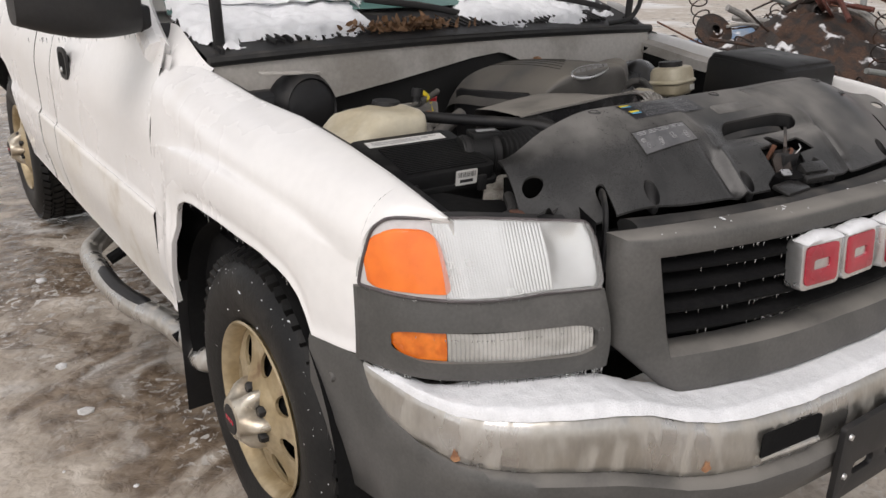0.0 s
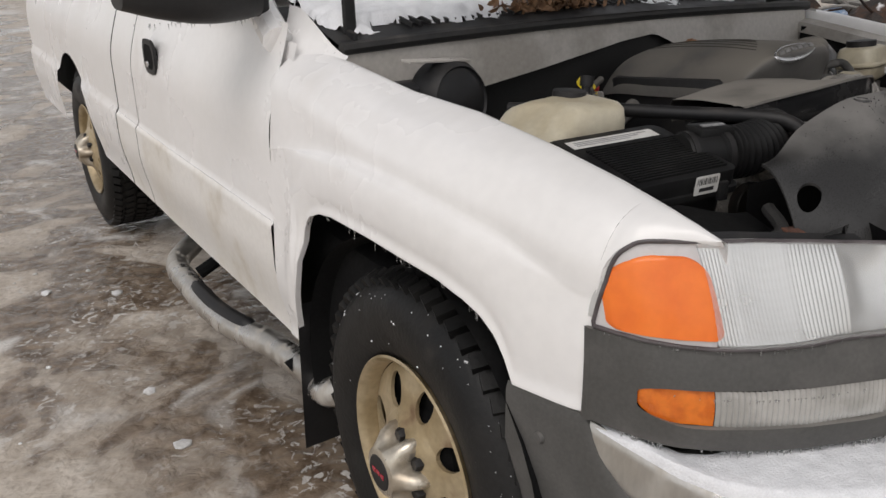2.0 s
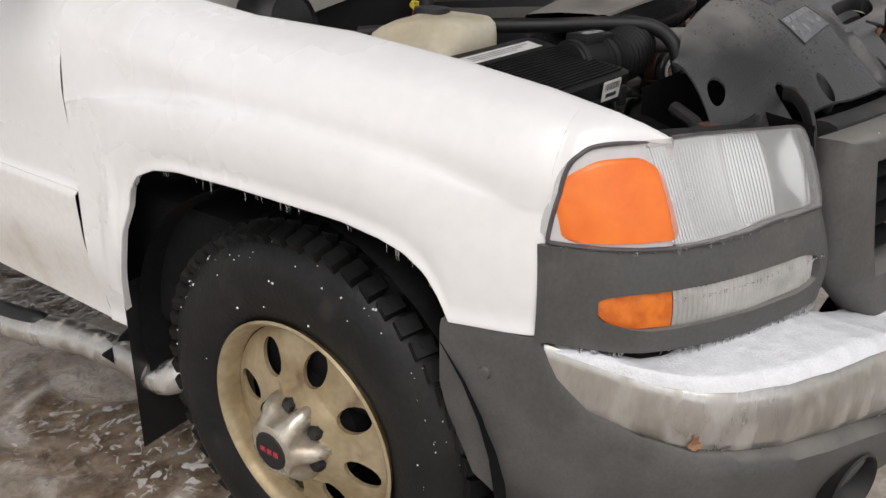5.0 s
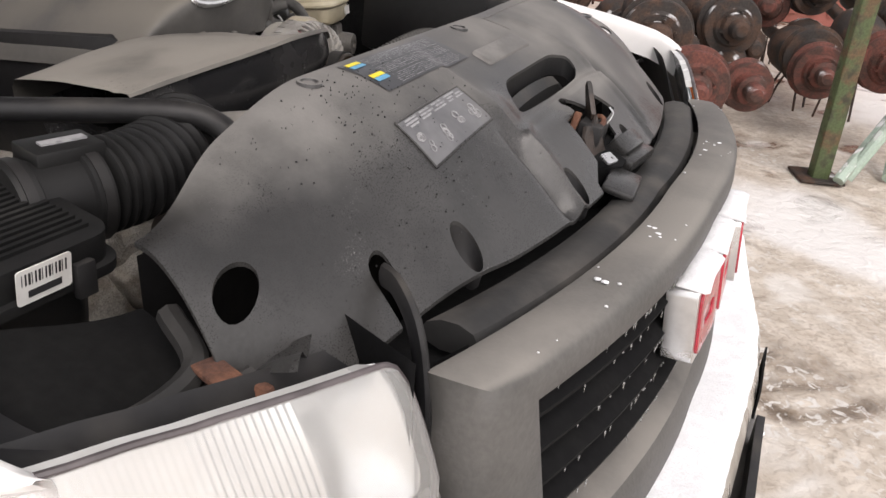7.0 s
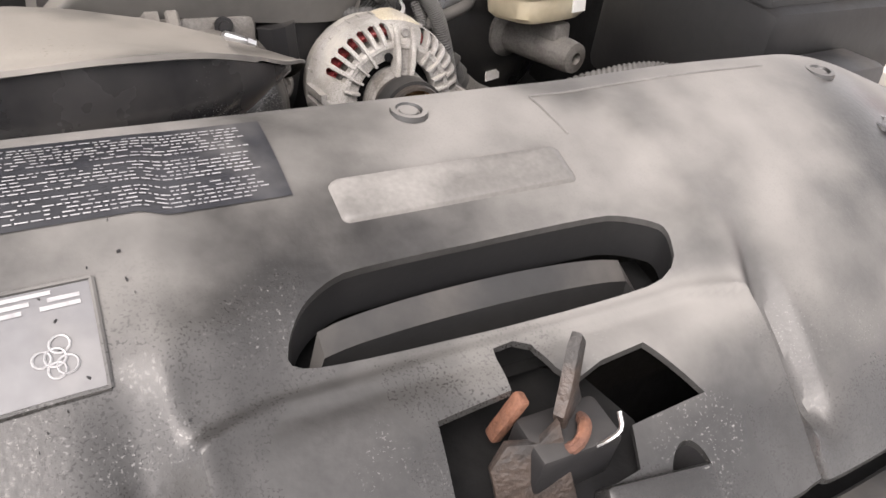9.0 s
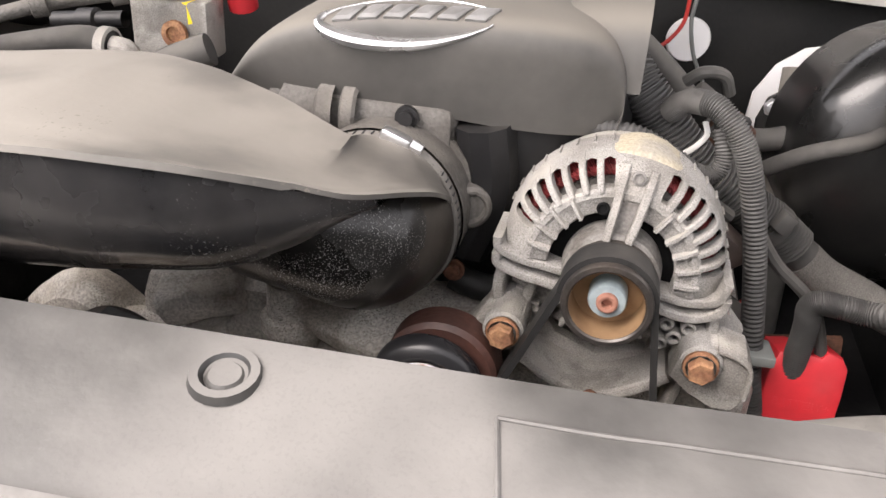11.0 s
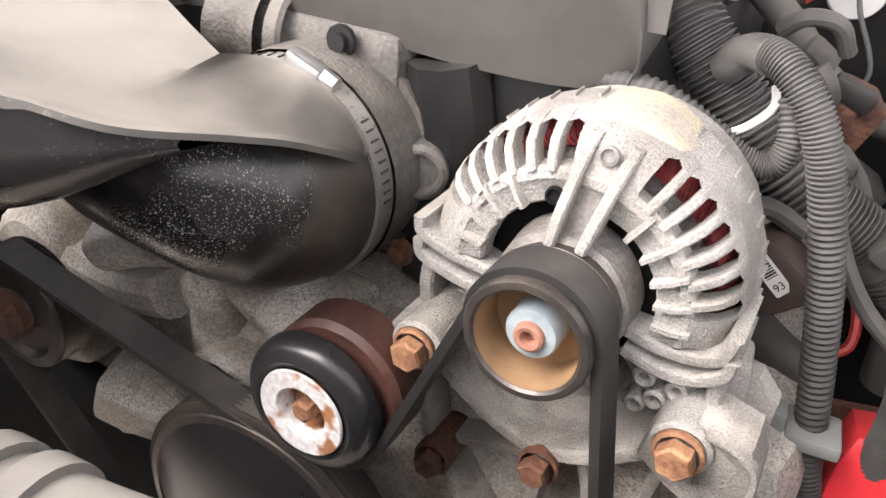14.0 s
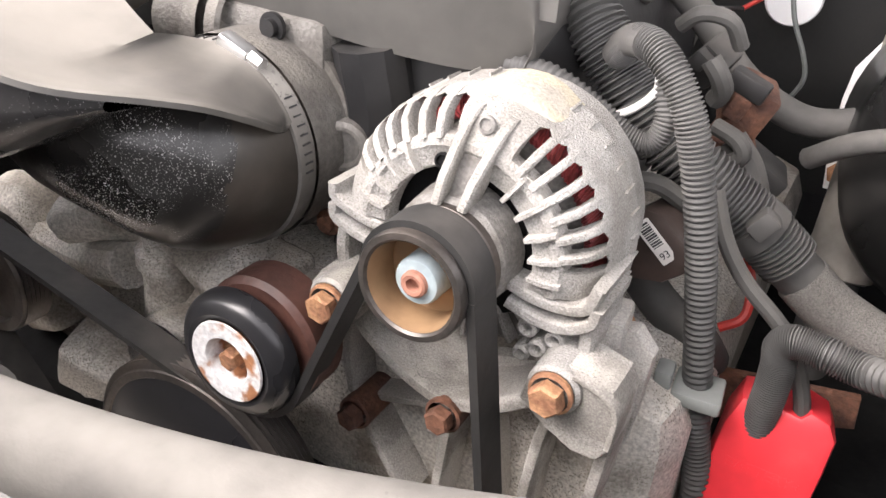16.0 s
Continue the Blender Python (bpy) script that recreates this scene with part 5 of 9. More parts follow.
rng = random.Random(7)
dec, at = decal(-0.285, -0.081, 0.338, 0.396, 0.0, DECAL, "long black decal with faded white text lines")
for row in range(21):
    q = 0.05 + 0.9 * row / 21
    p = 0.17
    if row in (6, 13):
        continue
    bm = bmesh.new()
    while p < 0.93:
        w = rng.uniform(0.006, 0.028)
        if rng.random() < 0.85:
            b = min(p + w, 0.95)
            vs4 = [bm.verts.new(at(x, y, 0.0018)) for x, y in ((p, q), (b, q), (b, q + 0.013), (p, q + 0.013))]
            bm.faces.new(vs4)
        p += w + 0.006
    tagged(part("text_line", bm, PRINT, dec), kind="stuff")
for k, m in enumerate((PRINTY, PRINTB, PRINTY, PRINTB)):
    bm = bmesh.new()
    q = (0.84, 0.73, 0.36, 0.25)[k]
    bm.faces.new([bm.verts.new(at(x, y, 0.0018)) for x, y in ((0.03, q), (0.155, q), (0.155, q + 0.10), (0.03, q + 0.10))])
    part("colour_block", bm, m, dec)
dec, at = decal(-0.328, -0.185, 0.264, 0.309, 0.002, DECALGREY, "silver decal with white belt diagrams")
bm = bmesh.new()
for a, b in zip(((0, 0), (1, 0), (1, 1), (0, 1)), ((1, 0), (1, 1), (0, 1), (0, 0))):
    pts = [at(a[0] + (b[0] - a[0]) * k / 10, a[1] + (b[1] - a[1]) * k / 10, 0.001) for k in range(11)]
    tube(bm, pts, 0.0014, 6, None)
part("decal_border", bm, COVER, dec)
for k in range(4):
    bm = bmesh.new()
    for _ in range(5):
        cx, cy, r = 0.12 + 0.245 * k + rng.uniform(-0.05, 0.05), 0.32 + rng.uniform(-0.12, 0.22), rng.uniform(0.018, 0.036)
        loop = [at(cx + r * math.cos(t * 0.523), cy + 2.6 * r * math.sin(t * 0.523), 0.0018) for t in range(13)]
        tube(bm, loop, 0.0006, 4, None, False)
    part("belt_diagram", bm, PRINT, dec)
for row in range(3):
    bm = bmesh.new()
    p = 0.06 + 0.05 * rng.random()
    while p < 0.9:
        w = rng.uniform(0.08, 0.2)
        bm.faces.new([bm.verts.new(at(x, y, 0.0018)) for x, y in ((p, 0.76 + 0.07 * row), (min(p + w, 0.96), 0.76 + 0.07 * row), (min(p + w, 0.96), 0.80 + 0.07 * row), (p, 0.80 + 0.07 * row))])
        p += w + 0.05
    tagged(part("text_line", bm, PRINT, dec), kind="stuff")

def worn_plate(bm):
    for v in bm.verts:
        v.co += Vector((noise.noise(v.co * 90), noise.noise(v.co * 90 + Vector((3, 0, 0))), 0)) * 0.0008
    return bm


# bonnet latch in its hole
SEAT[0] = Matrix.Translation((0.013, 0.015, 0.012))
bm = bmesh.new()
box(bm, (MID + 0.0, 0.185, 1.005), (0.05, 0.03, 0.05), (8, 0, 0), 0.004)
latch = part("bonnet_latch", bm, BLACK, truck, "black bonnet latch poking through the shroud")
bm = bmesh.new()
box(bm, (MID - 0.024, 0.202, 1.026), (0.007, 0.009, 0.032), (10, 18, 0), 0.002)
part("latch_lever", bm, RUST, latch, "rusty latch lever")
bm = bmesh.new()
tube(bm, [(MID + 0.006, 0.172, 1.02), (MID + 0.010, 0.166, 1.03), (MID + 0.016, 0.164, 1.038), (MID + 0.018, 0.17, 1.044)], 0.0012, 6, 10)
part("latch_spring", bm, SILVER, latch)
# near-black plug paints the shade down the latch hole
bm = bmesh.new()
tube(bm, [(MID - 0.005, 0.19, 1.0), (MID + 0.0, 0.20, 0.95), (MID, 0.2, 0.9)], 0.06, 10, 6)
part("latch_well", bm, DARK, truck)

bm = bmesh.new()
prism(bm, rounded(0.034, 0.026, 0.005), pose(MID - 0.046, 0.149, 0.998, 28, 0, -20) @ Matrix.Scale(0.62, 4), 0.003, [ring2d(0.003, 10, 0.006, -0.002)], 0.0006)
part("latch_tab", bm, SILVER, latch, "bright steel latch tab")
bm = bmesh.new()
box(bm, (MID + 0.040, 0.146, 0.994), (0.066, 0.026, 0.022), (34, 0, -8), 0.004)
housing = part("latch_housing", bm, COVER, latch, "moulded housing beside the latch")
for at, size, turn in (((MID + 0.038, 0.130, 0.981), (0.084, 0.022, 0.016), (10, 0, -8)), ((MID - 0.055, 0.126, 0.975), (0.080, 0.040, 0.010), (12, 0, 4))):
    bm = bmesh.new()
    box(bm, at, size, turn, 0.004)
    part("latch_ledge", bm, COVER, latch)
bm = bmesh.new()
prism(bm, [(-0.016, -0.040), (-0.010, -0.004), (-0.013, 0.010), (-0.006, 0.020), (0.006, 0.040), (0.012, 0.044), (0.016, 0.036), (0.010, 0.012), (0.014, 0.000), (0.012, -0.040)], basis((MID + 0.002, 0.192, 1.030), (0.80, 0.55, 0.10), (0.22, 0.30, 0.93)), 0.006, bevel=0.0012)
part("latch_hook", worn_plate(bm), LATCH, latch, "greasy dark rusty latch hook")
bm = bmesh.new()
prism(bm, [(-0.020, -0.030), (-0.022, 0.004), (-0.012, 0.016), (0.004, 0.012), (0.016, 0.020), (0.020, -0.030)], basis((MID - 0.022, 0.180, 1.016), (0.9, -0.2, 0.2), (0.0, 0.25, 0.95)), 0.005, bevel=0.001)
part("latch_plate", worn_plate(bm), LATCH, latch, "dark rusty latch plate")
bm = bmesh.new()
tube(bm, [(MID - 0.012, 0.176, 1.020), (MID - 0.004, 0.170, 1.030), (MID + 0.004, 0.176, 1.034), (MID + 0.010, 0.186, 1.028)], 0.0035, 8, 12)
part("latch_pin", bm, RUST, latch)

SEAT[0] = Matrix.Identity(4)
# rubber seal strip between shroud and grille
bm = bmesh.new()
rows = []
for k in range(41):
    u = -0.44 + 0.88 * k / 40
    y = cover_front(u) - 0.026
    rows.append([(MID + u, y + 0.026 * math.cos(a), 0.966 + 0.015 * math.sin(a)) for a in (2 * math.pi * j / 10 for j in range(10))])
loft(bm, rows)
part("seal_strip", bm, RUBBER, truck, "black rubber seal along the grille")
bm = bmesh.new()
sheet(bm, lambda p, q: (MID - 0.52 + 1.04 * p, 0.125 + 0.25 * (1.04 * p - 0.52) ** 2 + 0.10 * q, 0.945 - 0.01 * q), 24, 4, 0.01)
sheet(bm, lambda p, q: (MID - 0.60 + 1.20 * p, 0.25 + 0.05 * q, 0.60 + 0.33 * q), 12, 6, 0.01)
part("radiator_support", bm, DARK, truck, "black radiator support panel")
# bonnet rest arm beside the grille corner
for s in (-1,):
    bm = bmesh.new()
    tube(bm, [(MID + s * 0.456, 0.250, 1.016), (MID + s * 0.470, 0.230, 1.016), (MID + s * 0.488, 0.205, 0.995), (MID + s * 0.500, 0.190, 0.95), (MID + s * 0.505, 0.185, 0.90)], 0.011, 10, 18, flat=0.45)
    part("rubber_flap", bm, BLACK, truck)
# torn rag of shroud edge with an orange clip by the lamp
for s in (-1, 1):
    bm = bmesh.new()
    rows = [[(MID + s * (0.545 + 0.05 * k / 6), 0.262 - 0.02 * k / 6, 1.004 - 0.01 * math.sin(k)), (MID + s * (0.535 + 0.05 * k / 6), 0.285, 0.985), (MID + s * (0.53 + 0.05 * k / 6), 0.30, 0.97)] for k in range(7)]
    loft(bm, rows, closed=False)
    bmesh.ops.solidify(bm, geom=list(bm.faces), thickness=0.004)
    part("shroud_tab", bm, COVER, truck)
    bm = bmesh.new()
    box(bm, (MID + s * 0.605, 0.300, 0.992), (0.022, 0.034, 0.006), (0, 0, s * 20), 0.002)
    box(bm, (MID + s * 0.60, 0.268, 0.975), (0.012, 0.014, 0.03), (0, 10, s * 15), 0.003)
    part("mounting_clip", bm, RUST, truck, "orange-brown mounting clip")

# chips of grit and bark lying on the shroud
bm = bmesh.new()
rng = random.Random(12)
for _ in range(320):
    u, q = rng.gauss(-0.34, 0.10), rng.random()
    if not -0.5 < u < -0.16:
        continue
    y = cover_front(u) + (cover_rear(u) - cover_front(u)) * (0.12 + 0.8 * q)
    p = on_cover(u, y, 0.0012)
    L = 0.7 * rng.choice((0.0003, 0.0004, 0.0005, 0.0006, 0.0008, 0.0012))
    bmesh.ops.create_cube(bm, size=1, matrix=pose(p.x, p.y, p.z, 0, 0, rng.uniform(0, 180)) @ Matrix.Diagonal((L * 2, L * 0.8, 0.0014, 1)))
solo("grit", bm, INK, (MID, 0.3, 1.06), "dark chips of grit scattered on the radiator shroud", "grit", kind="stuff")

# ---- engine bay: walls ----
rail_low = table([-0.79, -0.42, -0.24, -0.1, 0.03, 0.14, 0.194, 0.246, 0.299, 0.53, 0.8], [0.97, 1.029, 1.055, 1.078, 1.100, 1.110, 1.088, 1.066, 1.045, 1.036, 1.0])
bm = bmesh.new()
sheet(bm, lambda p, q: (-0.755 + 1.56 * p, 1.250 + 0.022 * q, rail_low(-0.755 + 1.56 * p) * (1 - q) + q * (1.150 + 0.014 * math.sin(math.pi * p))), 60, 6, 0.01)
part("cowl_rail", bm, PAINT_BAY, truck, "dusty white cowl rail behind the engine, darkened for the bay's shade")
bm = bmesh.new()
sheet(bm, lambda p, q: (MID - 0.80 + 1.60 * p, 1.285 + 0.02 * math.sin(9 * p), 0.45 + 0.685 * q), 24, 8, 0.01)
part("firewall", bm, FIREPAD, truck, "black padded firewall")
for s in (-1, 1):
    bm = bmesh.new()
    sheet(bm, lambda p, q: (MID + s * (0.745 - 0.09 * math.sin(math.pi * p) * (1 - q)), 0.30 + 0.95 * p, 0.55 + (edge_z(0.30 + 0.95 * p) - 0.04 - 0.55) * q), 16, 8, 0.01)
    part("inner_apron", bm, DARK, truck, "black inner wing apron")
    bm = bmesh.new()
    rows = []
    for k in range(31):
        y = 0.32 + 0.95 * k / 30
        x, z = edge_x(y), edge_z(y)
        rows.append([(MID + s * (x - 0.014), y, z - 0.022), (MID + s * (x - 0.055), y, z - 0.030), (MID + s * (x - 0.058), y, z - 0.06)])
    loft(bm, rows, closed=False)
    bmesh.ops.solidify(bm, geom=list(bm.faces), thickness=0.004)
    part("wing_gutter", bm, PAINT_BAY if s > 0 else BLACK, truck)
bm = bmesh.new()
lathe(bm, [(0.0, 0.004), (0.026, 0.004), (0.028, 0.0)], (0.265, 1.249, 0.976), (0.1, -1, 0.1), 28)
part("firewall_plug", bm, PAINT, truck, "round white plug in the firewall")
# bonnet hinges, standing up past the cowl corners
for s in (-1, 1):
    bm = bmesh.new()
    tube(bm, [(MID + s * 0.735, 1.32, 1.05), (MID + s * 0.738, 1.33, 1.16), (MID + s * 0.742, 1.33, 1.30), (MID + s * 0.745, 1.36, 1.46)], 0.016, 8, 12, flat=0.5)
    box(bm, (MID + s * 0.745, 1.33, 1.12), (0.012, 0.07, 0.11), (8, 0, 0), 0.004)
    lathe(bm, [(0.0, 0.012), (0.012, 0.012), (0.014, 0.0)], (MID + s * 0.735, 1.33, 1.155), (-s, 0, 0), 12)
    part("bonnet_hinge", bm, BLACK, truck, "black bonnet hinge arm standing up")
# cowl top, wipers, windscreen
bm = bmesh.new()
rows = []
for k in range(49):
    x = MID - 0.79 + 1.58 * k / 48
    sag = 0.02 * (1 - ((x - MID) / 0.79) ** 2)
    rows.append([(x, 1.272 + 0.014 * math.cos(a) - 0.5 * sag, 1.142 + sag * 0.8 + 0.014 * math.sin(a)) for a in (2 * math.pi * j / 8 for j in range(8))])
loft(bm, rows)
part("cowl_seal", bm, RUBBER, truck, "black rubber cowl seal")
bm = bmesh.new()
sheet(bm, lambda p, q: (MID - 0.79 + 1.58 * p, 1.285 + 0.30 * q - 0.04 * math.sin(math.pi * p), 1.150 + 0.085 * q + 0.02 * math.sin(math.pi * p) * (1 - q)), 40, 8, 0.008)
cowl = part("cowl_panel", bm, BLACK, truck, "black slotted cowl panel with snow")
for k in range(52):
    bm = bmesh.new()
    x = MID - 0.60 + 1.2 * k / 51
    box(bm, (x, 1.345, 1.178 + 0.016 * (1 - ((x - MID) / 0.79) ** 2)), (0.006, 0.075, 0.010), (15, 0, 12), 0.0)
    part("cowl_slat", bm, RUBBER, cowl)
bm = bmesh.new()
sheet(bm, lambda p, q: (MID + (-0.79 + 1.58 * p) * (1 - 0.13 * q), 1.56 + 0.72 * q - 0.10 * math.sin(math.pi * p) * (1 - q), 1.232 + 0.50 * q), 24, 10, 0.006)
part("windscreen", bm, GLAZE, truck, "teal-tinted windscreen streaked with snow")
for x0, x1 in ((-0.16, -0.68), (0.44, -0.06)):
    bm = bmesh.new()
    tube(bm, [(MID + x0 + 0.28, 1.40, 1.20), (MID + x0 + 0.12, 1.445, 1.235), (MID + x0 - 0.06, 1.50, 1.255)], 0.010, 8, 12, flat=0.6)
    wip = part("wiper", bm, BLACK, truck, "black wiper arm lying on snow")
    bm = bmesh.new()
    tube(bm, [(MID + x0 + 0.12, 1.47, 1.262), (MID + x0 - 0.06, 1.495, 1.268), (MID + x0 - 0.26, 1.53, 1.270)], 0.007, 6, 12)
    part("wiper_blade", bm, RUBBER, wip)
# washer hose arching over the cowl
bm = bmesh.new()
tube(bm, [(0.60, 1.26, 1.17), (0.66, 1.22, 1.19), (0.735, 1.25, 1.27), (0.75, 1.30, 1.42)], 0.008, 8, 20)
part("washer_hose", bm, RUBBER, truck, "thin black washer hose")

# ---- coolant tank ----
bm = bmesh.new()
rings = []
for z, gx, gy2 in ((0.90, 0.105, 0.065), (1.035, 0.118, 0.078), (1.058, 0.118, 0.078), (1.078, 0.115, 0.076), (1.088, 0.108, 0.069), (1.093, 0.094, 0.058), (1.094, 0.06, 0.035), (1.094, 0.01, 0.006)):
    ring = []
    for j in range(48):
        a = 2 * math.pi * j / 48
        c, sn = math.cos(a), math.sin(a)
        rx = math.copysign(abs(c) ** 0.45, c) * gx
        ry = math.copysign(abs(sn) ** 0.45, sn) * gy2 * (1 + 0.04 * math.cos(3 * a + 1))
        lift = 0.0 if z < 1.03 else 0.003 * math.sin(rx * 70) - 0.042 * (1 - ease(-0.062, -0.012, rx + 0.25 * ry)) - 0.010 * ease(0.03, 0.09, ry)
        ring.append((-0.614 + 1.06 * rx, 0.768 + ry, z + lift))
    rings.append(ring)
loft(bm, rings)
tank = part("coolant_tank", bm, TANK, truck, "yellowed translucent coolant tank", 60)
bm = bmesh.new()
lathe(bm, [(0.03, 0.0), (0.032, 0.012), (0.030, 0.020), (0.0, 0.021)], (-0.535, 0.815, 1.080), (0.05, 0, 1), 24)
part("tank_cap", bm, BLACK, tank, "black coolant cap")

# ---- air box ----
bt = basis((-0.607, 0.563, 1.050), (0.985, -0.10, 0.02), (0.11, 0.97, 0.14))
bm = bmesh.new()
prism(bm, rounded(0.225, 0.20, 0.02), bt @ pose(0, 0, -0.03), 0.026, bevel=0.005)
airbox = part("air_box", bm, BOXBLACK, truck, "black air filter box with ribbed lid and stickers")
bm = bmesh.new()
prism(bm, rounded(0.205, 0.18, 0.02), bt @ pose(0, 0, -0.16), 0.13)
part("box_base", bm, BOXBLACK, airbox)
bm = bmesh.new()
prism(bm, rounded(0.236, 0.212, 0.02), bt @ pose(0, 0, -0.040), 0.010, bevel=0.002)
part("lid_flange", bm, BOXBLACK, airbox)
for k in range(17):
    bm = bmesh.new()
    m = bt @ pose(0.012, 0.038 - 0.0076 * k, -0.003)
    bmesh.ops.create_cube(bm, size=1, matrix=m @ Matrix.Diagonal((0.172, 0.0036, 0.005, 1)))
    part("lid_rib", bm, BOXBLACK, airbox)
bm = bmesh.new()
prism(bm, [(-0.085, -0.014), (0.085, -0.014), (0.085, 0.014), (-0.085, 0.014)], bt @ pose(0.0, 0.068, -0.0035), 0.0008)
st = part("paper_label", bm, PAPER, airbox, "white printed paper strip")
for k in range(3):
    bm = bmesh.new()
    prism(bm, [(-0.075, -0.0012), (0.03 + 0.02 * k, -0.0012), (0.03 + 0.02 * k, 0.0012), (-0.075, 0.0012)], bt @ pose(0.0, 0.068 + 0.006 * (k - 1), -0.0026), 0.0004)
    part("text_bar", bm, PRINT, st)
fm = bt @ pose(0.040, -0.1075, -0.016) @ Matrix.Rotation(radians(90), 4, "X")
bm = bmesh.new()
prism(bm, rounded(0.046, 0.030, 0.003), fm, 0.001)
st = part("barcode_label", bm, PAPER, airbox, "white barcode sticker")
for k in range(14):
    bm = bmesh.new()
    w = 0.0006 + 0.0006 * (k * 7 % 3)
    prism(bm, [(-0.019 + 0.0028 * k, 0.001), (-0.019 + 0.0028 * k + w, 0.001), (-0.019 + 0.0028 * k + w, 0.011), (-0.019 + 0.0028 * k, 0.011)], fm @ pose(0, 0, 0.001), 0.0003)
    part("bar", bm, INK, st)
bm = bmesh.new()
prism(bm, [(-0.014, -0.010), (0.014, -0.010), (0.014, -0.004), (-0.014, -0.004)], fm @ pose(0, 0, 0.001), 0.0003)
part("text_bar", bm, INK, st)
for px_ in (-0.07, 0.075):
    bm = bmesh.new()
    box(bm, bt @ Vector((px_, -0.108, -0.032)), (0.018, 0.008, 0.030), (0, 0, -6), 0.002)
    part("lid_clip", bm, BLACK, airbox)
# black tray ahead of the air box
bm = bmesh.new()
sheet(bm, lambda p, q: (-0.735 + 0.20 * p + 0.02 * q, 0.325 + 0.05 * (1 - p) + 0.13 * q - 0.03 * p, 0.955 + 0.03 * q + 0.012 * math.sin(5 * p)), 12, 8, 0.02)
part("splash_tray", bm, DARK, truck, "black plastic tray behind the headlamp")
bm = bmesh.new()
tube(bm, [(-0.745, 0.375, 0.985), (-0.66, 0.33, 0.978), (-0.58, 0.32, 0.985), (-0.545, 0.37, 1.000)], 0.010, 8, 18)
tube(bm, [(-0.72, 0.345, 0.975), (-0.62, 0.305, 0.975), (-0.56, 0.285, 0.985)], 0.007, 8, 12)
part("lamp_cable", bm, RUBBER, truck, "black cable behind the headlamp")
# airflow sensor and bellows
bm = bmesh.new()
lathe(bm, [(0.0, 0.0), (0.040, 0.0), (0.043, 0.006), (0.043, 0.018), (0.039, 0.020), (0.039, 0.06), (0.043, 0.062), (0.043, 0.078)], (-0.518, 0.560, 1.026), (0.95, -0.30, 0), 28)
box(bm, (-0.462, 0.553, 1.064), (0.062, 0.048, 0.022), (0, 0, -17), 0.003)
sensor = part("airflow_sensor", bm, BOXBLACK, truck, "black airflow sensor on the intake pipe")
bm = bmesh.new()
box(bm, (-0.462, 0.549, 1.0765), (0.040, 0.010, 0.002), (0, 0, -17))
part("sensor_label", bm, PRINT, sensor)
for d in (0.004, 0.066):
    bm = bmesh.new()
    lathe(bm, [(0.0425, d), (0.0445, d), (0.0445, d + 0.009), (0.0425, d + 0.009)], (-0.518, 0.560, 1.026), (0.95, -0.30, 0), 32)
    part("band_clamp", bm, BLACK, sensor)
bm = bmesh.new()
corrugated(bm, [(-0.440, 0.540, 1.028), (-0.405, 0.534, 1.028), (-0.365, 0.535, 1.030), (-0.325, 0.545, 1.034), (-0.29, 0.565, 1.04)], 0.042, 0.012, 0.07, 28)
part("intake_bellows", bm, BOXBLACK, truck, "ribbed black rubber intake bellows", 50)
# upper radiator hose
bm = bmesh.new()
tube(bm, [(-0.56, 0.96, 1.045), (-0.47, 0.80, 1.060), (-0.40, 0.66, 1.068), (-0.345, 0.545, 1.075), (-0.322, 0.50, 1.068), (-0.325, 0.465, 1.045), (-0.335, 0.445, 1.00)], 0.0125, 14, 40)
part("radiator_hose", bm, BLACK, truck, "dusty bent rubber coolant hose")

# ---- intake duct over the engine front ----
ENGINE = Matrix.Translation((-0.0138, -0.1037, -0.0012)) @ Matrix(((0.9984, 0.0568, -0.0064), (-0.0557, 0.9916, 0.1168), (0.0130, -0.1163, 0.9931))).to_4x4() @ Matrix.Scale(1.048, 4)
SEAT[0] = ENGINE
dx = [-0.34, -0.26, -0.19, -0.12, -0.05, 0.01, 0.048]
d_f = table(dx, [0.511, 0.494, 0.480, 0.472, 0.478, 0.520, 0.579])
d_s = table(dx, [1.108, 1.118, 1.125, 1.132, 1.131, 1.110, 1.095])
d_r = table(dx, [0.668, 0.673, 0.669, 0.650, 0.618, 0.596, 0.588])
d_t = table(dx, [1.114, 1.122, 1.131, 1.127, 1.114, 1.102, 1.092])
d_b = table([-0.34, -0.26, -0.205, -0.12, -0.07, -0.036, -0.007, 0.025], [1.036, 1.028, 1.028, 1.043, 1.052, 1.060, 1.079, 1.098])


def along(x, fn):
    """A table read smoothly along the duct."""
    return sum(fn(x + d) * w for d, w in ((-0.02, 0.25), (0.0, 0.5), (0.02, 0.25)))


bm = bmesh.new()
rows = []
for k in range(53):
    x = -0.34 + 0.325 * k / 52
    f, r, s_, t_ = along(x, d_f), along(x, d_r), along(x, d_s), along(x, d_t)
    row = [(x, f + 0.003, s_ - 0.0045), (x, f - 0.0015, s_ - 0.003)]
    for j in range(19):
        q = j / 18
        z = s_ + (t_ - s_) * math.sin(math.pi * min(q * 0.75, 1)) + 0.0014 * noise.noise((x * 22, q * 3, 1))
        z += 0.0016 * math.exp(-((q - 0.03) / 0.03) ** 2) - 0.0012 * math.exp(-((q - 0.10) / 0.035) ** 2)
        row.append((x, f + (r - f) * q, z))
    row += [(x, r + 0.006, z - 0.008), (x, r + 0.007, z - 0.022), (x, r + 0.002, z - 0.040)]
    rows.append(row)
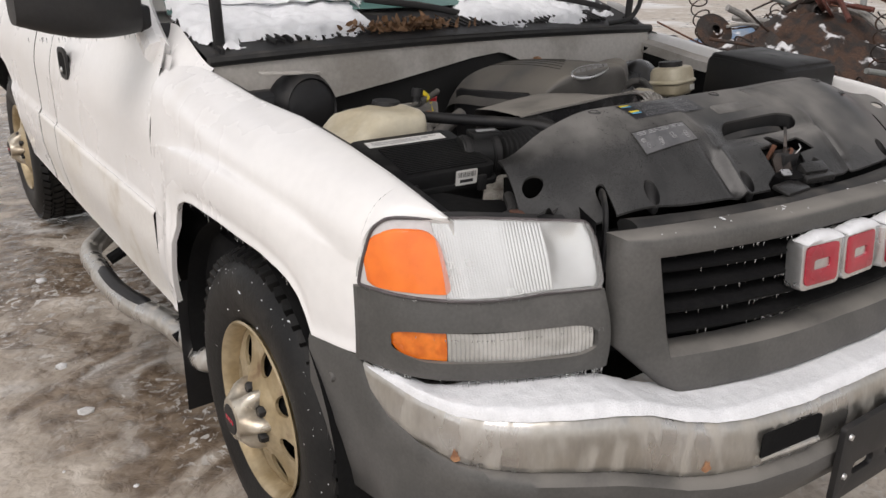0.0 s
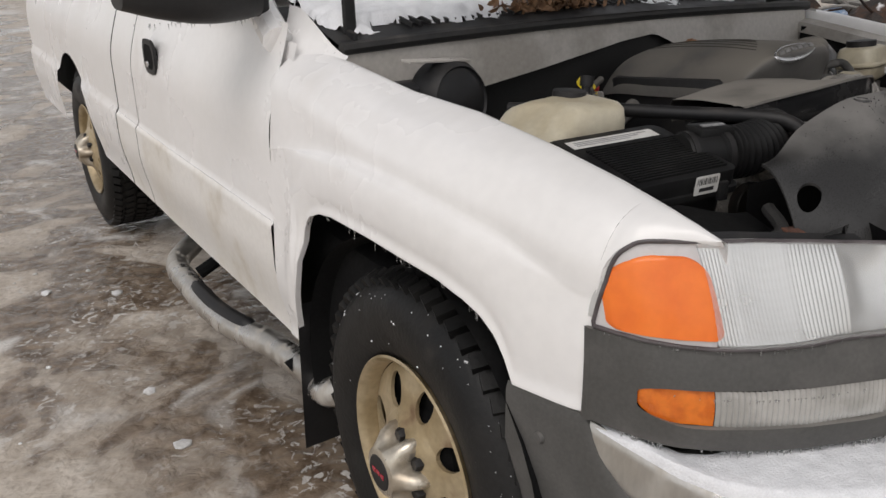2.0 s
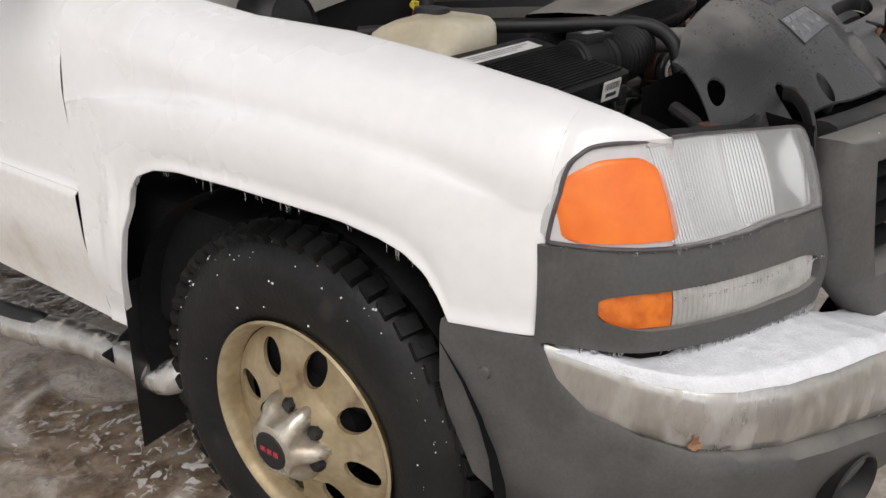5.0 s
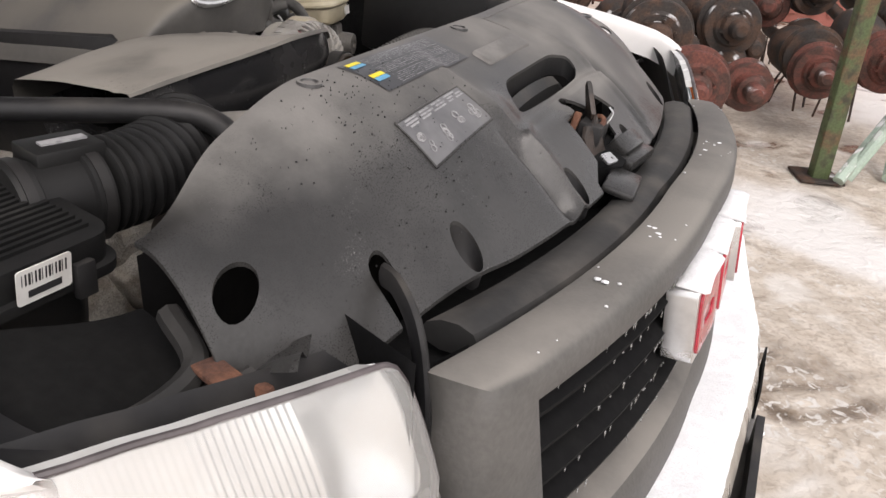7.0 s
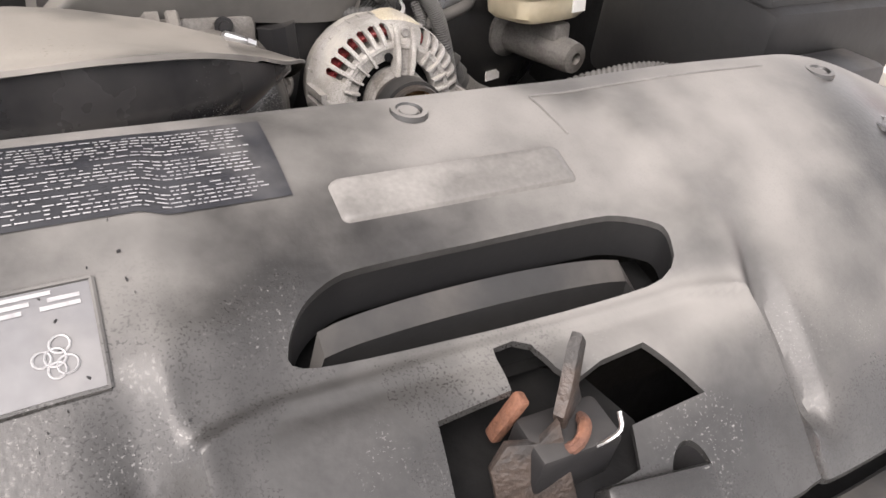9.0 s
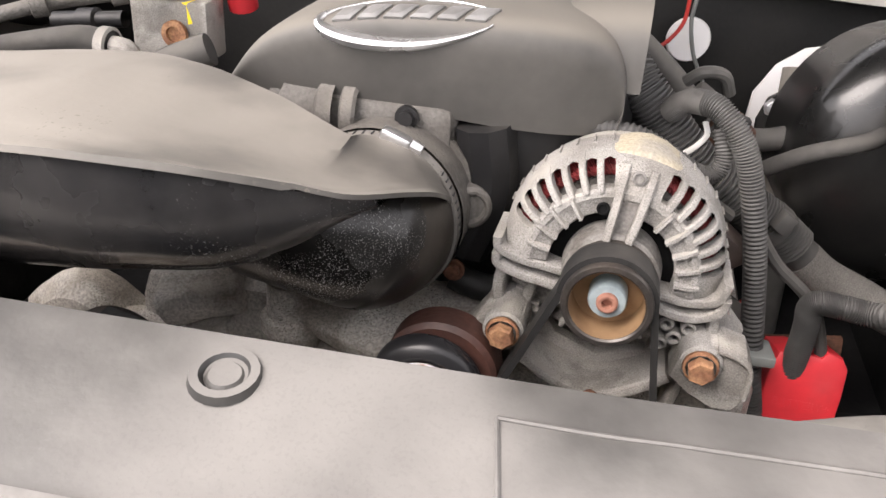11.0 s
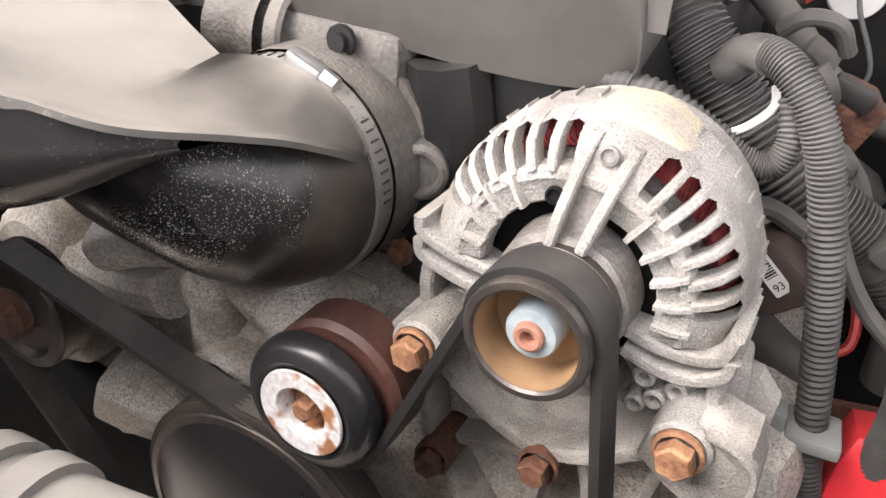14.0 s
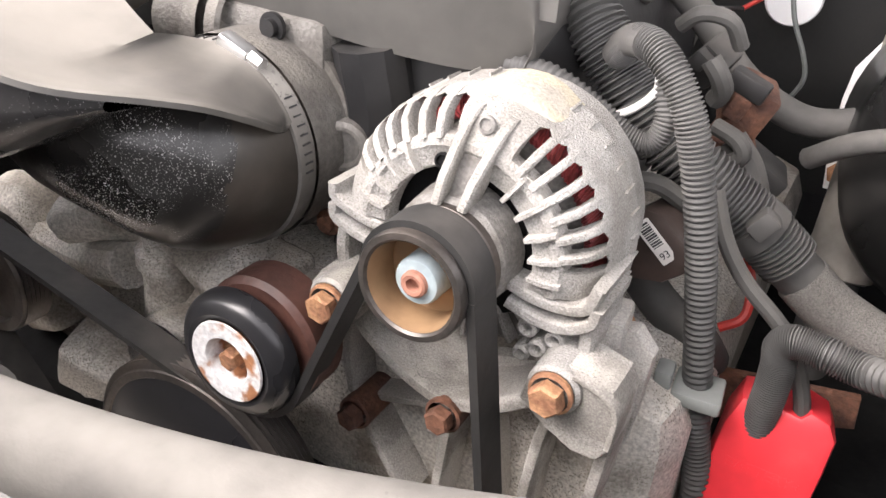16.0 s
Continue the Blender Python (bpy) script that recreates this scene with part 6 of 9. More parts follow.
# from there the shell fans round the elbow and ends in a tongue against the clamp
last = [np.array(q) for q in rows[-1]]
lip = smooth_path([tuple(last[2]), (0.012, 0.522, 1.109), (0.034, 0.556, 1.100), (0.0446, 0.578, 1.0930), (0.0478, 0.602, 1.0815), (0.0462, 0.624, 1.0700), (0.0390, 0.6395, 1.0640)], 33)
heel = smooth_path([tuple(last[20]), (-0.016, 0.628, 1.1040), (-0.008, 0.6420, 1.0984), (0.010, 0.6425, 1.0940), (0.0255, 0.6425, 1.0845), (0.0350, 0.6425, 1.0735), (0.0395, 0.6425, 1.0660)], 33)
for k in range(1, 33):
    t = k / 32
    row = []
    for j in range(19):
        q = j / 18
        a = lip[k] * (1 - q) + heel[k] * q
        b = last[2 + j] + (lip[k] - last[2]) * (1 - q) + (heel[k] - last[20]) * q
        p = b + (a - b) * ease(0.0, 0.5, t)
        p[2] += 0.0016 * math.exp(-((q - 0.03) / 0.03) ** 2) - 0.0010 * math.exp(-((q - 0.10) / 0.035) ** 2) + 0.0008 * noise.noise((t * 9, q * 3, 6)) * math.sin(math.pi * q)
        d = math.hypot(p[0] + 0.013, p[2] - 1.0385)
        if p[1] > 0.585 and d < 0.0604:
            p[0], p[2] = -0.013 + (p[0] + 0.013) * 0.0604 / d, 1.0385 + (p[2] - 1.0385) * 0.0604 / d
        row.append(tuple(p))
    under = [(row[0][0] - 0.001, row[0][1] + 0.003, row[0][2] - 0.0035), (row[0][0], row[0][1] - 0.001, row[0][2] - 0.0025)]
    rows.append(under + row + [(row[-1][0], row[-1][1] + 0.001, row[-1][2] - 0.001 * n) for n in (1, 2, 3)])
loft(bm, rows, closed=False)
bmesh.ops.solidify(bm, geom=list(bm.faces), thickness=0.003)
duct = part("intake_duct", bm, DUCT, truck, "dusty two-piece plastic intake duct", 50)
bm = bmesh.new()
rows = []
for k in range(49):
    x = -0.34 + 0.362 * k / 48
    f, r, s_, t_ = along(x, d_f), min(along(x, d_r), 0.64), along(x, d_s), along(x, d_t)
    b_ = min(along(x, d_b), s_ - 0.006)
    rear = min(s_, s_ + (t_ - s_) * 0.707) - 0.014
    row = [(x, f + 0.003, s_ - 0.004)]
    for j in range(1, 14):
        a = math.pi * j / 14
        c = math.cos(a)
        rim = s_ - 0.005 + (rear - s_) * (0.5 - 0.5 * c)
        row.append((x, (f + r) / 2 - (r - f) / 2 * math.copysign(abs(c) ** 0.7, c), rim - (rim - b_) * math.sin(a) ** 0.65 + 0.001 * noise.noise((x * 30, j, 4))))
    row.append((x, r - 0.004, rear))
    rows.append(row)
loft(bm, rows, closed=False)
part("duct_lower_half", bm, WETDUCT, duct, "wet black lower half of the duct", 50)
elbow_line = [(-0.118, 0.593, 1.060), (-0.100, 0.595, 1.056), (-0.075, 0.600, 1.053), (-0.045, 0.607, 1.051), (-0.022, 0.622, 1.044), (-0.013, 0.642, 1.0385), (-0.013, 0.690, 1.038)]


def elbow_half(rear):
    """The elbow's flecked mouth, or its plain rear throat, parted along an uneven tide mark."""
    bm = bmesh.new()
    tube(bm, elbow_line, lambda s: float(np.interp(s, [0, 0.12, 0.3, 0.5, 0.7, 1], [0.022, 0.031, 0.042, 0.0505, 0.0580, 0.0588])), 120, 170)

    def behind(f):
        c = f.calc_center_median()
        return c.y + 0.25 * c.x > 0.612 + 0.3 * (c.z - 1.05) + 0.008 * noise.noise(c * 60) + 0.004 * noise.noise(c * 220)
    bmesh.ops.delete(bm, geom=[f for f in bm.faces if behind(f) != rear], context="FACES")
    return bm


elbow = part("duct_elbow", elbow_half(False), ELBOW, duct, "black elbow speckled with grit", 60)
part("elbow_throat", elbow_half(True), THROAT, elbow, "plain brown-black throat of the elbow", 60)
bm = bmesh.new()
lathe(bm, [(0.0575, -0.007), (0.0605, -0.0065), (0.0610, 0.0), (0.0605, 0.0065), (0.0575, 0.007)], (-0.013, 0.648, 1.038), (0, 1, 0), 48)
clamp = part("hose_clamp", bm, BIGHOSE, truck, "dusty band clamp with a bright screw housing")
for k in range(18):
    bm = bmesh.new()
    a = radians(128 - 6 * k) if k < 9 else radians(40 - 5 * (k - 9))
    m = Matrix.Translation((-0.013 + 0.0611 * math.cos(a), 0.648, 1.038 + 0.0611 * math.sin(a))) @ Matrix.Rotation(-a, 4, "Y")
    bmesh.ops.create_cube(bm, size=1, matrix=m @ Matrix.Diagonal((0.0006, 0.006, 0.0010, 1)))
    part("band_slot", bm, INK, clamp)
bm = bmesh.new()
box(bm, (0.002, 0.645, 1.0985), (0.022, 0.011, 0.009), (0, 20, 0), 0.003)
lathe(bm, [(0.0, 0.008), (0.0042, 0.008), (0.0048, 0.0)], (0.012, 0.645, 1.095), (0.9, 0, -0.36), 6)
part("clamp_screw", bm, SILVER, clamp, "bright zinc clamp screw")
# throttle body
bm = bmesh.new()
box(bm, (-0.022, 0.706, 1.050), (0.108, 0.050, 0.122), (0, 0, 0), 0.010)
lathe(bm, [(0.020, 0.0), (0.026, 0.004), (0.026, 0.03), (0.031, 0.034), (0.031, 0.045)], (-0.098, 0.700, 1.088), (1, 0, 0.05), 24)
lathe(bm, [(0.0285, 0.0), (0.031, 0.002), (0.031, 0.010), (0.0285, 0.012)], (-0.048, 0.700, 1.091), (1, 0, 0.05), 24)
box(bm, (-0.075, 0.712, 1.082), (0.075, 0.04, 0.060), (0, 0, 0), 0.010)
lathe(bm, [(0.062, 0.0), (0.062, 0.03), (0.066, 0.03), (0.066, 0.045)], (-0.013, 0.655, 1.038), (0, 1, 0), 36)
lathe(bm, [(0.016, -0.02), (0.016, 0.008), (0.0135, 0.010), (0.0115, 0.010), (0.010, 0.006), (0.0, 0.006)], (0.046, 0.684, 1.043), (0.35, -1, 0), 24)
throttle = part("throttle_body", bm, THROTTLE, truck, "corroded cast aluminium throttle body")
for bx_, bz_ in ((0.000, 1.103), (0.040, 0.992)):
    bm = bmesh.new()
    lathe(bm, [(0.0085, 0.0), (0.0085, 0.003), (0.0052, 0.003), (0.0052, 0.007), (0.0, 0.007)], (bx_, 0.678, bz_), (0, -1, 0), 12)
    part("throttle_bolt", bm, RUST if bz_ < 1 else BLACK, throttle)
# ---- engine cover ----
ARCH = [(0, x, z) for x, z in ((-0.157, 1.086), (-0.151, 1.099), (-0.142, 1.113), (-0.116, 1.142), (-0.082, 1.162), (-0.03, 1.174), (0.03, 1.178), (0.088, 1.177), (0.122, 1.169), (0.139, 1.150), (0.143, 1.122), (0.139, 1.100))]
arch_pts = smooth_path(ARCH, 89)
cover_low = table([-0.157, -0.126, -0.064, -0.02, 0.03, 0.10, 0.139], [1.084, 1.092, 1.101, 1.103, 1.102, 1.096, 1.094])


def engine_cover_point(p, q):
    """The moulded cover: p runs across it, q from the front lip up and over to the back."""
    i = min(int(p * 88), 87)
    _, x, top = arch_pts[i] + (arch_pts[i + 1] - arch_pts[i]) * (p * 88 - i)
    low = min(cover_low(x), top - 0.002)
    h = top - low
    e = abs((x + 0.007) / 0.150)
    back = 0.040 * e ** 3
    prof = [(0, 0.688 + back, low), (0, 0.678 + back, low + 0.42 * h), (0, 0.672 + back, low + 0.76 * h), (0, 0.678 + back, low + 0.94 * h), (0, 0.700 + back, top), (0, 0.745 + 0.6 * back, top + 0.006 * (1 - e)), (0, 0.82, top + 0.012 * (1 - e)), (0, 0.93, top + 0.013 * (1 - e)), (0, 1.04, top + 0.004 * (1 - e)), (0, 1.09, top - 0.016), (0, 1.11, top - 0.07)]
    n = len(prof) - 1
    k = min(int(q * n), n - 1)
    a, b, c, d = (np.array(prof[max(min(k + o, n), 0)], float) for o in (-1, 0, 1, 2))
    t = q * n - k
    v = 0.5 * (2 * b + (c - a) * t + (2 * a - 5 * b + 4 * c - d) * t * t + (3 * b - a - 3 * c + d) * t ** 3)
    return Vector((x, v[1], v[2]))


bm = bmesh.new()
sheet(bm, engine_cover_point, 66, 60, 0.0035)
ecover = part("engine_cover", bm, ENGCOV, truck, "dusty grey plastic engine cover with plain silver emblem", 40)
# open-ended tunnel for the wiring at one front corner
bm = bmesh.new()
rows = []
for k in range(13):
    t = k / 12
    x = 0.078 + 0.074 * t
    rise = 0.010 * (1 - t) ** 2
    rows.append([(x, y + 0.004 * t, z - rise) for _, y, z in smooth_path([(0, 0.712, 1.127), (0, 0.712, 1.152), (0, 0.718, 1.172), (0, 0.735, 1.182), (0, 0.762, 1.183), (0, 0.782, 1.172), (0, 0.788, 1.135)], 25)])
loft(bm, rows, closed=False)
bmesh.ops.solidify(bm, geom=list(bm.faces), thickness=0.003)
part("wiring_channel", bm, ENGCOV, ecover)


def across(x):
    """Where a breadth on the top of the cover falls in its parameter."""
    return float(np.interp(x, [q[1] for q in arch_pts[10:75]], [k / 88 for k in range(10, 75)]))


# groove shade drawn as thin darker cords laid on the cover
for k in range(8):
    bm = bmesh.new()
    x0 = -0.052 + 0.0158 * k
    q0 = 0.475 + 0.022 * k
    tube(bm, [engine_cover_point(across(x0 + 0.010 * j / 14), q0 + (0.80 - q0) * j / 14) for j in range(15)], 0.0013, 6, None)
    part("cover_groove", bm, GROOVE_SHADE, ecover, "thin dark line painting a groove's shade on the engine cover")
bm = bmesh.new()
loop = []
for a in np.linspace(0.10 * math.pi, 1.90 * math.pi, 73):
    loop.append(engine_cover_point(across(-0.003 + 0.060 * math.cos(a)), 0.285 + 0.115 * math.sin(a) + 0.02 * math.cos(a)) + Vector((0, -0.0006, 0.0006)))
tube(bm, loop, lambda s: 0.0006 + 0.0048 * math.sin(math.pi * min(max((s - 0.36) / 0.62, 0), 1)) ** 1.3 + 0.0012 * math.sin(math.pi * min(s / 0.42, 1)), 10, None)
part("emblem_rim", bm, SILVER, ecover, "bright silver swoosh round the emblem")
for k in range(6):
    bm = bmesh.new()
    x0 = -0.043 + 0.0178 * k
    rows = []
    for f, h in ((1.0, -0.001), (1.0, 0.0022), (0.66, 0.0032)):
        rows.append([engine_cover_point(across(x0 + 0.0068 * f * a + 0.0035 * b), 0.300 + 0.004 * k + 0.042 * f * b) + Vector((0, -0.6 * h, 0.8 * h)) for a, b in ((-1, -1), (0.9, -1), (1, -0.6), (1, 1), (-0.9, 1), (-1, 0.6))])
    loft(bm, rows)
    part("emblem_bar", bm, LOGO, ecover, "raised plain grey emblem block")
bm = bmesh.new()
box(bm, (0.0, 0.90, 1.02), (0.30, 0.36, 0.22), (0, 0, 0), 0.03)
box(bm, (0.06, 0.735, 1.05), (0.12, 0.05, 0.12), (0, 0, 8), 0.02)
tube(bm, [(0.05, 0.70, 1.10), (0.055, 0.705, 1.05), (0.04, 0.70, 1.0)], 0.022, 10, 10)
part("intake_manifold", bm, BLACK, truck, "black plastic intake manifold")

# ---- engine block front ----
bm = bmesh.new()
box(bm, (0.02, 0.90, 0.78), (0.50, 0.46, 0.34), (0, 0, 0), 0.03)
block = part("engine_block", bm, BLOCK, truck, "grimy cast engine block")
for at, size, turn, bev in (((-0.13, 0.735, 0.86), (0.20, 0.12, 0.13), (0, 12, 10), 0.03), ((-0.28, 0.72, 0.78), (0.20, 0.10, 0.16), (0, -14, -6), 0.03), ((0.02, 0.70, 0.93), (0.13, 0.06, 0.05), (10, 0, -8), 0.012), ((-0.02, 0.72, 0.88), (0.14, 0.08, 0.09), (0, 0, 0), 0.02), ((0.10, 0.72, 0.80), (0.22, 0.10, 0.20), (0, 0, 0), 0.03),
                            ((-0.155, 0.655, 0.800), (0.075, 0.05, 0.09), (20, 25, 15), 0.010), ((-0.235, 0.665, 0.845), (0.06, 0.05, 0.06), (10, -20, -10), 0.010), ((-0.105, 0.665, 0.775), (0.06, 0.04, 0.05), (0, 15, 0), 0.008), ((-0.03, 0.668, 0.945), (0.10, 0.06, 0.022), (24, 6, -12), 0.006), ((-0.165, 0.675, 0.935), (0.07, 0.05, 0.03), (15, -12, 20), 0.010)):
    bm = bmesh.new()
    box(bm, at, size, turn, bev, 3)
    bmesh.ops.subdivide_edges(bm, edges=[e for e in bm.edges if e.calc_length() > 0.02], cuts=3, use_grid_fill=True)
    for v in bm.verts:
        v.co += Vector((noise.noise(v.co * 40), noise.noise(v.co * 40 + Vector((7, 0, 0))), noise.noise(v.co * 40 + Vector((0, 9, 0))))) * 0.004
    part("engine_casting", bm, BLOCK, block, angle=50)
bm = bmesh.new()
lathe(bm, [(0.045, 0.0), (0.045, 0.06), (0.034, 0.07), (0.034, 0.10)], (-0.055, 0.72, 0.875), (0, -1, 0), 20)
part("pump_snout", bm, BLOCK, block)
bm = bmesh.new()
tube(bm, [(-0.30, 0.69, 0.885), (-0.235, 0.68, 0.885), (-0.175, 0.67, 0.892), (-0.13, 0.665, 0.905)], 0.018, 10, 14)
part("water_pipe", bm, BLOCK, block)
bm = bmesh.new()
tube(bm, [(-0.33, 0.70, 0.87), (-0.285, 0.69, 0.90), (-0.25, 0.69, 0.88), (-0.22, 0.70, 0.84)], 0.026, 10, 14)
part("water_pipe", bm, BLOCK, block)
bm = bmesh.new()
lathe(bm, [(0.022, -0.09), (0.022, -0.012), (0.026, -0.010), (0.026, 0.0), (0.021, 0.002), (0.021, 0.03)], (-0.080, 0.662, 0.938), (0, 0.05, 1), 24)
part("water_neck", bm, BLOCK, block, "cast water outlet neck")
bm = bmesh.new()
tube(bm, [(-0.05, 0.70, 0.935), (-0.02, 0.695, 0.936), (0.02, 0.70, 0.933), (0.05, 0.715, 0.928)], 0.007, 8, 14)
part("rusty_pipe", bm, RUST, block, "thin rusty pipe")
for at in ((-0.077, 0.655, 0.862), (-0.115, 0.66, 0.825), (-0.04, 0.675, 0.925), (0.005, 0.665, 0.905)):
    bm = bmesh.new()
    lathe(bm, [(0.011, 0.0), (0.011, 0.003), (0.0075, 0.003), (0.0075, 0.011), (0.0, 0.011)], at, (0, -1, 0.1), 6)
    part("pump_bolt", bm, RUST, block)
bm = bmesh.new()
tube(bm, [(0.035, 0.70, 0.975), (0.06, 0.70, 0.968), (0.10, 0.71, 0.965), (0.14, 0.73, 0.97)], 0.011, 12, 12)
part("bypass_hose", bm, RUBBER, truck, "short black bypass hose")


# ---- belt drive ----
def belt_run(a, b, depth=0.021, thick=0.0045, y=0.602):
    """A flat belt strand between two points of the drive plane."""
    bm = bmesh.new()
    d = Vector((b[0] - a[0], 0, b[1] - a[1]))
    m = basis(((a[0] + b[0]) / 2, y, (a[1] + b[1]) / 2), d, (0, 1, 0))
    bmesh.ops.create_cube(bm, size=1, matrix=m @ Matrix.Diagonal((d.length, depth, thick, 1)))
    return bm


def disc_pulley(name, at, r, label, face, rim_m=PULLEY, depth=0.026):
    """A grooved belt pulley facing forward, with a face plate."""
    bm = bmesh.new()
    prof = [(r * 0.80, 0.0), (r * 0.97, 0.001), (r, 0.003)]
    for j in range(6):
        prof += [(r, 0.004 + 0.0034 * j), (r - 0.0022, 0.0057 + 0.0034 * j)]
    prof += [(r, depth - 0.002), (r * 0.9, depth)]
    lathe(bm, [(a, -b) for a, b in prof], at, (0, -1, 0), 56)
    p = part(name, bm, rim_m, truck, label)
    bm = bmesh.new()
    lathe(bm, [(0.0, 0.002), (r * 0.30, 0.002), (r * 0.34, -0.004), (r * 0.78, -0.006), (r * 0.81, 0.0)], at, (0, -1, 0), 48)
    part("pulley_face", bm, face, p)
    return p


fan = disc_pulley("water_pump_pulley", (-0.003, 0.592, 0.822), 0.089, "large dark water pump pulley with worn rim", IDLER, PULLEY)
bm = bmesh.new()
lathe(bm, [(0.0, 0.0075), (0.03, 0.0070), (0.055, 0.0052), (0.070, 0.0028), (0.0782, 0.0004)], (-0.003, 0.592, 0.822), (0, -1, 0), 56)
part("pulley_dome", bm, IDLER, fan, "dark domed pulley face")
bm = bmesh.new()
lathe(bm, [(0.0775, 0.0005), (0.0785, 0.0016), (0.0830, 0.0012), (0.0840, 0.0002)], (-0.003, 0.592, 0.822), (0, -1, 0), 56)
part("pulley_edge", bm, PULLEY, fan, "worn steel edge of the pulley")
ps = disc_pulley("steering_pump_pulley", (-0.205, 0.596, 0.900), 0.044, "rusty steering pump pulley", PULLEY)
bm = bmesh.new()
lathe(bm, [(0.018, 0.0), (0.018, 0.006), (0.012, 0.012), (0.0, 0.012)], (-0.205, 0.596, 0.900), (0, -1, 0), 16)
part("pulley_hub", bm, RUST, ps)
bm = belt_run((-0.208, 0.946), (0.012, 0.901))
belt = part("drive_belt", bm, RUBBER, truck, "worn black ribbed drive belt")
for a, b in (((0.1227, 1.0332), (0.079, 0.927)), ((0.1795, 1.0332), (0.214, 0.80)), ((-0.249, 0.89), (-0.12, 0.74))):
    part("belt_strand", belt_run(a, b), RUBBER, belt)
bm = bmesh.new()
rows = []
for k in range(25):
    a = math.pi * k / 24
    rows.append([(0.1512 + rr * math.cos(a), yy, 1.0332 + rr * math.sin(a)) for rr, yy in ((0.0262, 0.592), (0.0305, 0.592), (0.0305, 0.612), (0.0262, 0.612))])
loft(bm, rows)
part("belt_strand", bm, RUBBER, belt)
bm = bmesh.new()
rows = []
for k in range(21):
    a = radians(200 + 130 * k / 20)
    rows.append([(0.044 + rr * math.cos(a), yy, 0.948 + rr * math.sin(a)) for rr, yy in ((0.0385, 0.592), (0.043, 0.592), (0.043, 0.612), (0.0385, 0.612))])
loft(bm, rows)
part("belt_strand", bm, RUBBER, belt)
# tensioner idler
c0 = (0.044, 0.582, 0.948)
bm = bmesh.new()
lathe(bm, [(0.0245, -0.004), (0.0252, 0.0), (0.0285, 0.0012), (0.034, -0.001), (0.0370, -0.004), (0.0385, -0.008), (0.0385, -0.013), (0.030, -0.015)], c0, (0, -1, 0), 56)
idler = part("idler_pulley", bm, IDLER, truck, "glossy black idler pulley with flaking white hub")
bm = bmesh.new()
lathe(bm, [(0.0250, 0.0012), (0.0245, 0.0025), (0.0150, 0.0022), (0.0140, 0.0010), (0.0130, -0.010), (0.0, -0.011)], c0, (0, -1, 0), 40)
part("idler_hub", bm, HUBWHITE, idler, "white hub ring stained with rust")
bm = bmesh.new()
lathe(bm, [(0.0095, -0.010), (0.0095, -0.007), (0.0065, -0.007), (0.0065, 0.001), (0.0050, 0.0022), (0.0, 0.0022)], c0, (0, -1, 0), 6)
part("idler_bolt", bm, BOLT, idler)
bm = bmesh.new()
lathe(bm, [(0.012, 0.0), (0.036, 0.0), (0.0395, -0.003), (0.0395, -0.024), (0.03, -0.026)], (0.050, 0.600, 0.952), (0, -1, 0), 48)
part("tensioner_body", bm, OXIDE, truck, "brown rusted tensioner body behind the idler")

# ---- alternator ----
AX, AZ = 0.1500, 1.0345


def polar(r, a, y):
    return Vector((AX + r * math.cos(a), y, AZ + r * math.sin(a)))


def strip(bm, pts, y0, y1, th, n=16):
    """A cast rib standing in the drive plane: a rounded bar swept along x, z points, from depth y0 to y1."""
    path = smooth_path([(x, 0, z) for x, z in pts], n)
    rings = []
    for k in range(n):
        d = path[min(k + 1, n - 1)] - path[max(k - 1, 0)]
        d = d / np.linalg.norm(d)
        side = np.array([-d[2], 0, d[0]]) * th / 2
        rings.append([path[k] + side * a + np.array([0, y, 0]) for a, y in ((-1, y1), (-1, y0 + 0.3 * th), (-0.7, y0 + 0.08 * th), (0, y0), (0.7, y0 + 0.08 * th), (1, y0 + 0.3 * th), (1, y1))])
    loft(bm, rings)


def worn(bm, amount, scale=60):
    """Uneven cast and corroded surface."""
    for v in bm.verts:
        v.co += Vector((noise.noise(v.co * scale), noise.noise(v.co * scale + Vector((7, 0, 0))), noise.noise(v.co * scale + Vector((0, 9, 0))))) * amount
    return bm


bm = bmesh.new()
lathe(bm, [(0.0400, 0.6420), (0.0400, 0.6330), (0.0412, 0.6312), (0.0490, 0.6305), (0.0512, 0.6290), (0.0545, 0.6295), (0.0562, 0.6315), (0.0625, 0.6345), (0.0680, 0.6400), (0.0712, 0.6475), (0.0728, 0.6580), (0.0736, 0.6700), (0.0738, 0.6840), (0.0712, 0.6840), (0.0712, 0.6620), (0.0690, 0.6520), (0.0640, 0.6445), (0.0560, 0.6400), (0.0500, 0.6390), (0.0400, 0.6420)], (AX, 0, AZ), (0, 1, 0), 120)
for d in (155.3, 146.2, 136.8, 127.2, 117.6, 108.0, 98.6, 63.0, 54.2, 45.0, 35.6, 26.2, 16.6, 7.4):
    knife = bmesh.new()
    loop = []
    for r, a0 in ((0.0563, -2.6), (0.0580, -3.2), (0.0640, -3.2), (0.0705, -2.9), (0.0714, 0.0), (0.0705, 2.9), (0.0640, 3.2), (0.0580, 3.2), (0.0563, 2.6)):
        loop.append((r * math.cos(radians(d + a0)), r * math.sin(radians(d + a0))))
    prism(knife, loop, basis((AX, 0.668, AZ), (1, 0, 0), (0, 0, 1)), 0.06)
    bm = cut(bm, knife)
knife = bmesh.new()
prism(knife, [(-0.10, 0.002), (-0.03, 0.000), (0.03, -0.010), (0.10, -0.008), (0.10, -0.12), (-0.10, -0.12)], basis((AX, 0.672, AZ), (1, 0, 0), (0, 0, 1)), 0.08)
bm = cut(bm, knife)
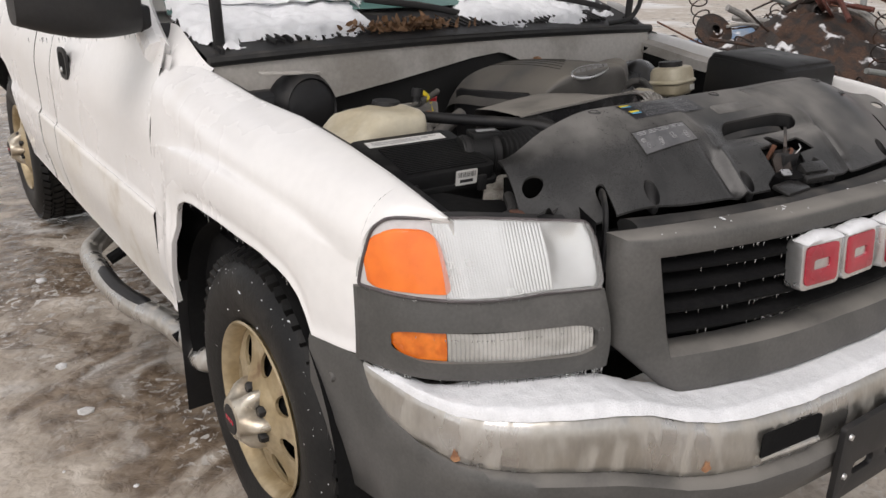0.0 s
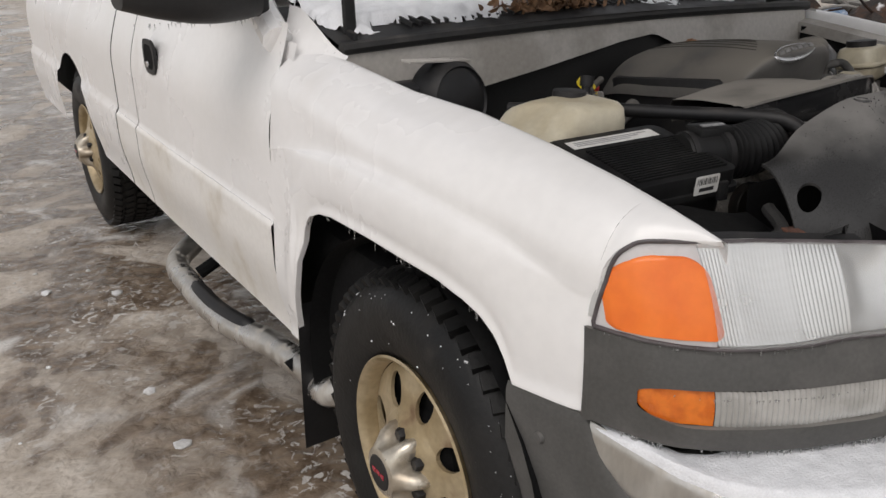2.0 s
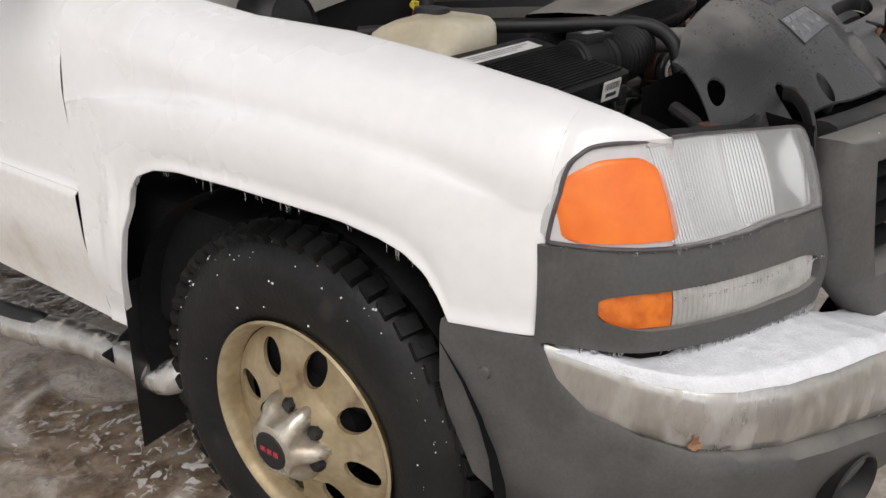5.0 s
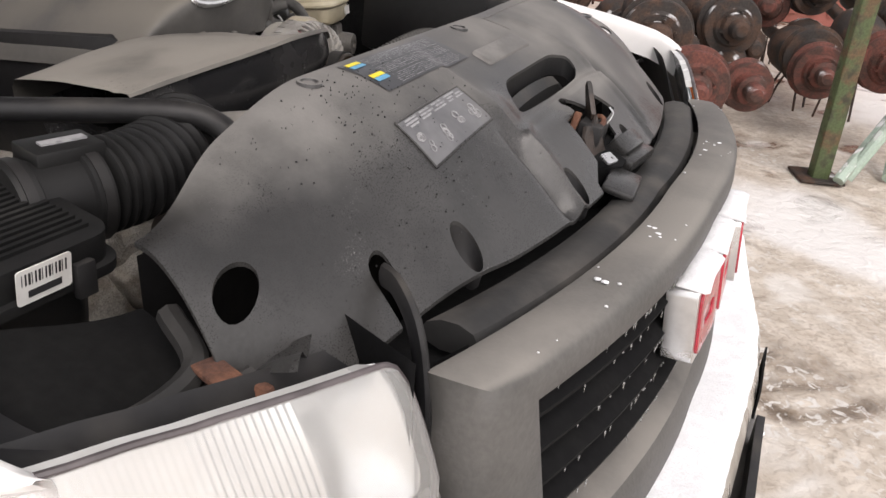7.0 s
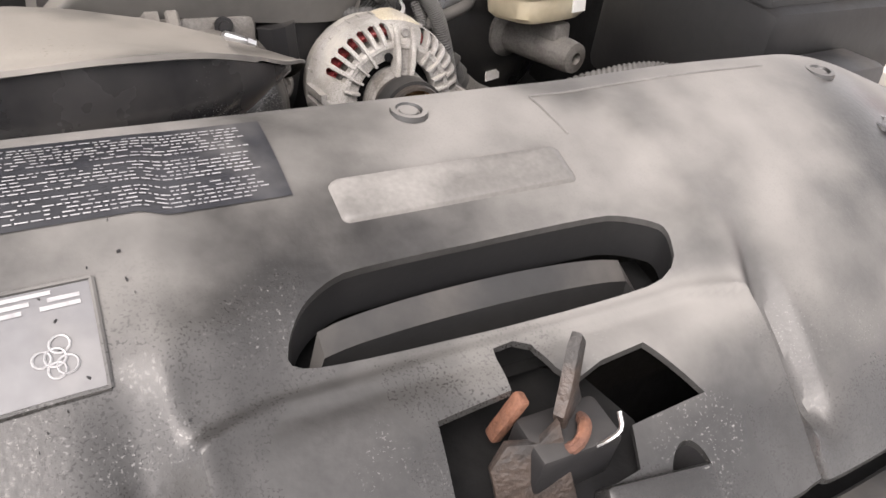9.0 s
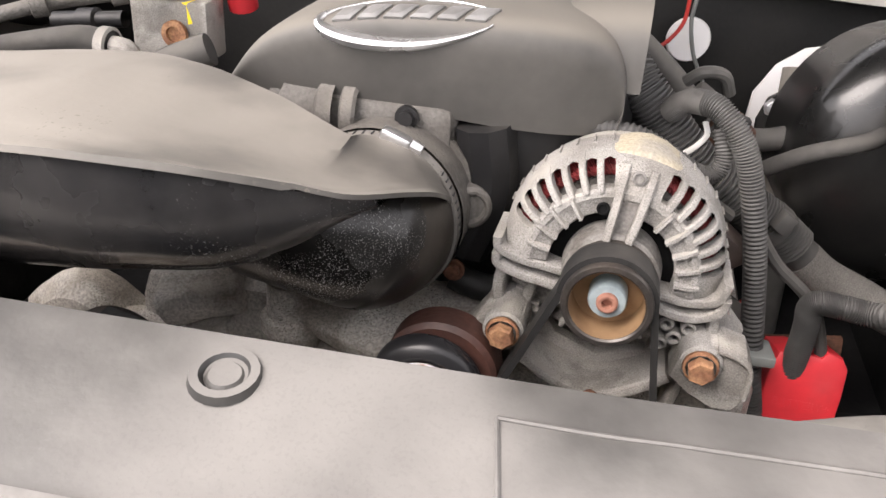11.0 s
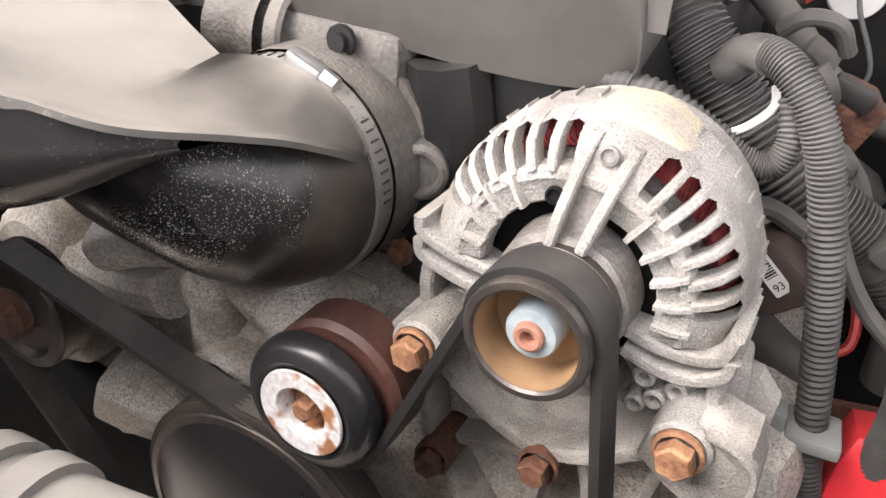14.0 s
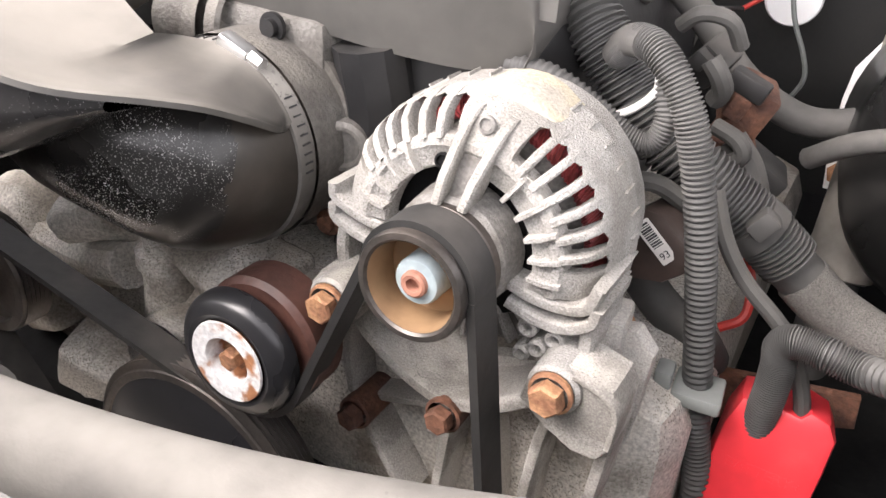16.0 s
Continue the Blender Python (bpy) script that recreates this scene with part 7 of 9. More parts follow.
lathe(bm, [(0.0690, 0.682), (0.0680, 0.712), (0.058, 0.724), (0.0, 0.726)], (AX, 0, AZ), (0, 1, 0), 56)
alt = part("alternator", worn(bm, 0.0005, 90), ALTCAST, truck, "powdery corroded alternator housing with red windings", 30)
b2 = bmesh.new()
lathe(b2, [(0.0320, 0.640), (0.0305, 0.622), (0.0255, 0.617), (0.0235, 0.63)], (AX + 0.001, 0, AZ), (0, 1, 0), 40)
part("bearing_boss", worn(b2, 0.0006), ALTGREY, alt, "stained bearing boss")


def rib(a, r0, r1, y0, y1, w, h):
    """A radial bar of the housing, from radius r0 to r1."""
    b2 = bmesh.new()
    ends = []
    for r, y in ((r0, y0), ((r0 + r1) / 2, min(y0, y1) - 0.0004), (r1, y1)):
        n = Vector((-math.sin(a), 0, math.cos(a)))
        c = polar(r, a, y)
        ends.append([c - n * w / 2, c - n * w * 0.38 + Vector((0, -0.0012, 0)), c + n * w * 0.38 + Vector((0, -0.0012, 0)), c + n * w / 2, c + n * w / 2 + Vector((0, h, 0)), c - n * w / 2 + Vector((0, h, 0))])
    loft(b2, ends)
    return b2


for d in (166, 152, 138, 123, 55, 40, 25, 11, -2):
    part("ring_rib", rib(radians(d), 0.0404, 0.0560, 0.6270, 0.6290, 0.0026, 0.006), ALTCAST, alt)
# raised fins between the slots, rolling over the shoulder
for d in (150.8, 141.5, 132.0, 122.4, 112.8, 103.3, 58.6, 49.6, 40.3, 30.9, 21.4, 12.0):
    b2 = bmesh.new()
    n = Vector((-math.sin(radians(d)), 0, math.cos(radians(d))))
    rings = []
    for r, y in ((0.0550, 0.6292), (0.0600, 0.6312), (0.0660, 0.6352), (0.0702, 0.6425), (0.0726, 0.6535)):
        c = polar(r, radians(d), y)
        w = 0.0021
        rings.append([c - n * w + Vector((0, 0.005, 0)), c - n * w, c - n * 0.6 * w + Vector((0, -0.0012, 0)), c + n * 0.6 * w + Vector((0, -0.0012, 0)), c + n * w, c + n * w + Vector((0, 0.005, 0))])
    loft(b2, rings)
    part("housing_fin", b2, ALTCAST, alt)
# the spoke: two ribs with a sunk web between them
for p0, p1 in (((-0.0050, 0.0270), (0.0005, 0.0700)), ((0.0085, 0.0275), (0.0182, 0.0668))):
    b2 = bmesh.new()
    n = Vector((p1[1] - p0[1], 0, -(p1[0] - p0[0]))).normalized()
    rings = []
    for t, y in ((0.0, 0.6165), (0.3, 0.6185), (0.6, 0.6250), (0.85, 0.6325), (1.0, 0.6405)):
        c = Vector((AX + p0[0] + (p1[0] - p0[0]) * t, y, AZ + p0[1] + (p1[1] - p0[1]) * t))
        w = 0.0025
        rings.append([c - n * w + Vector((0, 0.014, 0)), c - n * w, c - n * 0.6 * w + Vector((0, -0.0014, 0)), c + n * 0.6 * w + Vector((0, -0.0014, 0)), c + n * w, c + n * w + Vector((0, 0.014, 0))])
    loft(b2, rings)
    part("spoke_rib", b2, ALTCAST, alt)
b2 = bmesh.new()
loft(b2, [[(AX + x, y, AZ + z) for x in (-0.0045 + 0.006 * t, 0.0085 + 0.010 * t)] for t, z, y in ((0, 0.027, 0.624), (0.3, 0.039, 0.626), (0.6, 0.051, 0.6315), (0.85, 0.060, 0.638), (1.0, 0.068, 0.646))], closed=False)
bmesh.ops.solidify(b2, geom=list(b2.faces), thickness=0.003)
part("spoke_web", b2, ALTGREY, alt)
# a screw head, then a small hole whose shade is painted near-black
for at, r, m in (((AX + 0.0085, 0.6345, AZ + 0.0635), 0.0036, ALTGREY), ((AX - 0.0098, 0.6300, AZ + 0.0425), 0.0034, DARK)):
    b2 = bmesh.new()
    lathe(b2, [(r * 1.25, 0.0), (r * 1.2, 0.0016), (r * 0.85, 0.0022), (r * 0.75, 0.0006), (0.0, 0.0006)], at, (0, -1, 0.25), 16)
    part("housing_screw", b2, m, alt)
# fingers along the rear edge of the front shell
for k in range(18):
    a = radians(-10 + 9.2 * k + (16 if k > 8 else 0))
    if not (radians(64) > a or a > radians(92)) or a > radians(165):
        continue
    b2 = bmesh.new()
    bmesh.ops.create_cube(b2, size=1, matrix=Matrix.Translation(polar(0.0722, a, 0.6775)) @ Matrix.Rotation(-a, 4, "Y") @ Matrix.Diagonal((0.0060, 0.016, 0.0046, 1)))
    bmesh.ops.bevel(b2, geom=list(b2.edges), offset=0.0018, segments=2, affect="EDGES")
    part("cooling_finger", b2, ALTCAST, alt)
# windings and dark rotor behind the fins
b2 = bmesh.new()
lathe(b2, [(0.0235, -0.642), (0.0455, -0.648), (0.0455, -0.672), (0.0700, -0.675)], (AX, 0, AZ), (0, -1, 0), 48)
part("rotor", b2, DARK, alt)
for k in range(46):
    a = radians(-28 + 5.1 * k)
    b2 = bmesh.new()
    for j in range(4):
        aa = a + radians(1.25 * j)
        tube(b2, [polar(0.0545, aa, 0.661), polar(0.0600, aa + radians(3), 0.6500 + 0.0012 * (j % 2)), polar(0.0670, aa + radians(7), 0.659)], 0.0008, 5, 6)
    part("winding", b2, COPPER, alt)
# pulley with its stepped bore and nut
b2 = bmesh.new()
lathe(b2, [(0.0225, -0.0055), (0.0228, 0.0), (0.0240, 0.0012), (0.0268, 0.0010), (0.0276, -0.0005), (0.0276, -0.004), (0.0262, -0.0055)] + [q for j in range(6) for q in ((0.0268, -0.007 - 0.0034 * j), (0.0250, -0.0087 - 0.0034 * j))] + [(0.0285, -0.029), (0.0290, -0.033), (0.012, -0.034)], (0.1512, 0.587, 1.0332), (0, -1, 0), 64)
pul = part("alternator_pulley", b2, PULLEY, alt, "dark worn pulley with rusty bore")
b2 = bmesh.new()
lathe(b2, [(0.0226, 0.0), (0.0222, -0.004), (0.0215, -0.020), (0.010, -0.0205)], (0.1512, 0.587, 1.0332), (0, -1, 0), 48)
part("pulley_bore", b2, PULLEYRUST, pul, "tan rust film inside the pulley")
b2 = bmesh.new()
lathe(b2, [(0.0118, -0.021), (0.0118, -0.008), (0.0108, -0.006), (0.0085, -0.0055), (0.0065, -0.0055)], (0.1512, 0.587, 1.0332), (0, -1, 0), 32)
part("shaft_collar", b2, COLLAR, pul, "blue-grey shaft collar")
b2 = bmesh.new()
lathe(b2, [(0.0066, -0.0055), (0.0064, -0.0030), (0.0052, -0.0022), (0.0034, -0.0026), (0.0030, -0.007), (0.0, -0.007)], (0.1512, 0.587, 1.0332), (0, -1, 0), 24)
part("shaft_nut", b2, PINKNUT, pul)
# mounting ears, lower flange lips and bolts
EARS = (((0.0885, 0.612, 0.9875), -1), ((0.2155, 0.614, 0.9868), 1))
for at, sgn in EARS:
    b2 = bmesh.new()
    lathe(b2, [(0.0118, 0.0), (0.0138, -0.002), (0.0142, -0.045)], at, (0, -1, 0), 24)
    part("mounting_ear", worn(b2, 0.0006), ALTCAST, alt)
    b2 = bmesh.new()
    lathe(b2, [(0.0112, 0.0), (0.0112, 0.0022), (0.0095, 0.0030)], at, (0, -1, 0), 24)
    lathe(b2, [(0.0088, 0.0028), (0.0088, 0.0090), (0.0076, 0.0104), (0.0, 0.0104)], at, (0, -1, 0), 6)
    part("mounting_bolt", worn(b2, 0.0002, 300), BOLT, alt, "orange rusty hex bolt")
for pts in ([(-0.0735, 0.012), (-0.0720, 0.004), (-0.060, -0.001), (-0.044, -0.004), (-0.030, -0.006)], [(-0.0735, 0.000), (-0.0715, -0.008), (-0.058, -0.013), (-0.042, -0.016), (-0.030, -0.018)], [(0.029, -0.010), (0.045, -0.0135), (0.060, -0.0130), (0.070, -0.0085), (0.0738, 0.003)], [(0.030, -0.020), (0.047, -0.0245), (0.062, -0.0235), (0.0725, -0.0165), (0.0745, -0.008)]):
    b2 = bmesh.new()
    strip(b2, [(AX + x, AZ + z) for x, z in pts], 0.6290, 0.672, 0.0062, 20)
    part("flange_lip", worn(b2, 0.0004), ALTCAST, alt)
# struts from the lips down to the ears
for pts, y0 in (([(-0.069, -0.012), (-0.0705, -0.028), (-0.068, -0.042)], 0.634), ([(-0.048, -0.016), (-0.049, -0.028), (-0.052, -0.040)], 0.642), ([(0.070, -0.020), (0.071, -0.032), (0.069, -0.044)], 0.634)):
    b2 = bmesh.new()
    strip(b2, [(AX + x, AZ + z) for x, z in pts], y0, 0.675, 0.0075, 10)
    part("ear_strut", worn(b2, 0.0005), ALTCAST, alt)
b2 = bmesh.new()
prism(b2, [(r * math.cos(radians(d)), r * math.sin(radians(d))) for r, d in ((0.064, 66), (0.0735, 62), (0.0765, 72), (0.0775, 80), (0.0765, 87), (0.0735, 97), (0.064, 94))], basis((AX, 0.686, AZ), (1, 0, 0), (0, 0, 1)), 0.034, bevel=0.006)
part("crest", worn(b2, 0.0006), CREST, alt, "tan stained crest of the housing")
b2 = bmesh.new()
lathe(b2, [(0.030, 0.650), (0.062, 0.655), (0.067, 0.672), (0.067, 0.705)], (AX, 0, AZ), (0, 1, 0), 48)
part("rear_housing", worn(b2, 0.0008), ALTGREY, alt, "grey corroded rear housing")
for k in range(5):
    b2 = bmesh.new()
    strip(b2, [(AX - 0.066 + 0.003 * k, AZ - 0.020 - 0.0065 * k), (AX - 0.052 + 0.003 * k, AZ - 0.025 - 0.0062 * k)], 0.648, 0.668, 0.0030, 6)
    part("lower_fin", b2, ALTCAST, alt)
for dx_, dz_, r in ((0.0415, -0.0330, 0.0052), (0.0560, -0.0345, 0.0050), (0.0480, -0.0430, 0.0052), (0.0625, -0.0405, 0.0040), (0.0400, -0.0485, 0.0046), (0.0580, -0.0500, 0.0046)):
    b2 = bmesh.new()
    lathe(b2, [(r * 1.1, 0.03), (r, 0.0), (r * 0.7, -0.0014), (r * 0.5, 0.0), (r * 0.45, 0.014)], (AX + dx_, 0.634, AZ + dz_), (0, 1, 0), 14)
    part("casting_lobe", b2, ALTCAST, alt)
for k in range(7):
    b2 = bmesh.new()
    a = radians(-128 + 13 * k)
    strip(b2, [(AX + r * math.cos(a), AZ + r * math.sin(a)) for r in (0.040, 0.052, 0.062)], 0.646, 0.670, 0.0030, 6)
    part("lower_fin", b2, ALTCAST, alt)
# bracket: a sunk plate with a sweeping band, upright ribs and two bolted ears
b2 = bmesh.new()
bp = basis((0, 0.682, 0), (1, 0, 0), (0, 0, 1))
prism(b2, [(0.060, 0.955), (0.074, 0.992), (0.100, 0.990), (0.120, 0.958), (0.150, 0.945), (0.185, 0.955), (0.198, 0.988), (0.236, 0.996), (0.247, 0.984), (0.244, 0.930), (0.232, 0.840), (0.085, 0.830), (0.066, 0.900)], bp, 0.010, bevel=0.002)
bracket = part("alternator_bracket", worn(b2, 0.0006), CAST, truck, "corroded cast aluminium alternator bracket")
for pts, y0, th in (([(0.078, 0.985), (0.092, 0.963), (0.115, 0.945), (0.146, 0.9335), (0.175, 0.9420), (0.200, 0.9600)], 0.634, 0.0085), ([(0.0780, 0.960), (0.0760, 0.930), (0.0800, 0.900)], 0.646, 0.007), ([(0.092, 0.898), (0.118, 0.9060), (0.146, 0.9140), (0.170, 0.9230)], 0.652, 0.006), ([(0.150, 0.924), (0.1480, 0.890), (0.1440, 0.840)], 0.642, 0.0068), ([(0.166, 0.934), (0.176, 0.895), (0.180, 0.840)], 0.648, 0.006), ([(0.209, 0.955), (0.2030, 0.915), (0.198, 0.840)], 0.640, 0.0068), ([(0.240, 0.950), (0.236, 0.900), (0.226, 0.840)], 0.640, 0.007), ([(0.090, 0.884), (0.106, 0.862), (0.124, 0.835)], 0.644, 0.007), ([(0.205, 0.962), (0.222, 0.957), (0.243, 0.950)], 0.636, 0.006)):
    b2 = bmesh.new()
    strip(b2, pts, y0, 0.676, th, 20)
    part("bracket_rib", worn(b2, 0.0006), CAST, bracket)
for outline, y in (([(0.198, 0.972), (0.202, 0.990), (0.212, 1.000), (0.228, 1.000), (0.243, 0.996), (0.2475, 0.988), (0.2465, 0.962), (0.241, 0.953), (0.228, 0.953), (0.212, 0.961)], 0.646), ([(0.058, 0.972), (0.074, 0.996), (0.088, 1.001), (0.100, 0.996), (0.103, 0.984), (0.097, 0.972), (0.086, 0.966), (0.072, 0.962)], 0.650)):
    b2 = bmesh.new()
    prism(b2, outline, basis((0, y, 0), (1, 0, 0), (0, 0, 1)), 0.028, bevel=0.003)
    part("bracket_ear", worn(b2, 0.0005), CAST, bracket)
b2 = bmesh.new()
strip(b2, [(0.224, 0.999), (0.238, 0.995), (0.2465, 0.986), (0.2460, 0.966)], 0.614, 0.640, 0.0030, 14)
part("ear_rim", b2, CAST, bracket)
for at in ((0.0888, 0.640, 0.8930), (0.1515, 0.634, 0.9270)):
    b2 = bmesh.new()
    lathe(b2, [(0.0105, -0.034), (0.0110, 0.0), (0.0110, 0.0022), (0.0092, 0.0030)], at, (0, -1, 0), 24)
    lathe(b2, [(0.0080, 0.0028), (0.0080, 0.0095), (0.0068, 0.0108), (0.0, 0.0108)], at, (0, -1, 0), 6)
    part("bracket_bolt", b2, RUST, bracket, "dark rusty bolt")
b2 = bmesh.new()
box(b2, (0.220, 0.672, 0.992), (0.022, 0.030, 0.026), (0, 0, 8), 0.003)
part("bracket_block", worn(b2, 0.0008), CAST, bracket)

# ---- wiring and hoses on the driver's side ----
def conduit(name, pts, r, label, pitch=0.0030):
    bm = bmesh.new()
    corrugated(bm, pts, r, pitch, 0.09, 14)
    return part(name, bm, LOOM, truck, label, 60)


loom = conduit("wiring_conduit", [(0.176, 0.752, 1.108), (0.189, 0.736, 1.122), (0.206, 0.722, 1.122), (0.225, 0.716, 1.102), (0.238, 0.716, 1.070), (0.250, 0.718, 1.024), (0.260, 0.720, 0.974), (0.270, 0.722, 0.918), (0.280, 0.722, 0.874), (0.288, 0.722, 0.80)], 0.0080, "ribbed grey wiring conduit hanging down")
bm = bmesh.new()
tube(bm, [(0.176, 0.752, 1.108), (0.182, 0.744, 1.117), (0.189, 0.736, 1.122), (0.198, 0.727, 1.1235)], 0.0088, 14, 16)
part("conduit_tape", bm, HOSE, loom, "grey tape wrapped round the conduit")
bm = bmesh.new()
box(bm, (0.267, 0.719, 0.941), (0.028, 0.028, 0.009), (0, 0, 6), 0.002)
box(bm, (0.248, 0.712, 0.944), (0.010, 0.016, 0.022), (0, 0, 6), 0.002)
part("conduit_clip", bm, GREYWIRE, loom, "pale grey plastic conduit clip")
trunk = conduit("wiring_conduit", [(0.115, 0.80, 1.160), (0.1485, 0.772, 1.123), (0.174, 0.768, 1.096), (0.203, 0.768, 1.0665), (0.238, 0.772, 1.0415), (0.2645, 0.776, 1.025), (0.290, 0.782, 1.004)], 0.0166, "thick ribbed wiring conduit from the engine cover", 0.0038)
bm = bmesh.new()
tube(bm, [(0.262, 0.775, 1.0265), (0.272, 0.778, 1.019)], 0.0188, 16, 4)
box(bm, (0.272, 0.756, 1.034), (0.012, 0.012, 0.016), (0, 35, 10), 0.002)
part("conduit_clip", bm, HOSE, trunk, "grey clip round the thick conduit")
conduit("wiring_conduit", [(0.105, 0.722, 1.098), (0.12, 0.720, 1.099), (0.153, 0.716, 1.100), (0.18, 0.718, 1.088), (0.198, 0.720, 1.077), (0.211, 0.722, 1.076), (0.2155, 0.724, 1.088), (0.211, 0.730, 1.107)], 0.0060, "looped thin ribbed conduit", 0.0026)
conduit("wiring_conduit", [(0.302, 0.745, 0.900), (0.302, 0.738, 0.925), (0.3025, 0.735, 0.948), (0.302, 0.734, 0.966), (0.3005, 0.732, 0.979), (0.306, 0.730, 0.9855), (0.322, 0.728, 0.986), (0.349, 0.718, 0.989), (0.40, 0.655, 1.030), (0.45, 0.615, 1.046), (0.505, 0.60, 1.025), (0.54, 0.62, 0.97)], 0.0088, "ribbed conduit into the red terminal cover", 0.0030)
bm = bmesh.new()
tube(bm, [(0.168, 0.742, 1.072), (0.178, 0.740, 1.076), (0.193, 0.740, 1.0845), (0.203, 0.742, 1.0965), (0.201, 0.748, 1.105)], 0.0022, 8, 18, flat=0.6)
part("cable_tie", bm, TIE, truck, "frayed white cable tie")
# taped and braided branch of the trunk
bm = bmesh.new()
tube(bm, [(0.274, 0.779, 1.017), (0.288, 0.782, 1.004), (0.303, 0.786, 0.992)], 0.0150, 18, 10, flat=0.9)
sleeve = part("taped_joint", bm, HOSE, truck, "wiring branch bound in grey tape")
bm = bmesh.new()
tube(bm, [(0.298, 0.785, 0.995), (0.318, 0.788, 0.980), (0.348, 0.792, 0.966), (0.39, 0.80, 0.945), (0.45, 0.82, 0.92)], 0.0160, 24, 26, flat=0.9)
part("braided_sleeve", bm, BRAID, sleeve, "grey woven cloth sleeve")
bm = bmesh.new()
tube(bm, [(0.244, 0.755, 1.045), (0.257, 0.742, 1.025), (0.273, 0.741, 1.005), (0.294, 0.741, 0.988), (0.306, 0.742, 0.974), (0.316, 0.744, 0.952), (0.322, 0.746, 0.930), (0.322, 0.748, 0.90)], 0.0048, 10, 30)
part("battery_lead", bm, HOSE, truck, "thin grey battery lead")
bm = bmesh.new()
tube(bm, [(0.06, 0.985, 1.140), (0.10, 0.96, 1.139), (0.140, 0.95, 1.121), (0.1825, 0.95, 1.087), (0.210, 0.95, 1.0585), (0.2435, 0.95, 1.040), (0.273, 0.95, 1.035), (0.3135, 0.95, 1.047), (0.36, 0.955, 1.060), (0.40, 0.97, 1.07)], 0.0112, 16, 44)
part("heater_hose", bm, HOSE, truck, "curved dusty heater hose")
bm = bmesh.new()
tube(bm, [(0.10, 0.93, 1.088), (0.122, 0.92, 1.098), (0.137, 0.90, 1.110), (0.148, 0.885, 1.120)], lambda t: 0.0075 + 0.002 * ease(0.55, 0.6, t), 14, 16)
part("vacuum_stub", bm, HOSE, truck, "dusty open hose stub")
# red terminal cover
bm = bmesh.new()
rm = basis((0.3105, 0.745, 0.884), (0.985, 0.06, -0.05), (0.06, 0.30, 0.95))
prism(bm, [(-0.029, 0.028), (-0.024, 0.046), (-0.010, 0.049), (0.008, 0.047), (0.012, 0.052), (0.024, 0.049), (0.030, 0.040), (0.030, 0.018), (0.026, -0.050), (-0.032, -0.050)], rm @ pose(0, 0, -0.022), 0.044, bevel=0.005)
redcap = part("terminal_cover", worn(bm, 0.0004, 40), RED, truck, "red plastic battery terminal cover")
lettering("raised_text", "BATTERY+", 0.0092, RED, redcap, rm @ pose(0.001, 0.006, 0.0215), 0.0008)
# black module with a white label behind the alternator
bm = bmesh.new()
lm = basis((0.2215, 0.735, 1.012), (0.64, -0.1, 0.62), (-0.62, 0.12, 0.62))
prism(bm, [(-0.026, 0.018), (-0.012, 0.022), (0.010, 0.022), (0.018, 0.014), (0.022, -0.010), (0.018, -0.020), (-0.004, -0.020), (-0.026, -0.008)], lm @ pose(0, 0, -0.016), 0.022, bevel=0.003)
module = part("sensor_module", bm, MODULE, truck, "brown-black module with a white barcode label")
LW = basis((0.2235, 0.727, 1.0195), (0.58, 0.0, -0.49), (0.49, 0.10, 0.58))
bm = bmesh.new()
prism(bm, rounded(0.0275, 0.0092, 0.0008), LW @ pose(0, 0, 0.0), 0.0008)
lab = part("module_label", bm, PAPER, module)
for k in range(11):
    bm = bmesh.new()
    w = (0.0006, 0.0003, 0.0005)[k % 3]
    x = -0.0115 + 0.00145 * k
    prism(bm, [(x - w, -0.0032), (x + w, -0.0032), (x + w, 0.0032), (x - w, 0.0032)], LW @ pose(0, 0, 0.0006), 0.0003)
    part("bar", bm, INK, lab)
lettering("label_number", "93", 0.0060, INK, lab, LW @ pose(0.0092, -0.0002, 0.0010, 0, 0, 90), 0.0002)
bm = bmesh.new()
tube(bm, [(0.198, 0.770, 0.985), (0.221, 0.764, 0.966), (0.236, 0.762, 0.956), (0.253, 0.766, 0.944), (0.262, 0.785, 0.92)], 0.0125, 14, 20)
part("coolant_pipe", bm, HOSE, truck, "grey elbow hose below the module")
bm = bmesh.new()
tube(bm, [(0.188, 0.735, 1.05), (0.198, 0.738, 1.046), (0.215, 0.742, 1.046), (0.232, 0.75, 1.035)], 0.0055, 10, 14)
part("module_lead", bm, HOSE, truck, "dusty black lead above the module")
bm = bmesh.new()
tube(bm, [(0.200, 0.712, 0.972), (0.214, 0.706, 0.976), (0.226, 0.702, 0.981)], 0.0034, 8, 8)
part("terminal_stud", bm, BOLT, truck, "rusty terminal stud")
bm = bmesh.new()
prism(bm, [(-0.085, 0.002), (0.080, 0.026), (0.082, 0.004), (0.0, -0.022), (-0.040, -0.030), (-0.062, -0.062), (-0.100, -0.060), (-0.096, -0.030)], basis((0.272, 0.80, 0.894), (1, 0.05, 0), (0, 0.1, 1)), 0.008, bevel=0.002)
part("steel_bracket", worn(bm, 0.0008), RUST, truck, "rusty steel bracket")
for pts, r, m, lb in (([(0.262, 0.82, 0.985), (0.272, 0.80, 0.972), (0.274, 0.79, 0.955), (0.262, 0.785, 0.945)], 0.0032, REDWIRE, "faded red wire loop"), ([(0.252, 0.80, 0.945), (0.256, 0.79, 0.925), (0.262, 0.785, 0.905)], 0.004, RUST, "rusty brown wire")):
    bm = bmesh.new()
    tube(bm, pts, r, 8, 16)
    part("ignition_lead", bm, m, truck, lb)
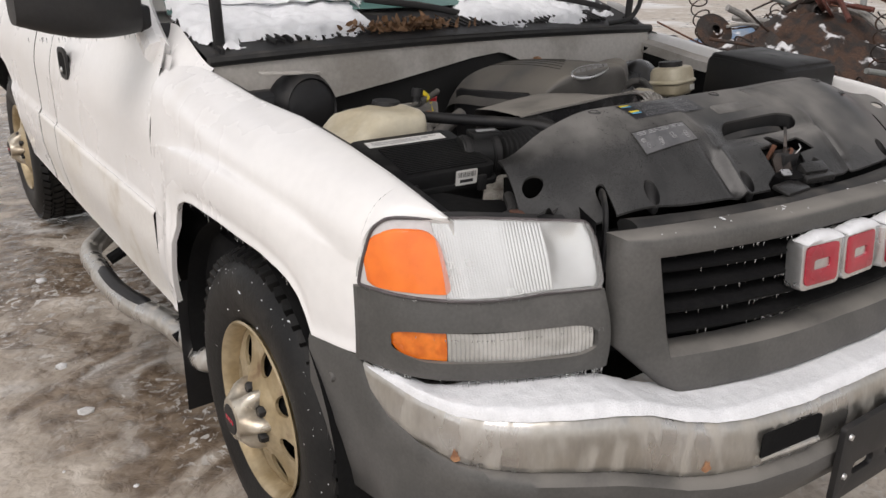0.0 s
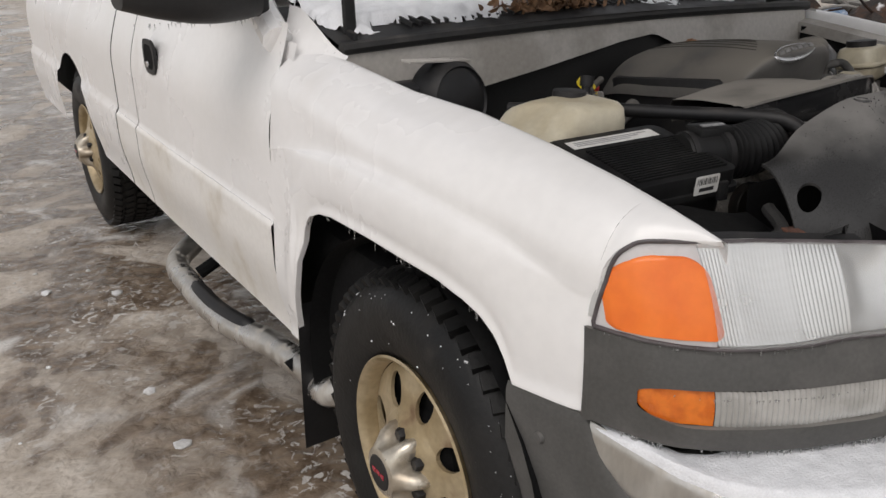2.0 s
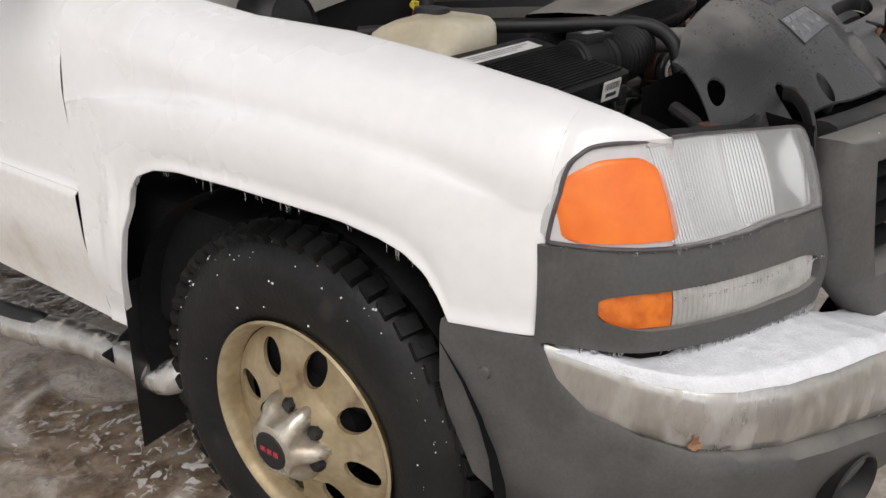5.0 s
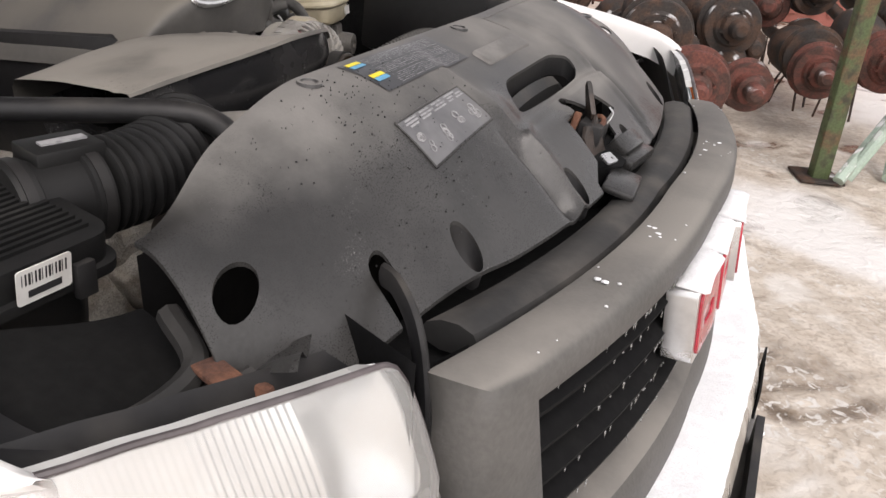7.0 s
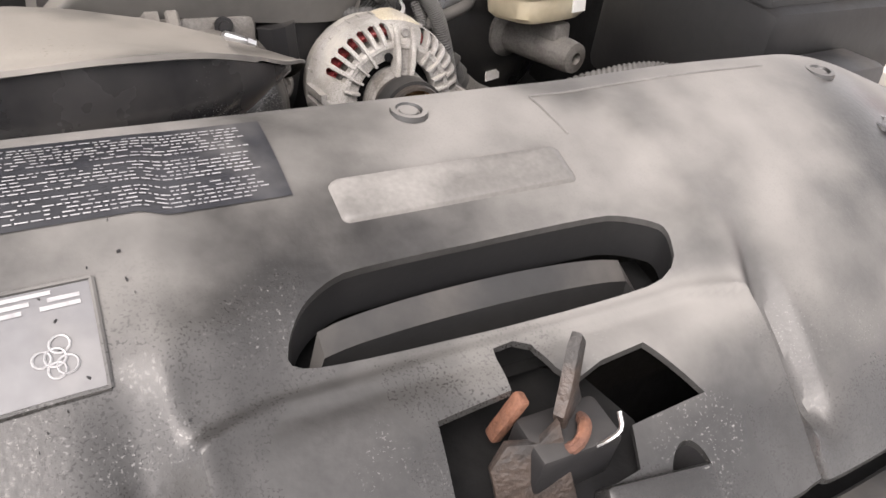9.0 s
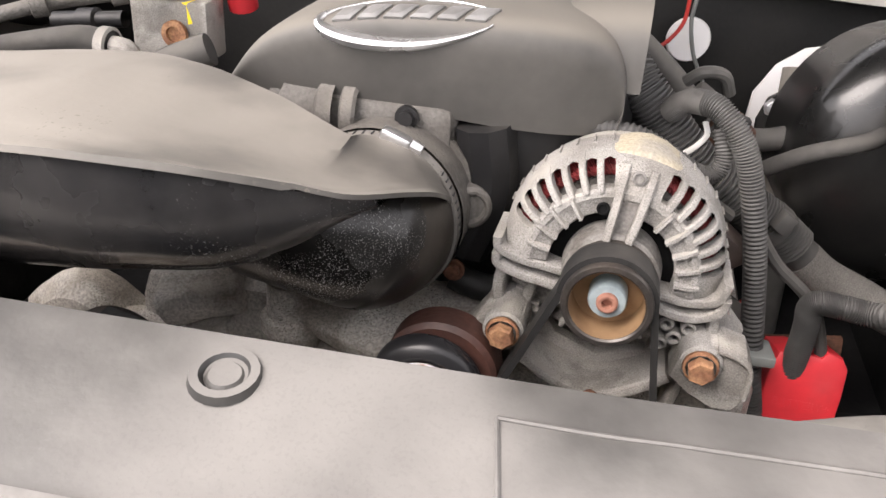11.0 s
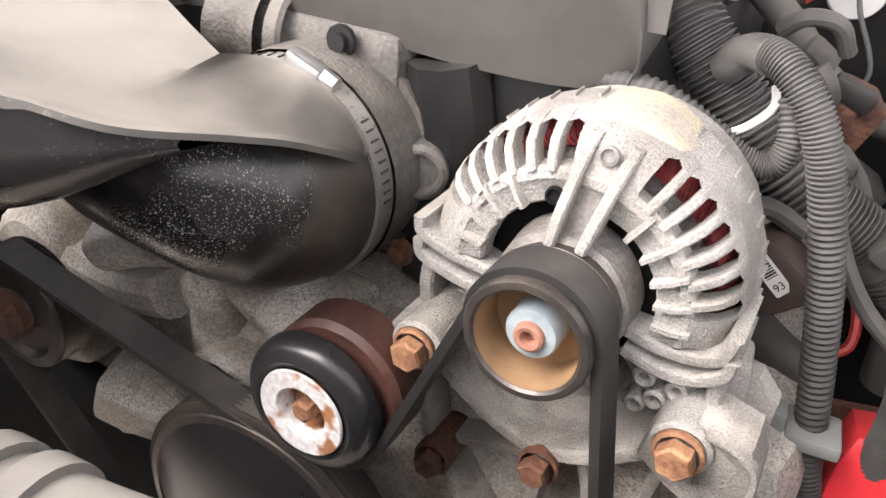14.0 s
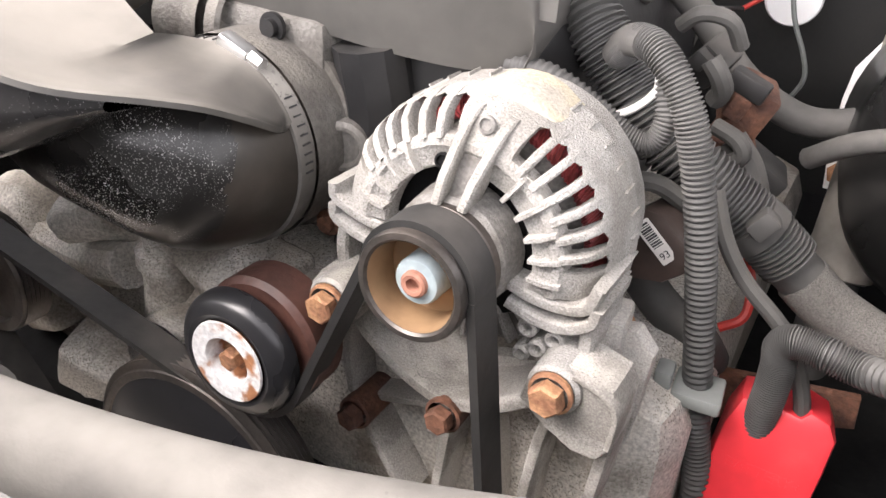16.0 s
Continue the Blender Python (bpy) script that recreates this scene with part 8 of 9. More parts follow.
# coil packs, their boots and leads behind the conduits
for at, size, turn, m in (((0.233, 0.865, 1.062), (0.026, 0.035, 0.036), (10, 20, 20), RUST), ((0.226, 0.862, 1.032), (0.028, 0.035, 0.032), (0, 25, 15), RUST), ((0.246, 0.885, 1.010), (0.036, 0.040, 0.030), (0, 30, 10), RUBBER), ((0.205, 0.865, 1.086), (0.022, 0.03, 0.026), (10, 35, 0), RUBBER)):
    bm = bmesh.new()
    box(bm, at, size, turn, 0.004)
    box(bm, (at[0] - 0.004, at[1] - 0.018, at[2] + 0.004), (size[0] * 0.5, 0.012, size[2] * 0.45), turn, 0.002)
    part("coil_pack", worn(bm, 0.0008), m, truck, "dirty ignition coil")
for pts, r in (([(0.212, 0.82, 1.098), (0.219, 0.82, 1.090), (0.222, 0.825, 1.080), (0.218, 0.83, 1.072)], 0.0065), ([(0.222, 0.83, 1.056), (0.238, 0.825, 1.052), (0.243, 0.825, 1.043), (0.232, 0.828, 1.034), (0.218, 0.83, 1.036)], 0.0055), ([(0.232, 0.84, 1.046), (0.246, 0.838, 1.032), (0.254, 0.838, 1.016), (0.257, 0.84, 1.003)], 0.0105), ([(0.188, 0.83, 1.112), (0.200, 0.825, 1.122), (0.216, 0.83, 1.120), (0.224, 0.84, 1.104)], 0.005)):
    bm = bmesh.new()
    tube(bm, pts, r, 10, 18)
    part("ignition_lead", bm, HOSE, truck, "dusty grey ignition lead boot")
bm = bmesh.new()
box(bm, (0.233, 0.849, 1.080), (0.026, 0.014, 0.013), (0, 20, 0), 0.002)
part("harness_plug", bm, BLACK, truck, "ribbed black harness plug")
# steering column passing the bulkhead
bm = bmesh.new()
lathe(bm, [(0.0245, 0.0), (0.0275, 0.002), (0.0285, 0.012), (0.0265, 0.030), (0.0262, 0.085), (0.0225, 0.135), (0.0220, 0.190)], (0.318, 0.985, 0.905), (-0.01, 0.30, 0.95), 32)
shaft = part("steering_shaft", bm, COLUMN, truck, "dusty grey-brown steering column boot")
bm = bmesh.new()
lathe(bm, [(0.0, 0.0), (0.0200, 0.0), (0.0190, -0.02), (0.0170, -0.12)], (0.318, 0.987, 0.911), (-0.01, 0.30, 0.95), 24)
part("shaft_joint", bm, HOSE, shaft)
bm = bmesh.new()
prism(bm, [(-0.028, -0.080), (-0.034, -0.040), (-0.036, 0.000), (-0.034, 0.028), (-0.016, 0.060), (0.010, 0.080), (0.10, 0.10), (0.10, -0.080)], basis((0.313, 1.10, 1.015), (1, 0, 0), (0, 0.1, 1)), 0.005, bevel=0.0015)
plate = part("column_plate", bm, PAINT, truck, "white bulkhead plate")
bm = bmesh.new()
prism(bm, [(-0.016, -0.075), (-0.017, -0.045), (-0.024, -0.030), (-0.026, 0.012), (-0.018, 0.036), (-0.004, 0.046), (0.09, 0.040), (0.09, -0.075)], basis((0.313, 1.09, 1.005), (1, 0, 0), (0, 0.1, 1)), 0.012, bevel=0.003)
part("column_bracket", bm, FIREPAD, plate, "black column bracket")
for at, m in (((0.300, 1.078, 1.034), SILVER), ((0.294, 1.075, 0.957), BOLT)):
    bm = bmesh.new()
    lathe(bm, [(0.0105, 0.0), (0.0105, 0.003), (0.0070, 0.003), (0.0070, 0.010), (0.0, 0.011)], at, (0, -1, 0.2), 6)
    part("plate_bolt", bm, m, plate)
# tracer wires tied to a rusty stud on the cowl
bm = bmesh.new()
lathe(bm, [(0.0095, -0.02), (0.0095, 0.002), (0.0065, 0.003), (0.0065, 0.010), (0.0, 0.011)], (0.219, 1.168, 1.170), (0, -1, 0.1), 10)
part("ground_stud", worn(bm, 0.001, 150), BOLT, truck, "rusty ground stud")
bm = bmesh.new()
tube(bm, [(0.201, 1.16, 1.164), (0.198, 1.16, 1.138), (0.196, 1.16, 1.101), (0.184, 1.16, 1.079), (0.167, 1.155, 1.064)], 0.0024, 8, 26)
wire = part("red_wire", bm, REDWIRE, truck, "thin red wire")
bm = bmesh.new()
tube(bm, [(0.212, 1.16, 1.168), (0.206, 1.16, 1.167), (0.200, 1.16, 1.163)], 0.0036, 8, 8)
part("ferrule", bm, mat("blue_ferrule", (0.03, 0.05, 0.30), 0.4), wire, "blue crimp ferrule")
bm = bmesh.new()
tube(bm, [(0.167, 1.155, 1.064), (0.166, 1.12, 1.070), (0.160, 1.05, 1.080), (0.135, 1.03, 1.074)], 0.0018, 6, 18)
part("wire_tail", bm, RUBBER, wire)
bm = bmesh.new()
tube(bm, [(0.218, 1.16, 1.163), (0.206, 1.16, 1.151), (0.205, 1.16, 1.125), (0.204, 1.16, 1.100), (0.213, 1.16, 1.064), (0.230, 1.16, 1.032), (0.237, 1.16, 1.009), (0.228, 1.16, 0.985)], 0.0024, 8, 34, flat=1.5)
part("grey_wire", bm, GREYWIRE, truck, "thin grey-green wire")
# brake booster, master cylinder, reservoir
SEAT[0] = pose(0.470, 0.985, 0.965, -7, 0, 12) @ Matrix.Translation((-0.425, -0.875, -1.035))
bm = bmesh.new()
lathe(bm, [(0.0, 0.060), (0.045, 0.060), (0.060, 0.050), (0.100, 0.040), (0.118, 0.022), (0.127, 0.012), (0.130, 0.0), (0.127, -0.02), (0.118, -0.09), (0.08, -0.12)], (0.425, 0.875, 1.035), (0, -1, 0), 56)
booster = part("brake_booster", bm, DISC, truck, "black round brake booster")
bm = bmesh.new()
box(bm, (0.402, 0.826, 0.966), (0.030, 0.002, 0.014), (0, 0, 8))
part("booster_label", bm, PAPER, booster)
bm = bmesh.new()
tube(bm, [(0.36, 0.835, 1.075), (0.33, 0.815, 1.072), (0.29, 0.83, 1.055), (0.27, 0.86, 1.03)], 0.008, 12, 14)
part("vacuum_hose", bm, HOSE, booster)
bm = bmesh.new()
lathe(bm, [(0.034, 0.0), (0.034, 0.02), (0.024, 0.03), (0.022, 0.13), (0.020, 0.145), (0.008, 0.147), (0.0075, 0.135)], (0.414, 0.830, 1.030), (0, -1, -0.08), 24)
box(bm, (0.414, 0.735, 1.045), (0.03, 0.05, 0.03), (0, 0, 0), 0.005)
part("master_cylinder", bm, THROTTLE, truck, "grimy cast master cylinder")
bm = bmesh.new()
rings = []
for z, g in ((1.066, 0.80), (1.072, 0.90), (1.096, 0.95), (1.101, 1.06), (1.105, 1.06), (1.110, 0.97), (1.130, 0.95), (1.142, 0.86), (1.146, 0.70)):
    rings.append([(0.395 + g * 0.066 * math.copysign(abs(math.cos(a)) ** 0.5, math.cos(a)), 0.745 + g * 0.050 * math.copysign(abs(math.sin(a)) ** 0.5, math.sin(a)), z) for a in (2 * math.pi * j / 40 for j in range(40))])
loft(bm, rings)
resv = part("brake_reservoir", bm, CREAM, truck, "cream brake fluid reservoir", 40)
bm = bmesh.new()
box(bm, (0.424, 0.6965, 1.084), (0.024, 0.002, 0.016))
part("reservoir_label", bm, PAPER, resv)
bm = bmesh.new()
lathe(bm, [(0.034, 0.0), (0.034, 0.014), (0.0, 0.016)], (0.392, 0.748, 1.146), (0, 0, 1), 24)
part("reservoir_cap", bm, BLACK, resv)
# covered battery and fuse box
SEAT[0] = Matrix.Identity(4)
bm = bmesh.new()
box(bm, (0.640, 0.665, 1.04), (0.25, 0.26, 0.17), (3, 0, 2), 0.018)
fuse = part("fuse_box", bm, BOXBLACK, truck, "large black fuse box")
bm = bmesh.new()
box(bm, (0.640, 0.665, 1.122), (0.235, 0.235, 0.022), (3, 0, 2), 0.010)
part("fuse_box_lid", bm, BOXBLACK, fuse)
bm = bmesh.new()
box(bm, (0.60, 0.50, 1.03), (0.10, 0.06, 0.09), (0, 0, 4), 0.01)
part("relay_block", bm, BLACK, truck)
bm = bmesh.new()
box(bm, (0.40, 0.76, 0.70), (0.20, 0.18, 0.12), (0, 0, 0), 0.01)
part("battery_tray", bm, DARK, truck)
# radiator hose just behind the shroud
SEAT[0] = ENGINE
bm = bmesh.new()
def pipe_at(x):
    return Vector((x, 0.4229 + 0.0312 * x + 0.7436 * x * x, 1.0305 - 0.0492 * x + 0.192 * x * x - 2.6 * max(0.0, x - 0.26) ** 2))


tube(bm, [pipe_at(-0.32 + 0.70 * k / 50) for k in range(51)], 0.021, 24)
fan_pipe = part("shroud_pipe", bm, BIGHOSE, truck, "dust-coated pipe behind the radiator shroud")
bm = bmesh.new()
for xx in (0.050, 0.068):
    lathe(bm, [(0.0205, -0.006), (0.0240, -0.005), (0.0240, 0.005), (0.0205, 0.006)], pipe_at(xx), (1, 0.07, -0.04), 28)
part("pipe_collar", bm, BIGHOSE, fan_pipe)
SEAT[0] = Matrix.Identity(4)
bm = bmesh.new()
sheet(bm, lambda p, q: (-0.50 + 1.06 * p, 0.42 + 0.02 * q, 0.55 + 0.46 * q), 16, 4, 0.01)
part("fan_shroud", bm, DARK, truck, "black fan shroud")
# fittings behind the duct
SEAT[0] = ENGINE
bm = bmesh.new()
tube(bm, [(-0.51, 0.79, 1.075), (-0.478, 0.80, 1.0875), (-0.414, 0.84, 1.109), (-0.353, 0.89, 1.119), (-0.304, 0.94, 1.119), (-0.26, 0.96, 1.132)], 0.0072, 12, 30)
rail = part("fuel_line", bm, THROTTLE, truck, "dull metal refrigerant line")
for xx, zz, yy in ((-0.410, 1.110, 0.842), (-0.355, 1.119, 0.888)):
    bm = bmesh.new()
    lathe(bm, [(0.0085, -0.008), (0.0115, -0.007), (0.0115, 0.007), (0.0085, 0.008)], (xx, yy, zz), (1, 0.7, 0.2), 16)
    part("line_nut", bm, THROTTLE, rail)
for at, up in (((-0.478, 0.80, 1.087), (0, 0, 1)), ((-0.372, 0.875, 1.117), (0.2, 0, 1))):
    bm = bmesh.new()
    lathe(bm, [(0.009, 0.0), (0.009, 0.016), (0.0135, 0.016), (0.0140, 0.036), (0.0, 0.037)], at, up, 16)
    part("valve_cap", bm, BLACK, rail)
bm = bmesh.new()
box(bm, (-0.325, 0.945, 1.080), (0.082, 0.05, 0.062), (0, 0, 6), 0.004)
vblock = part("valve_block", bm, CAST, truck, "pale metal valve block")
bm = bmesh.new()
lathe(bm, [(0.014, 0.0), (0.014, 0.005), (0.008, 0.006), (0.008, 0.002), (0.0, 0.002)], (-0.315, 0.92, 1.078), (0, -1, 0), 18)
part("block_bolt", bm, BOLT, vblock)
bm = bmesh.new()
lathe(bm, [(0.0, 0.0), (0.010, 0.0), (0.010, 0.03), (0.013, 0.032), (0.013, 0.052), (0.009, 0.054), (0.009, 0.085)], (-0.463, 0.93, 1.074), (1, 0, 0.12), 14)
part("pressure_switch", bm, BLACK, vblock, "black pressure switch")
bm = bmesh.new()
lathe(bm, [(0.0145, -0.004), (0.0205, -0.004), (0.0205, 0.004), (0.0145, 0.004), (0.0145, -0.004)], (-0.321, 0.935, 1.128), (0.2, -0.6, 0.8), 28)
lathe(bm, [(0.008, 0.0), (0.008, 0.022), (0.005, 0.024)], (-0.305, 0.93, 1.110), (0.25, 0.0, -1), 12)
part("dipstick_handle", bm, YELLOW, truck, "yellow dipstick ring handle")
bm = bmesh.new()
lathe(bm, [(0.016, 0.0), (0.016, 0.022), (0.0, 0.024)], (-0.27, 0.985, 1.098), (0, -0.3, 1), 16)
part("valve_cap", bm, RED, truck, "red valve cap")
for pts, r in (([(-0.56, 0.90, 1.03), (-0.492, 0.88, 1.050), (-0.402, 0.88, 1.070), (-0.365, 0.88, 1.068)], 0.015), ([(-0.36, 0.86, 1.02), (-0.327, 0.86, 1.040), (-0.288, 0.86, 1.064), (-0.25, 0.87, 1.08)], 0.016)):
    bm = bmesh.new()
    tube(bm, pts, r, 12, 14)
    part("coolant_pipe", bm, HOSE, truck, "grey hose behind the duct")
bm = bmesh.new()
lathe(bm, [(0.0155, -0.006), (0.019, -0.005), (0.019, 0.005), (0.0155, 0.006)], (-0.368, 0.88, 1.068), (1, 0, 0), 20)
tube(bm, [(-0.362, 0.88, 1.068), (-0.348, 0.88, 1.066), (-0.340, 0.88, 1.054), (-0.338, 0.88, 1.04)], 0.011, 10, 8)
part("pipe_elbow", bm, CAST, truck, "white crusted pipe elbow")
bm = bmesh.new()
lathe(bm, [(0.0, 0.006), (0.020, 0.006), (0.030, 0.0), (0.030, -0.03)], (-0.39, 0.87, 1.045), (0, -0.15, 1), 24)
part("filler_cap", bm, BLACK, truck, "dusty black round cap")
SEAT[0] = Matrix.Identity(4)
bm = bmesh.new()
lathe(bm, [(0.088, 0.0), (0.088, 0.05), (0.072, 0.075), (0.068, 0.070), (0.05, 0.078), (0.0, 0.080)], (-0.575, 1.19, 1.025), (0.15, -1, 0.15), 32)
box(bm, (-0.65, 1.19, 1.01), (0.20, 0.10, 0.13), (0, 0, 0), 0.03)
part("blower_housing", bm, BLACK, truck, "black heater blower housing")
bm = bmesh.new()
box(bm, (-0.60, 1.16, 1.118), (0.16, 0.035, 0.006), (0, 4, 4), 0.002)
part("blower_strip", bm, PAINT_BAY, truck)

# the open bonnet, standing up on its rear hinges, unseen, leaned to shade the bay
bm = bmesh.new()
slab(bm, lambda p, q: (MID + (-0.74 + 1.48 * p) * (1 + 0.02 * q), 1.30 - 0.88 * q - 0.03 * math.sin(math.pi * p), 1.350 + 0.78 * q + 0.03 * math.sin(math.pi * p)), 24, 24, 0.030, (0, -0.66, -0.75))
bonnet = part("bonnet", bm, PAINT, truck, "white bonnet standing open on its rear hinges", 40)
# unseen dark liner, added to cut bounce off the bonnet into the bay
bm = bmesh.new()
slab(bm, lambda p, q: (MID + (-0.66 + 1.32 * p), 1.24 - 0.76 * q - 0.03 * math.sin(math.pi * p) - 0.024, 1.375 + 0.675 * q + 0.03 * math.sin(math.pi * p) - 0.027), 16, 16, 0.020, (0, -0.66, -0.75))
part("bonnet_liner", bm, DARK, bonnet, "unseen black felt liner added under the bonnet to darken the bay")
for k in range(3):
    bm = bmesh.new()
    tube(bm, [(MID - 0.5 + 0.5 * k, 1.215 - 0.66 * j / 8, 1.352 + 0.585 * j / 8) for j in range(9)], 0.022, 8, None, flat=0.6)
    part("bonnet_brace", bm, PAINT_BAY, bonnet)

# ---- snow and ice lying on the truck ----
def snow_sheet(bm, at, mask, nu, nv, depth):
    """A snow layer over a surface: at(u, v) gives its base, mask(u, v) how deep it lies (none below zero)."""
    g = {}
    for i in range(nu + 1):
        for j in range(nv + 1):
            m = mask(i / nu, j / nv)
            if m > -0.12:
                p = Vector(at(i / nu, j / nv))
                h = depth * math.sqrt(min(max(m, 0.0) * 3, 1.0)) * (0.85 + 0.5 * noise.noise(p * 22)) - (0.004 if m <= 0 else 0.0)
                g[i, j] = bm.verts.new(p + Vector((0, 0, h)))
    for i in range(nu):
        for j in range(nv):
            q = [g.get(k) for k in ((i, j), (i + 1, j), (i + 1, j + 1), (i, j + 1))]
            if all(q):
                bm.faces.new(q)


def rough_mask(u, v, seed, scale_u=6.0, scale_v=3.0, edge=0.12, bias=0.1):
    n0 = noise.noise((u * scale_u, v * scale_v, seed)) + 0.5 * noise.noise((u * scale_u * 3, v * scale_v * 3, seed + 4)) + 0.25 * noise.noise((u * scale_u * 8, v * scale_v * 8, seed + 9))
    border = min(u, 1 - u, v, 1 - v) / edge
    return bias + 0.55 * n0 - max(0.0, 1 - border) * 0.5


# bumper
bm = bmesh.new()


def bumper_snow(u, v):
    x = -0.862 + 1.724 * u
    a = abs(x)
    y0 = b_y(a) - 0.10 * max(x, 0.0) + 0.007 + 0.002 * noise.noise((x * 30, 0, 2))
    deep = 0.125 - 0.055 * ease(0.70, 0.86, a)
    y = y0 + deep * v
    lip = math.sqrt(min(v * 7, 1.0)) * min(1, (1 - a / 0.864) * 30)
    z = b_top(a) + 0.004 + 0.019 * lip + 0.003 * noise.noise((x * 9, y * 9, 5)) * lip + 0.0014 * noise.noise((x * 60, y * 60, 8)) * lip
    z -= 0.006 * ease(0.5, 0.1, v) * max(0.0, noise.noise((x * 9, 0, 12)))
    return (MID + x, y, z)


sheet(bm, bumper_snow, 420, 26)
solo("snow_layer", bm, SNOW, (MID, 0.02, 0.66), "white granular snow lying along the chrome bumper", "snow", kind="stuff", angle=80)
# caps on the emblem blocks
for k in range(3):
    cx = MID - 0.118 + 0.118 * k
    yy = gy(cx, 0.935)
    bm = bmesh.new()
    rows = []
    for i in range(19):
        t = i / 18
        x = cx - 0.053 + 0.106 * t
        h = 0.011 * math.sqrt(max(0.05, math.sin(math.pi * t))) + 0.003 * noise.noise((x * 80, 1, 3))
        rows.append([(x, yy - 0.024 + 0.8 * (cx - MID) * (x - cx), 0.932), (x, yy - 0.024, 0.934 + 0.6 * h), (x, yy - 0.015, 0.935 + h), (x, yy + 0.004, 0.935 + h), (x, yy + 0.012, 0.934)])
    loft(bm, rows)
    solo("snow_cap", bm, SNOW, (cx, yy, 0.934), "small cap of snow on an emblem block", "snow", "snow caps on the emblem", kind="stuff", angle=80)


# cowl and windscreen foot
def cowl_at(u, v):
    p = u
    if v < 0.5:
        q = v * 2
        return (MID - 0.79 + 1.58 * p, 1.290 + 0.27 * q - 0.04 * math.sin(math.pi * p), 1.156 + 0.080 * q + 0.02 * math.sin(math.pi * p) * (1 - q))
    q = (v - 0.5) * 2
    w = 0.30 * q
    return (MID + (-0.79 + 1.58 * p) * (1 - 0.13 * w), 1.56 + 0.72 * w - 0.10 * math.sin(math.pi * p) * (1 - w), 1.238 + 0.50 * w)


def cowl_mask(u, v):
    m = rough_mask(u, v, 3.1, 9, 5, 0.04, 0.10)
    x = -0.79 + 1.58 * u
    # bare strip with the slats and leaves in the middle, bare glass above it
    m -= 1.2 * math.exp(-((x + 0.09) / 0.17) ** 4) * ease(0.72, 0.45, v)
    m -= 0.9 * math.exp(-((x - 0.05) / 0.20) ** 4) * ease(0.40, 0.6, v)
    m += 0.30 * ease(0.10, 0.22, v) * ease(0.9, 0.5, v) - 0.5 * ease(0.18, 0.0, v)
    m -= 0.35 * ease(0.45, 0.65, x)
    return m


bm = bmesh.new()
snow_sheet(bm, cowl_at, cowl_mask, 260, 90, 0.024)
solo("snow_patch", bm, SNOW, (MID, 1.45, 1.2), "thawing patches of snow on the cowl and windscreen foot", "snow", kind="stuff", angle=80)
# on the door mirror
bm = bmesh.new()
snow_sheet(bm, lambda u, v: (MID - 0.90 - 0.26 * u, 1.398 + 0.012 * math.sin(3 * u), 1.235 + 0.11 * v), lambda u, v: rough_mask(u, v, 8.7, 4, 3, 0.2, 0.05) - 0.4 * ease(0.35, 0.6, u), 40, 24, 0.004)
bm.transform(Matrix.Translation((0, 0, 0.0)))
bm.verts.ensure_lookup_table()
solo("frost_patch", bm, SNOW, (MID - 1.0, 1.39, 1.28), "frozen snow crust clinging to the door mirror", "snow", kind="stuff", angle=80)
# fender top specks by the bonnet edge
bm = bmesh.new()
rng = random.Random(31)


def lump(bm, at, r, flat=0.6):
    made = bmesh.ops.create_icosphere(bm, subdivisions=1, radius=r)["verts"]
    for v in made:
        k = 1 + 0.5 * noise.noise(v.co / r * 1.7 + Vector(at) * 31)
        v.co = Vector((v.co.x * k, v.co.y * k, v.co.z * k * flat)) + Vector(at)


for _ in range(34):
    x = rng.uniform(-0.45, 0.47) + MID
    v0 = rng.random()
    lump(bm, (x, gy(x, 0.978) + 0.004 + 0.05 * v0, 0.983 + 0.002 - 0.012 * ((x - MID) / 0.5) ** 2), rng.uniform(0.0008, 0.002), 0.5)
for cx, r in ((-0.17, 0.011), (-0.155, 0.009), (0.16, 0.010), (0.21, 0.008), (-0.30, 0.007), (0.03, 0.008)):
    for _ in range(3):
        x = MID + cx + rng.gauss(0, r)
        lump(bm, (x, gy(x, 0.978) + 0.030 + rng.gauss(0, r), 0.984), rng.uniform(0.002, 0.0045), 0.4)
solo("ice_crumbs", bm, SNOW, (MID, 0.05, 0.98), "tiny crumbs of ice on the grille top", "ice", kind="stuff", angle=80)
# flecks on tyre and mud flap
bm = bmesh.new()
for _ in range(110):
    a = rng.uniform(-0.4, math.pi * 1.1)
    r = rng.choice((rng.uniform(0.225, 0.36), rng.uniform(0.33, 0.375)))
    w = float(np.interp(r, [0.205, 0.245, 0.30, 0.33, 0.35, 0.362, 0.376], [0.012, 0.034, 0.042, 0.034, 0.018, 0.002, -0.012]))
    x = -0.835 - w
    if r > 0.366:
        x = -0.835 + rng.uniform(0.01, 0.20)
        r = 0.384
    lump(bm, (x, 0.868 - r * math.cos(a), 0.396 + r * math.sin(a)), rng.choice((0.0007, 0.0009, 0.0012, 0.0022)) * rng.uniform(0.7, 1.3), 1.0)
solo("ice_crumbs", bm, SNOW, (-0.85, 0.868, 0.4), "flecks of snow stuck to the front tyre", "ice", kind="stuff", angle=80)


# icicles
def icicle(bm, at, length, r):
    at = Vector(at)
    lean = Vector((0.05 * noise.noise(at * 90), 0.05 * noise.noise(at * 71 + Vector((5, 0, 0))), -1))
    rings = []
    for f, k in ((0.0, 1.0), (0.25, 0.72), (0.6, 0.45), (0.9, 0.22), (1.0, 0.06)):
        rings.append([at + lean * length * f + Vector((r * k * math.cos(t), r * k * math.sin(t), 0)) for t in (math.pi * j / 3 for j in range(6))])
    loft(bm, rings)


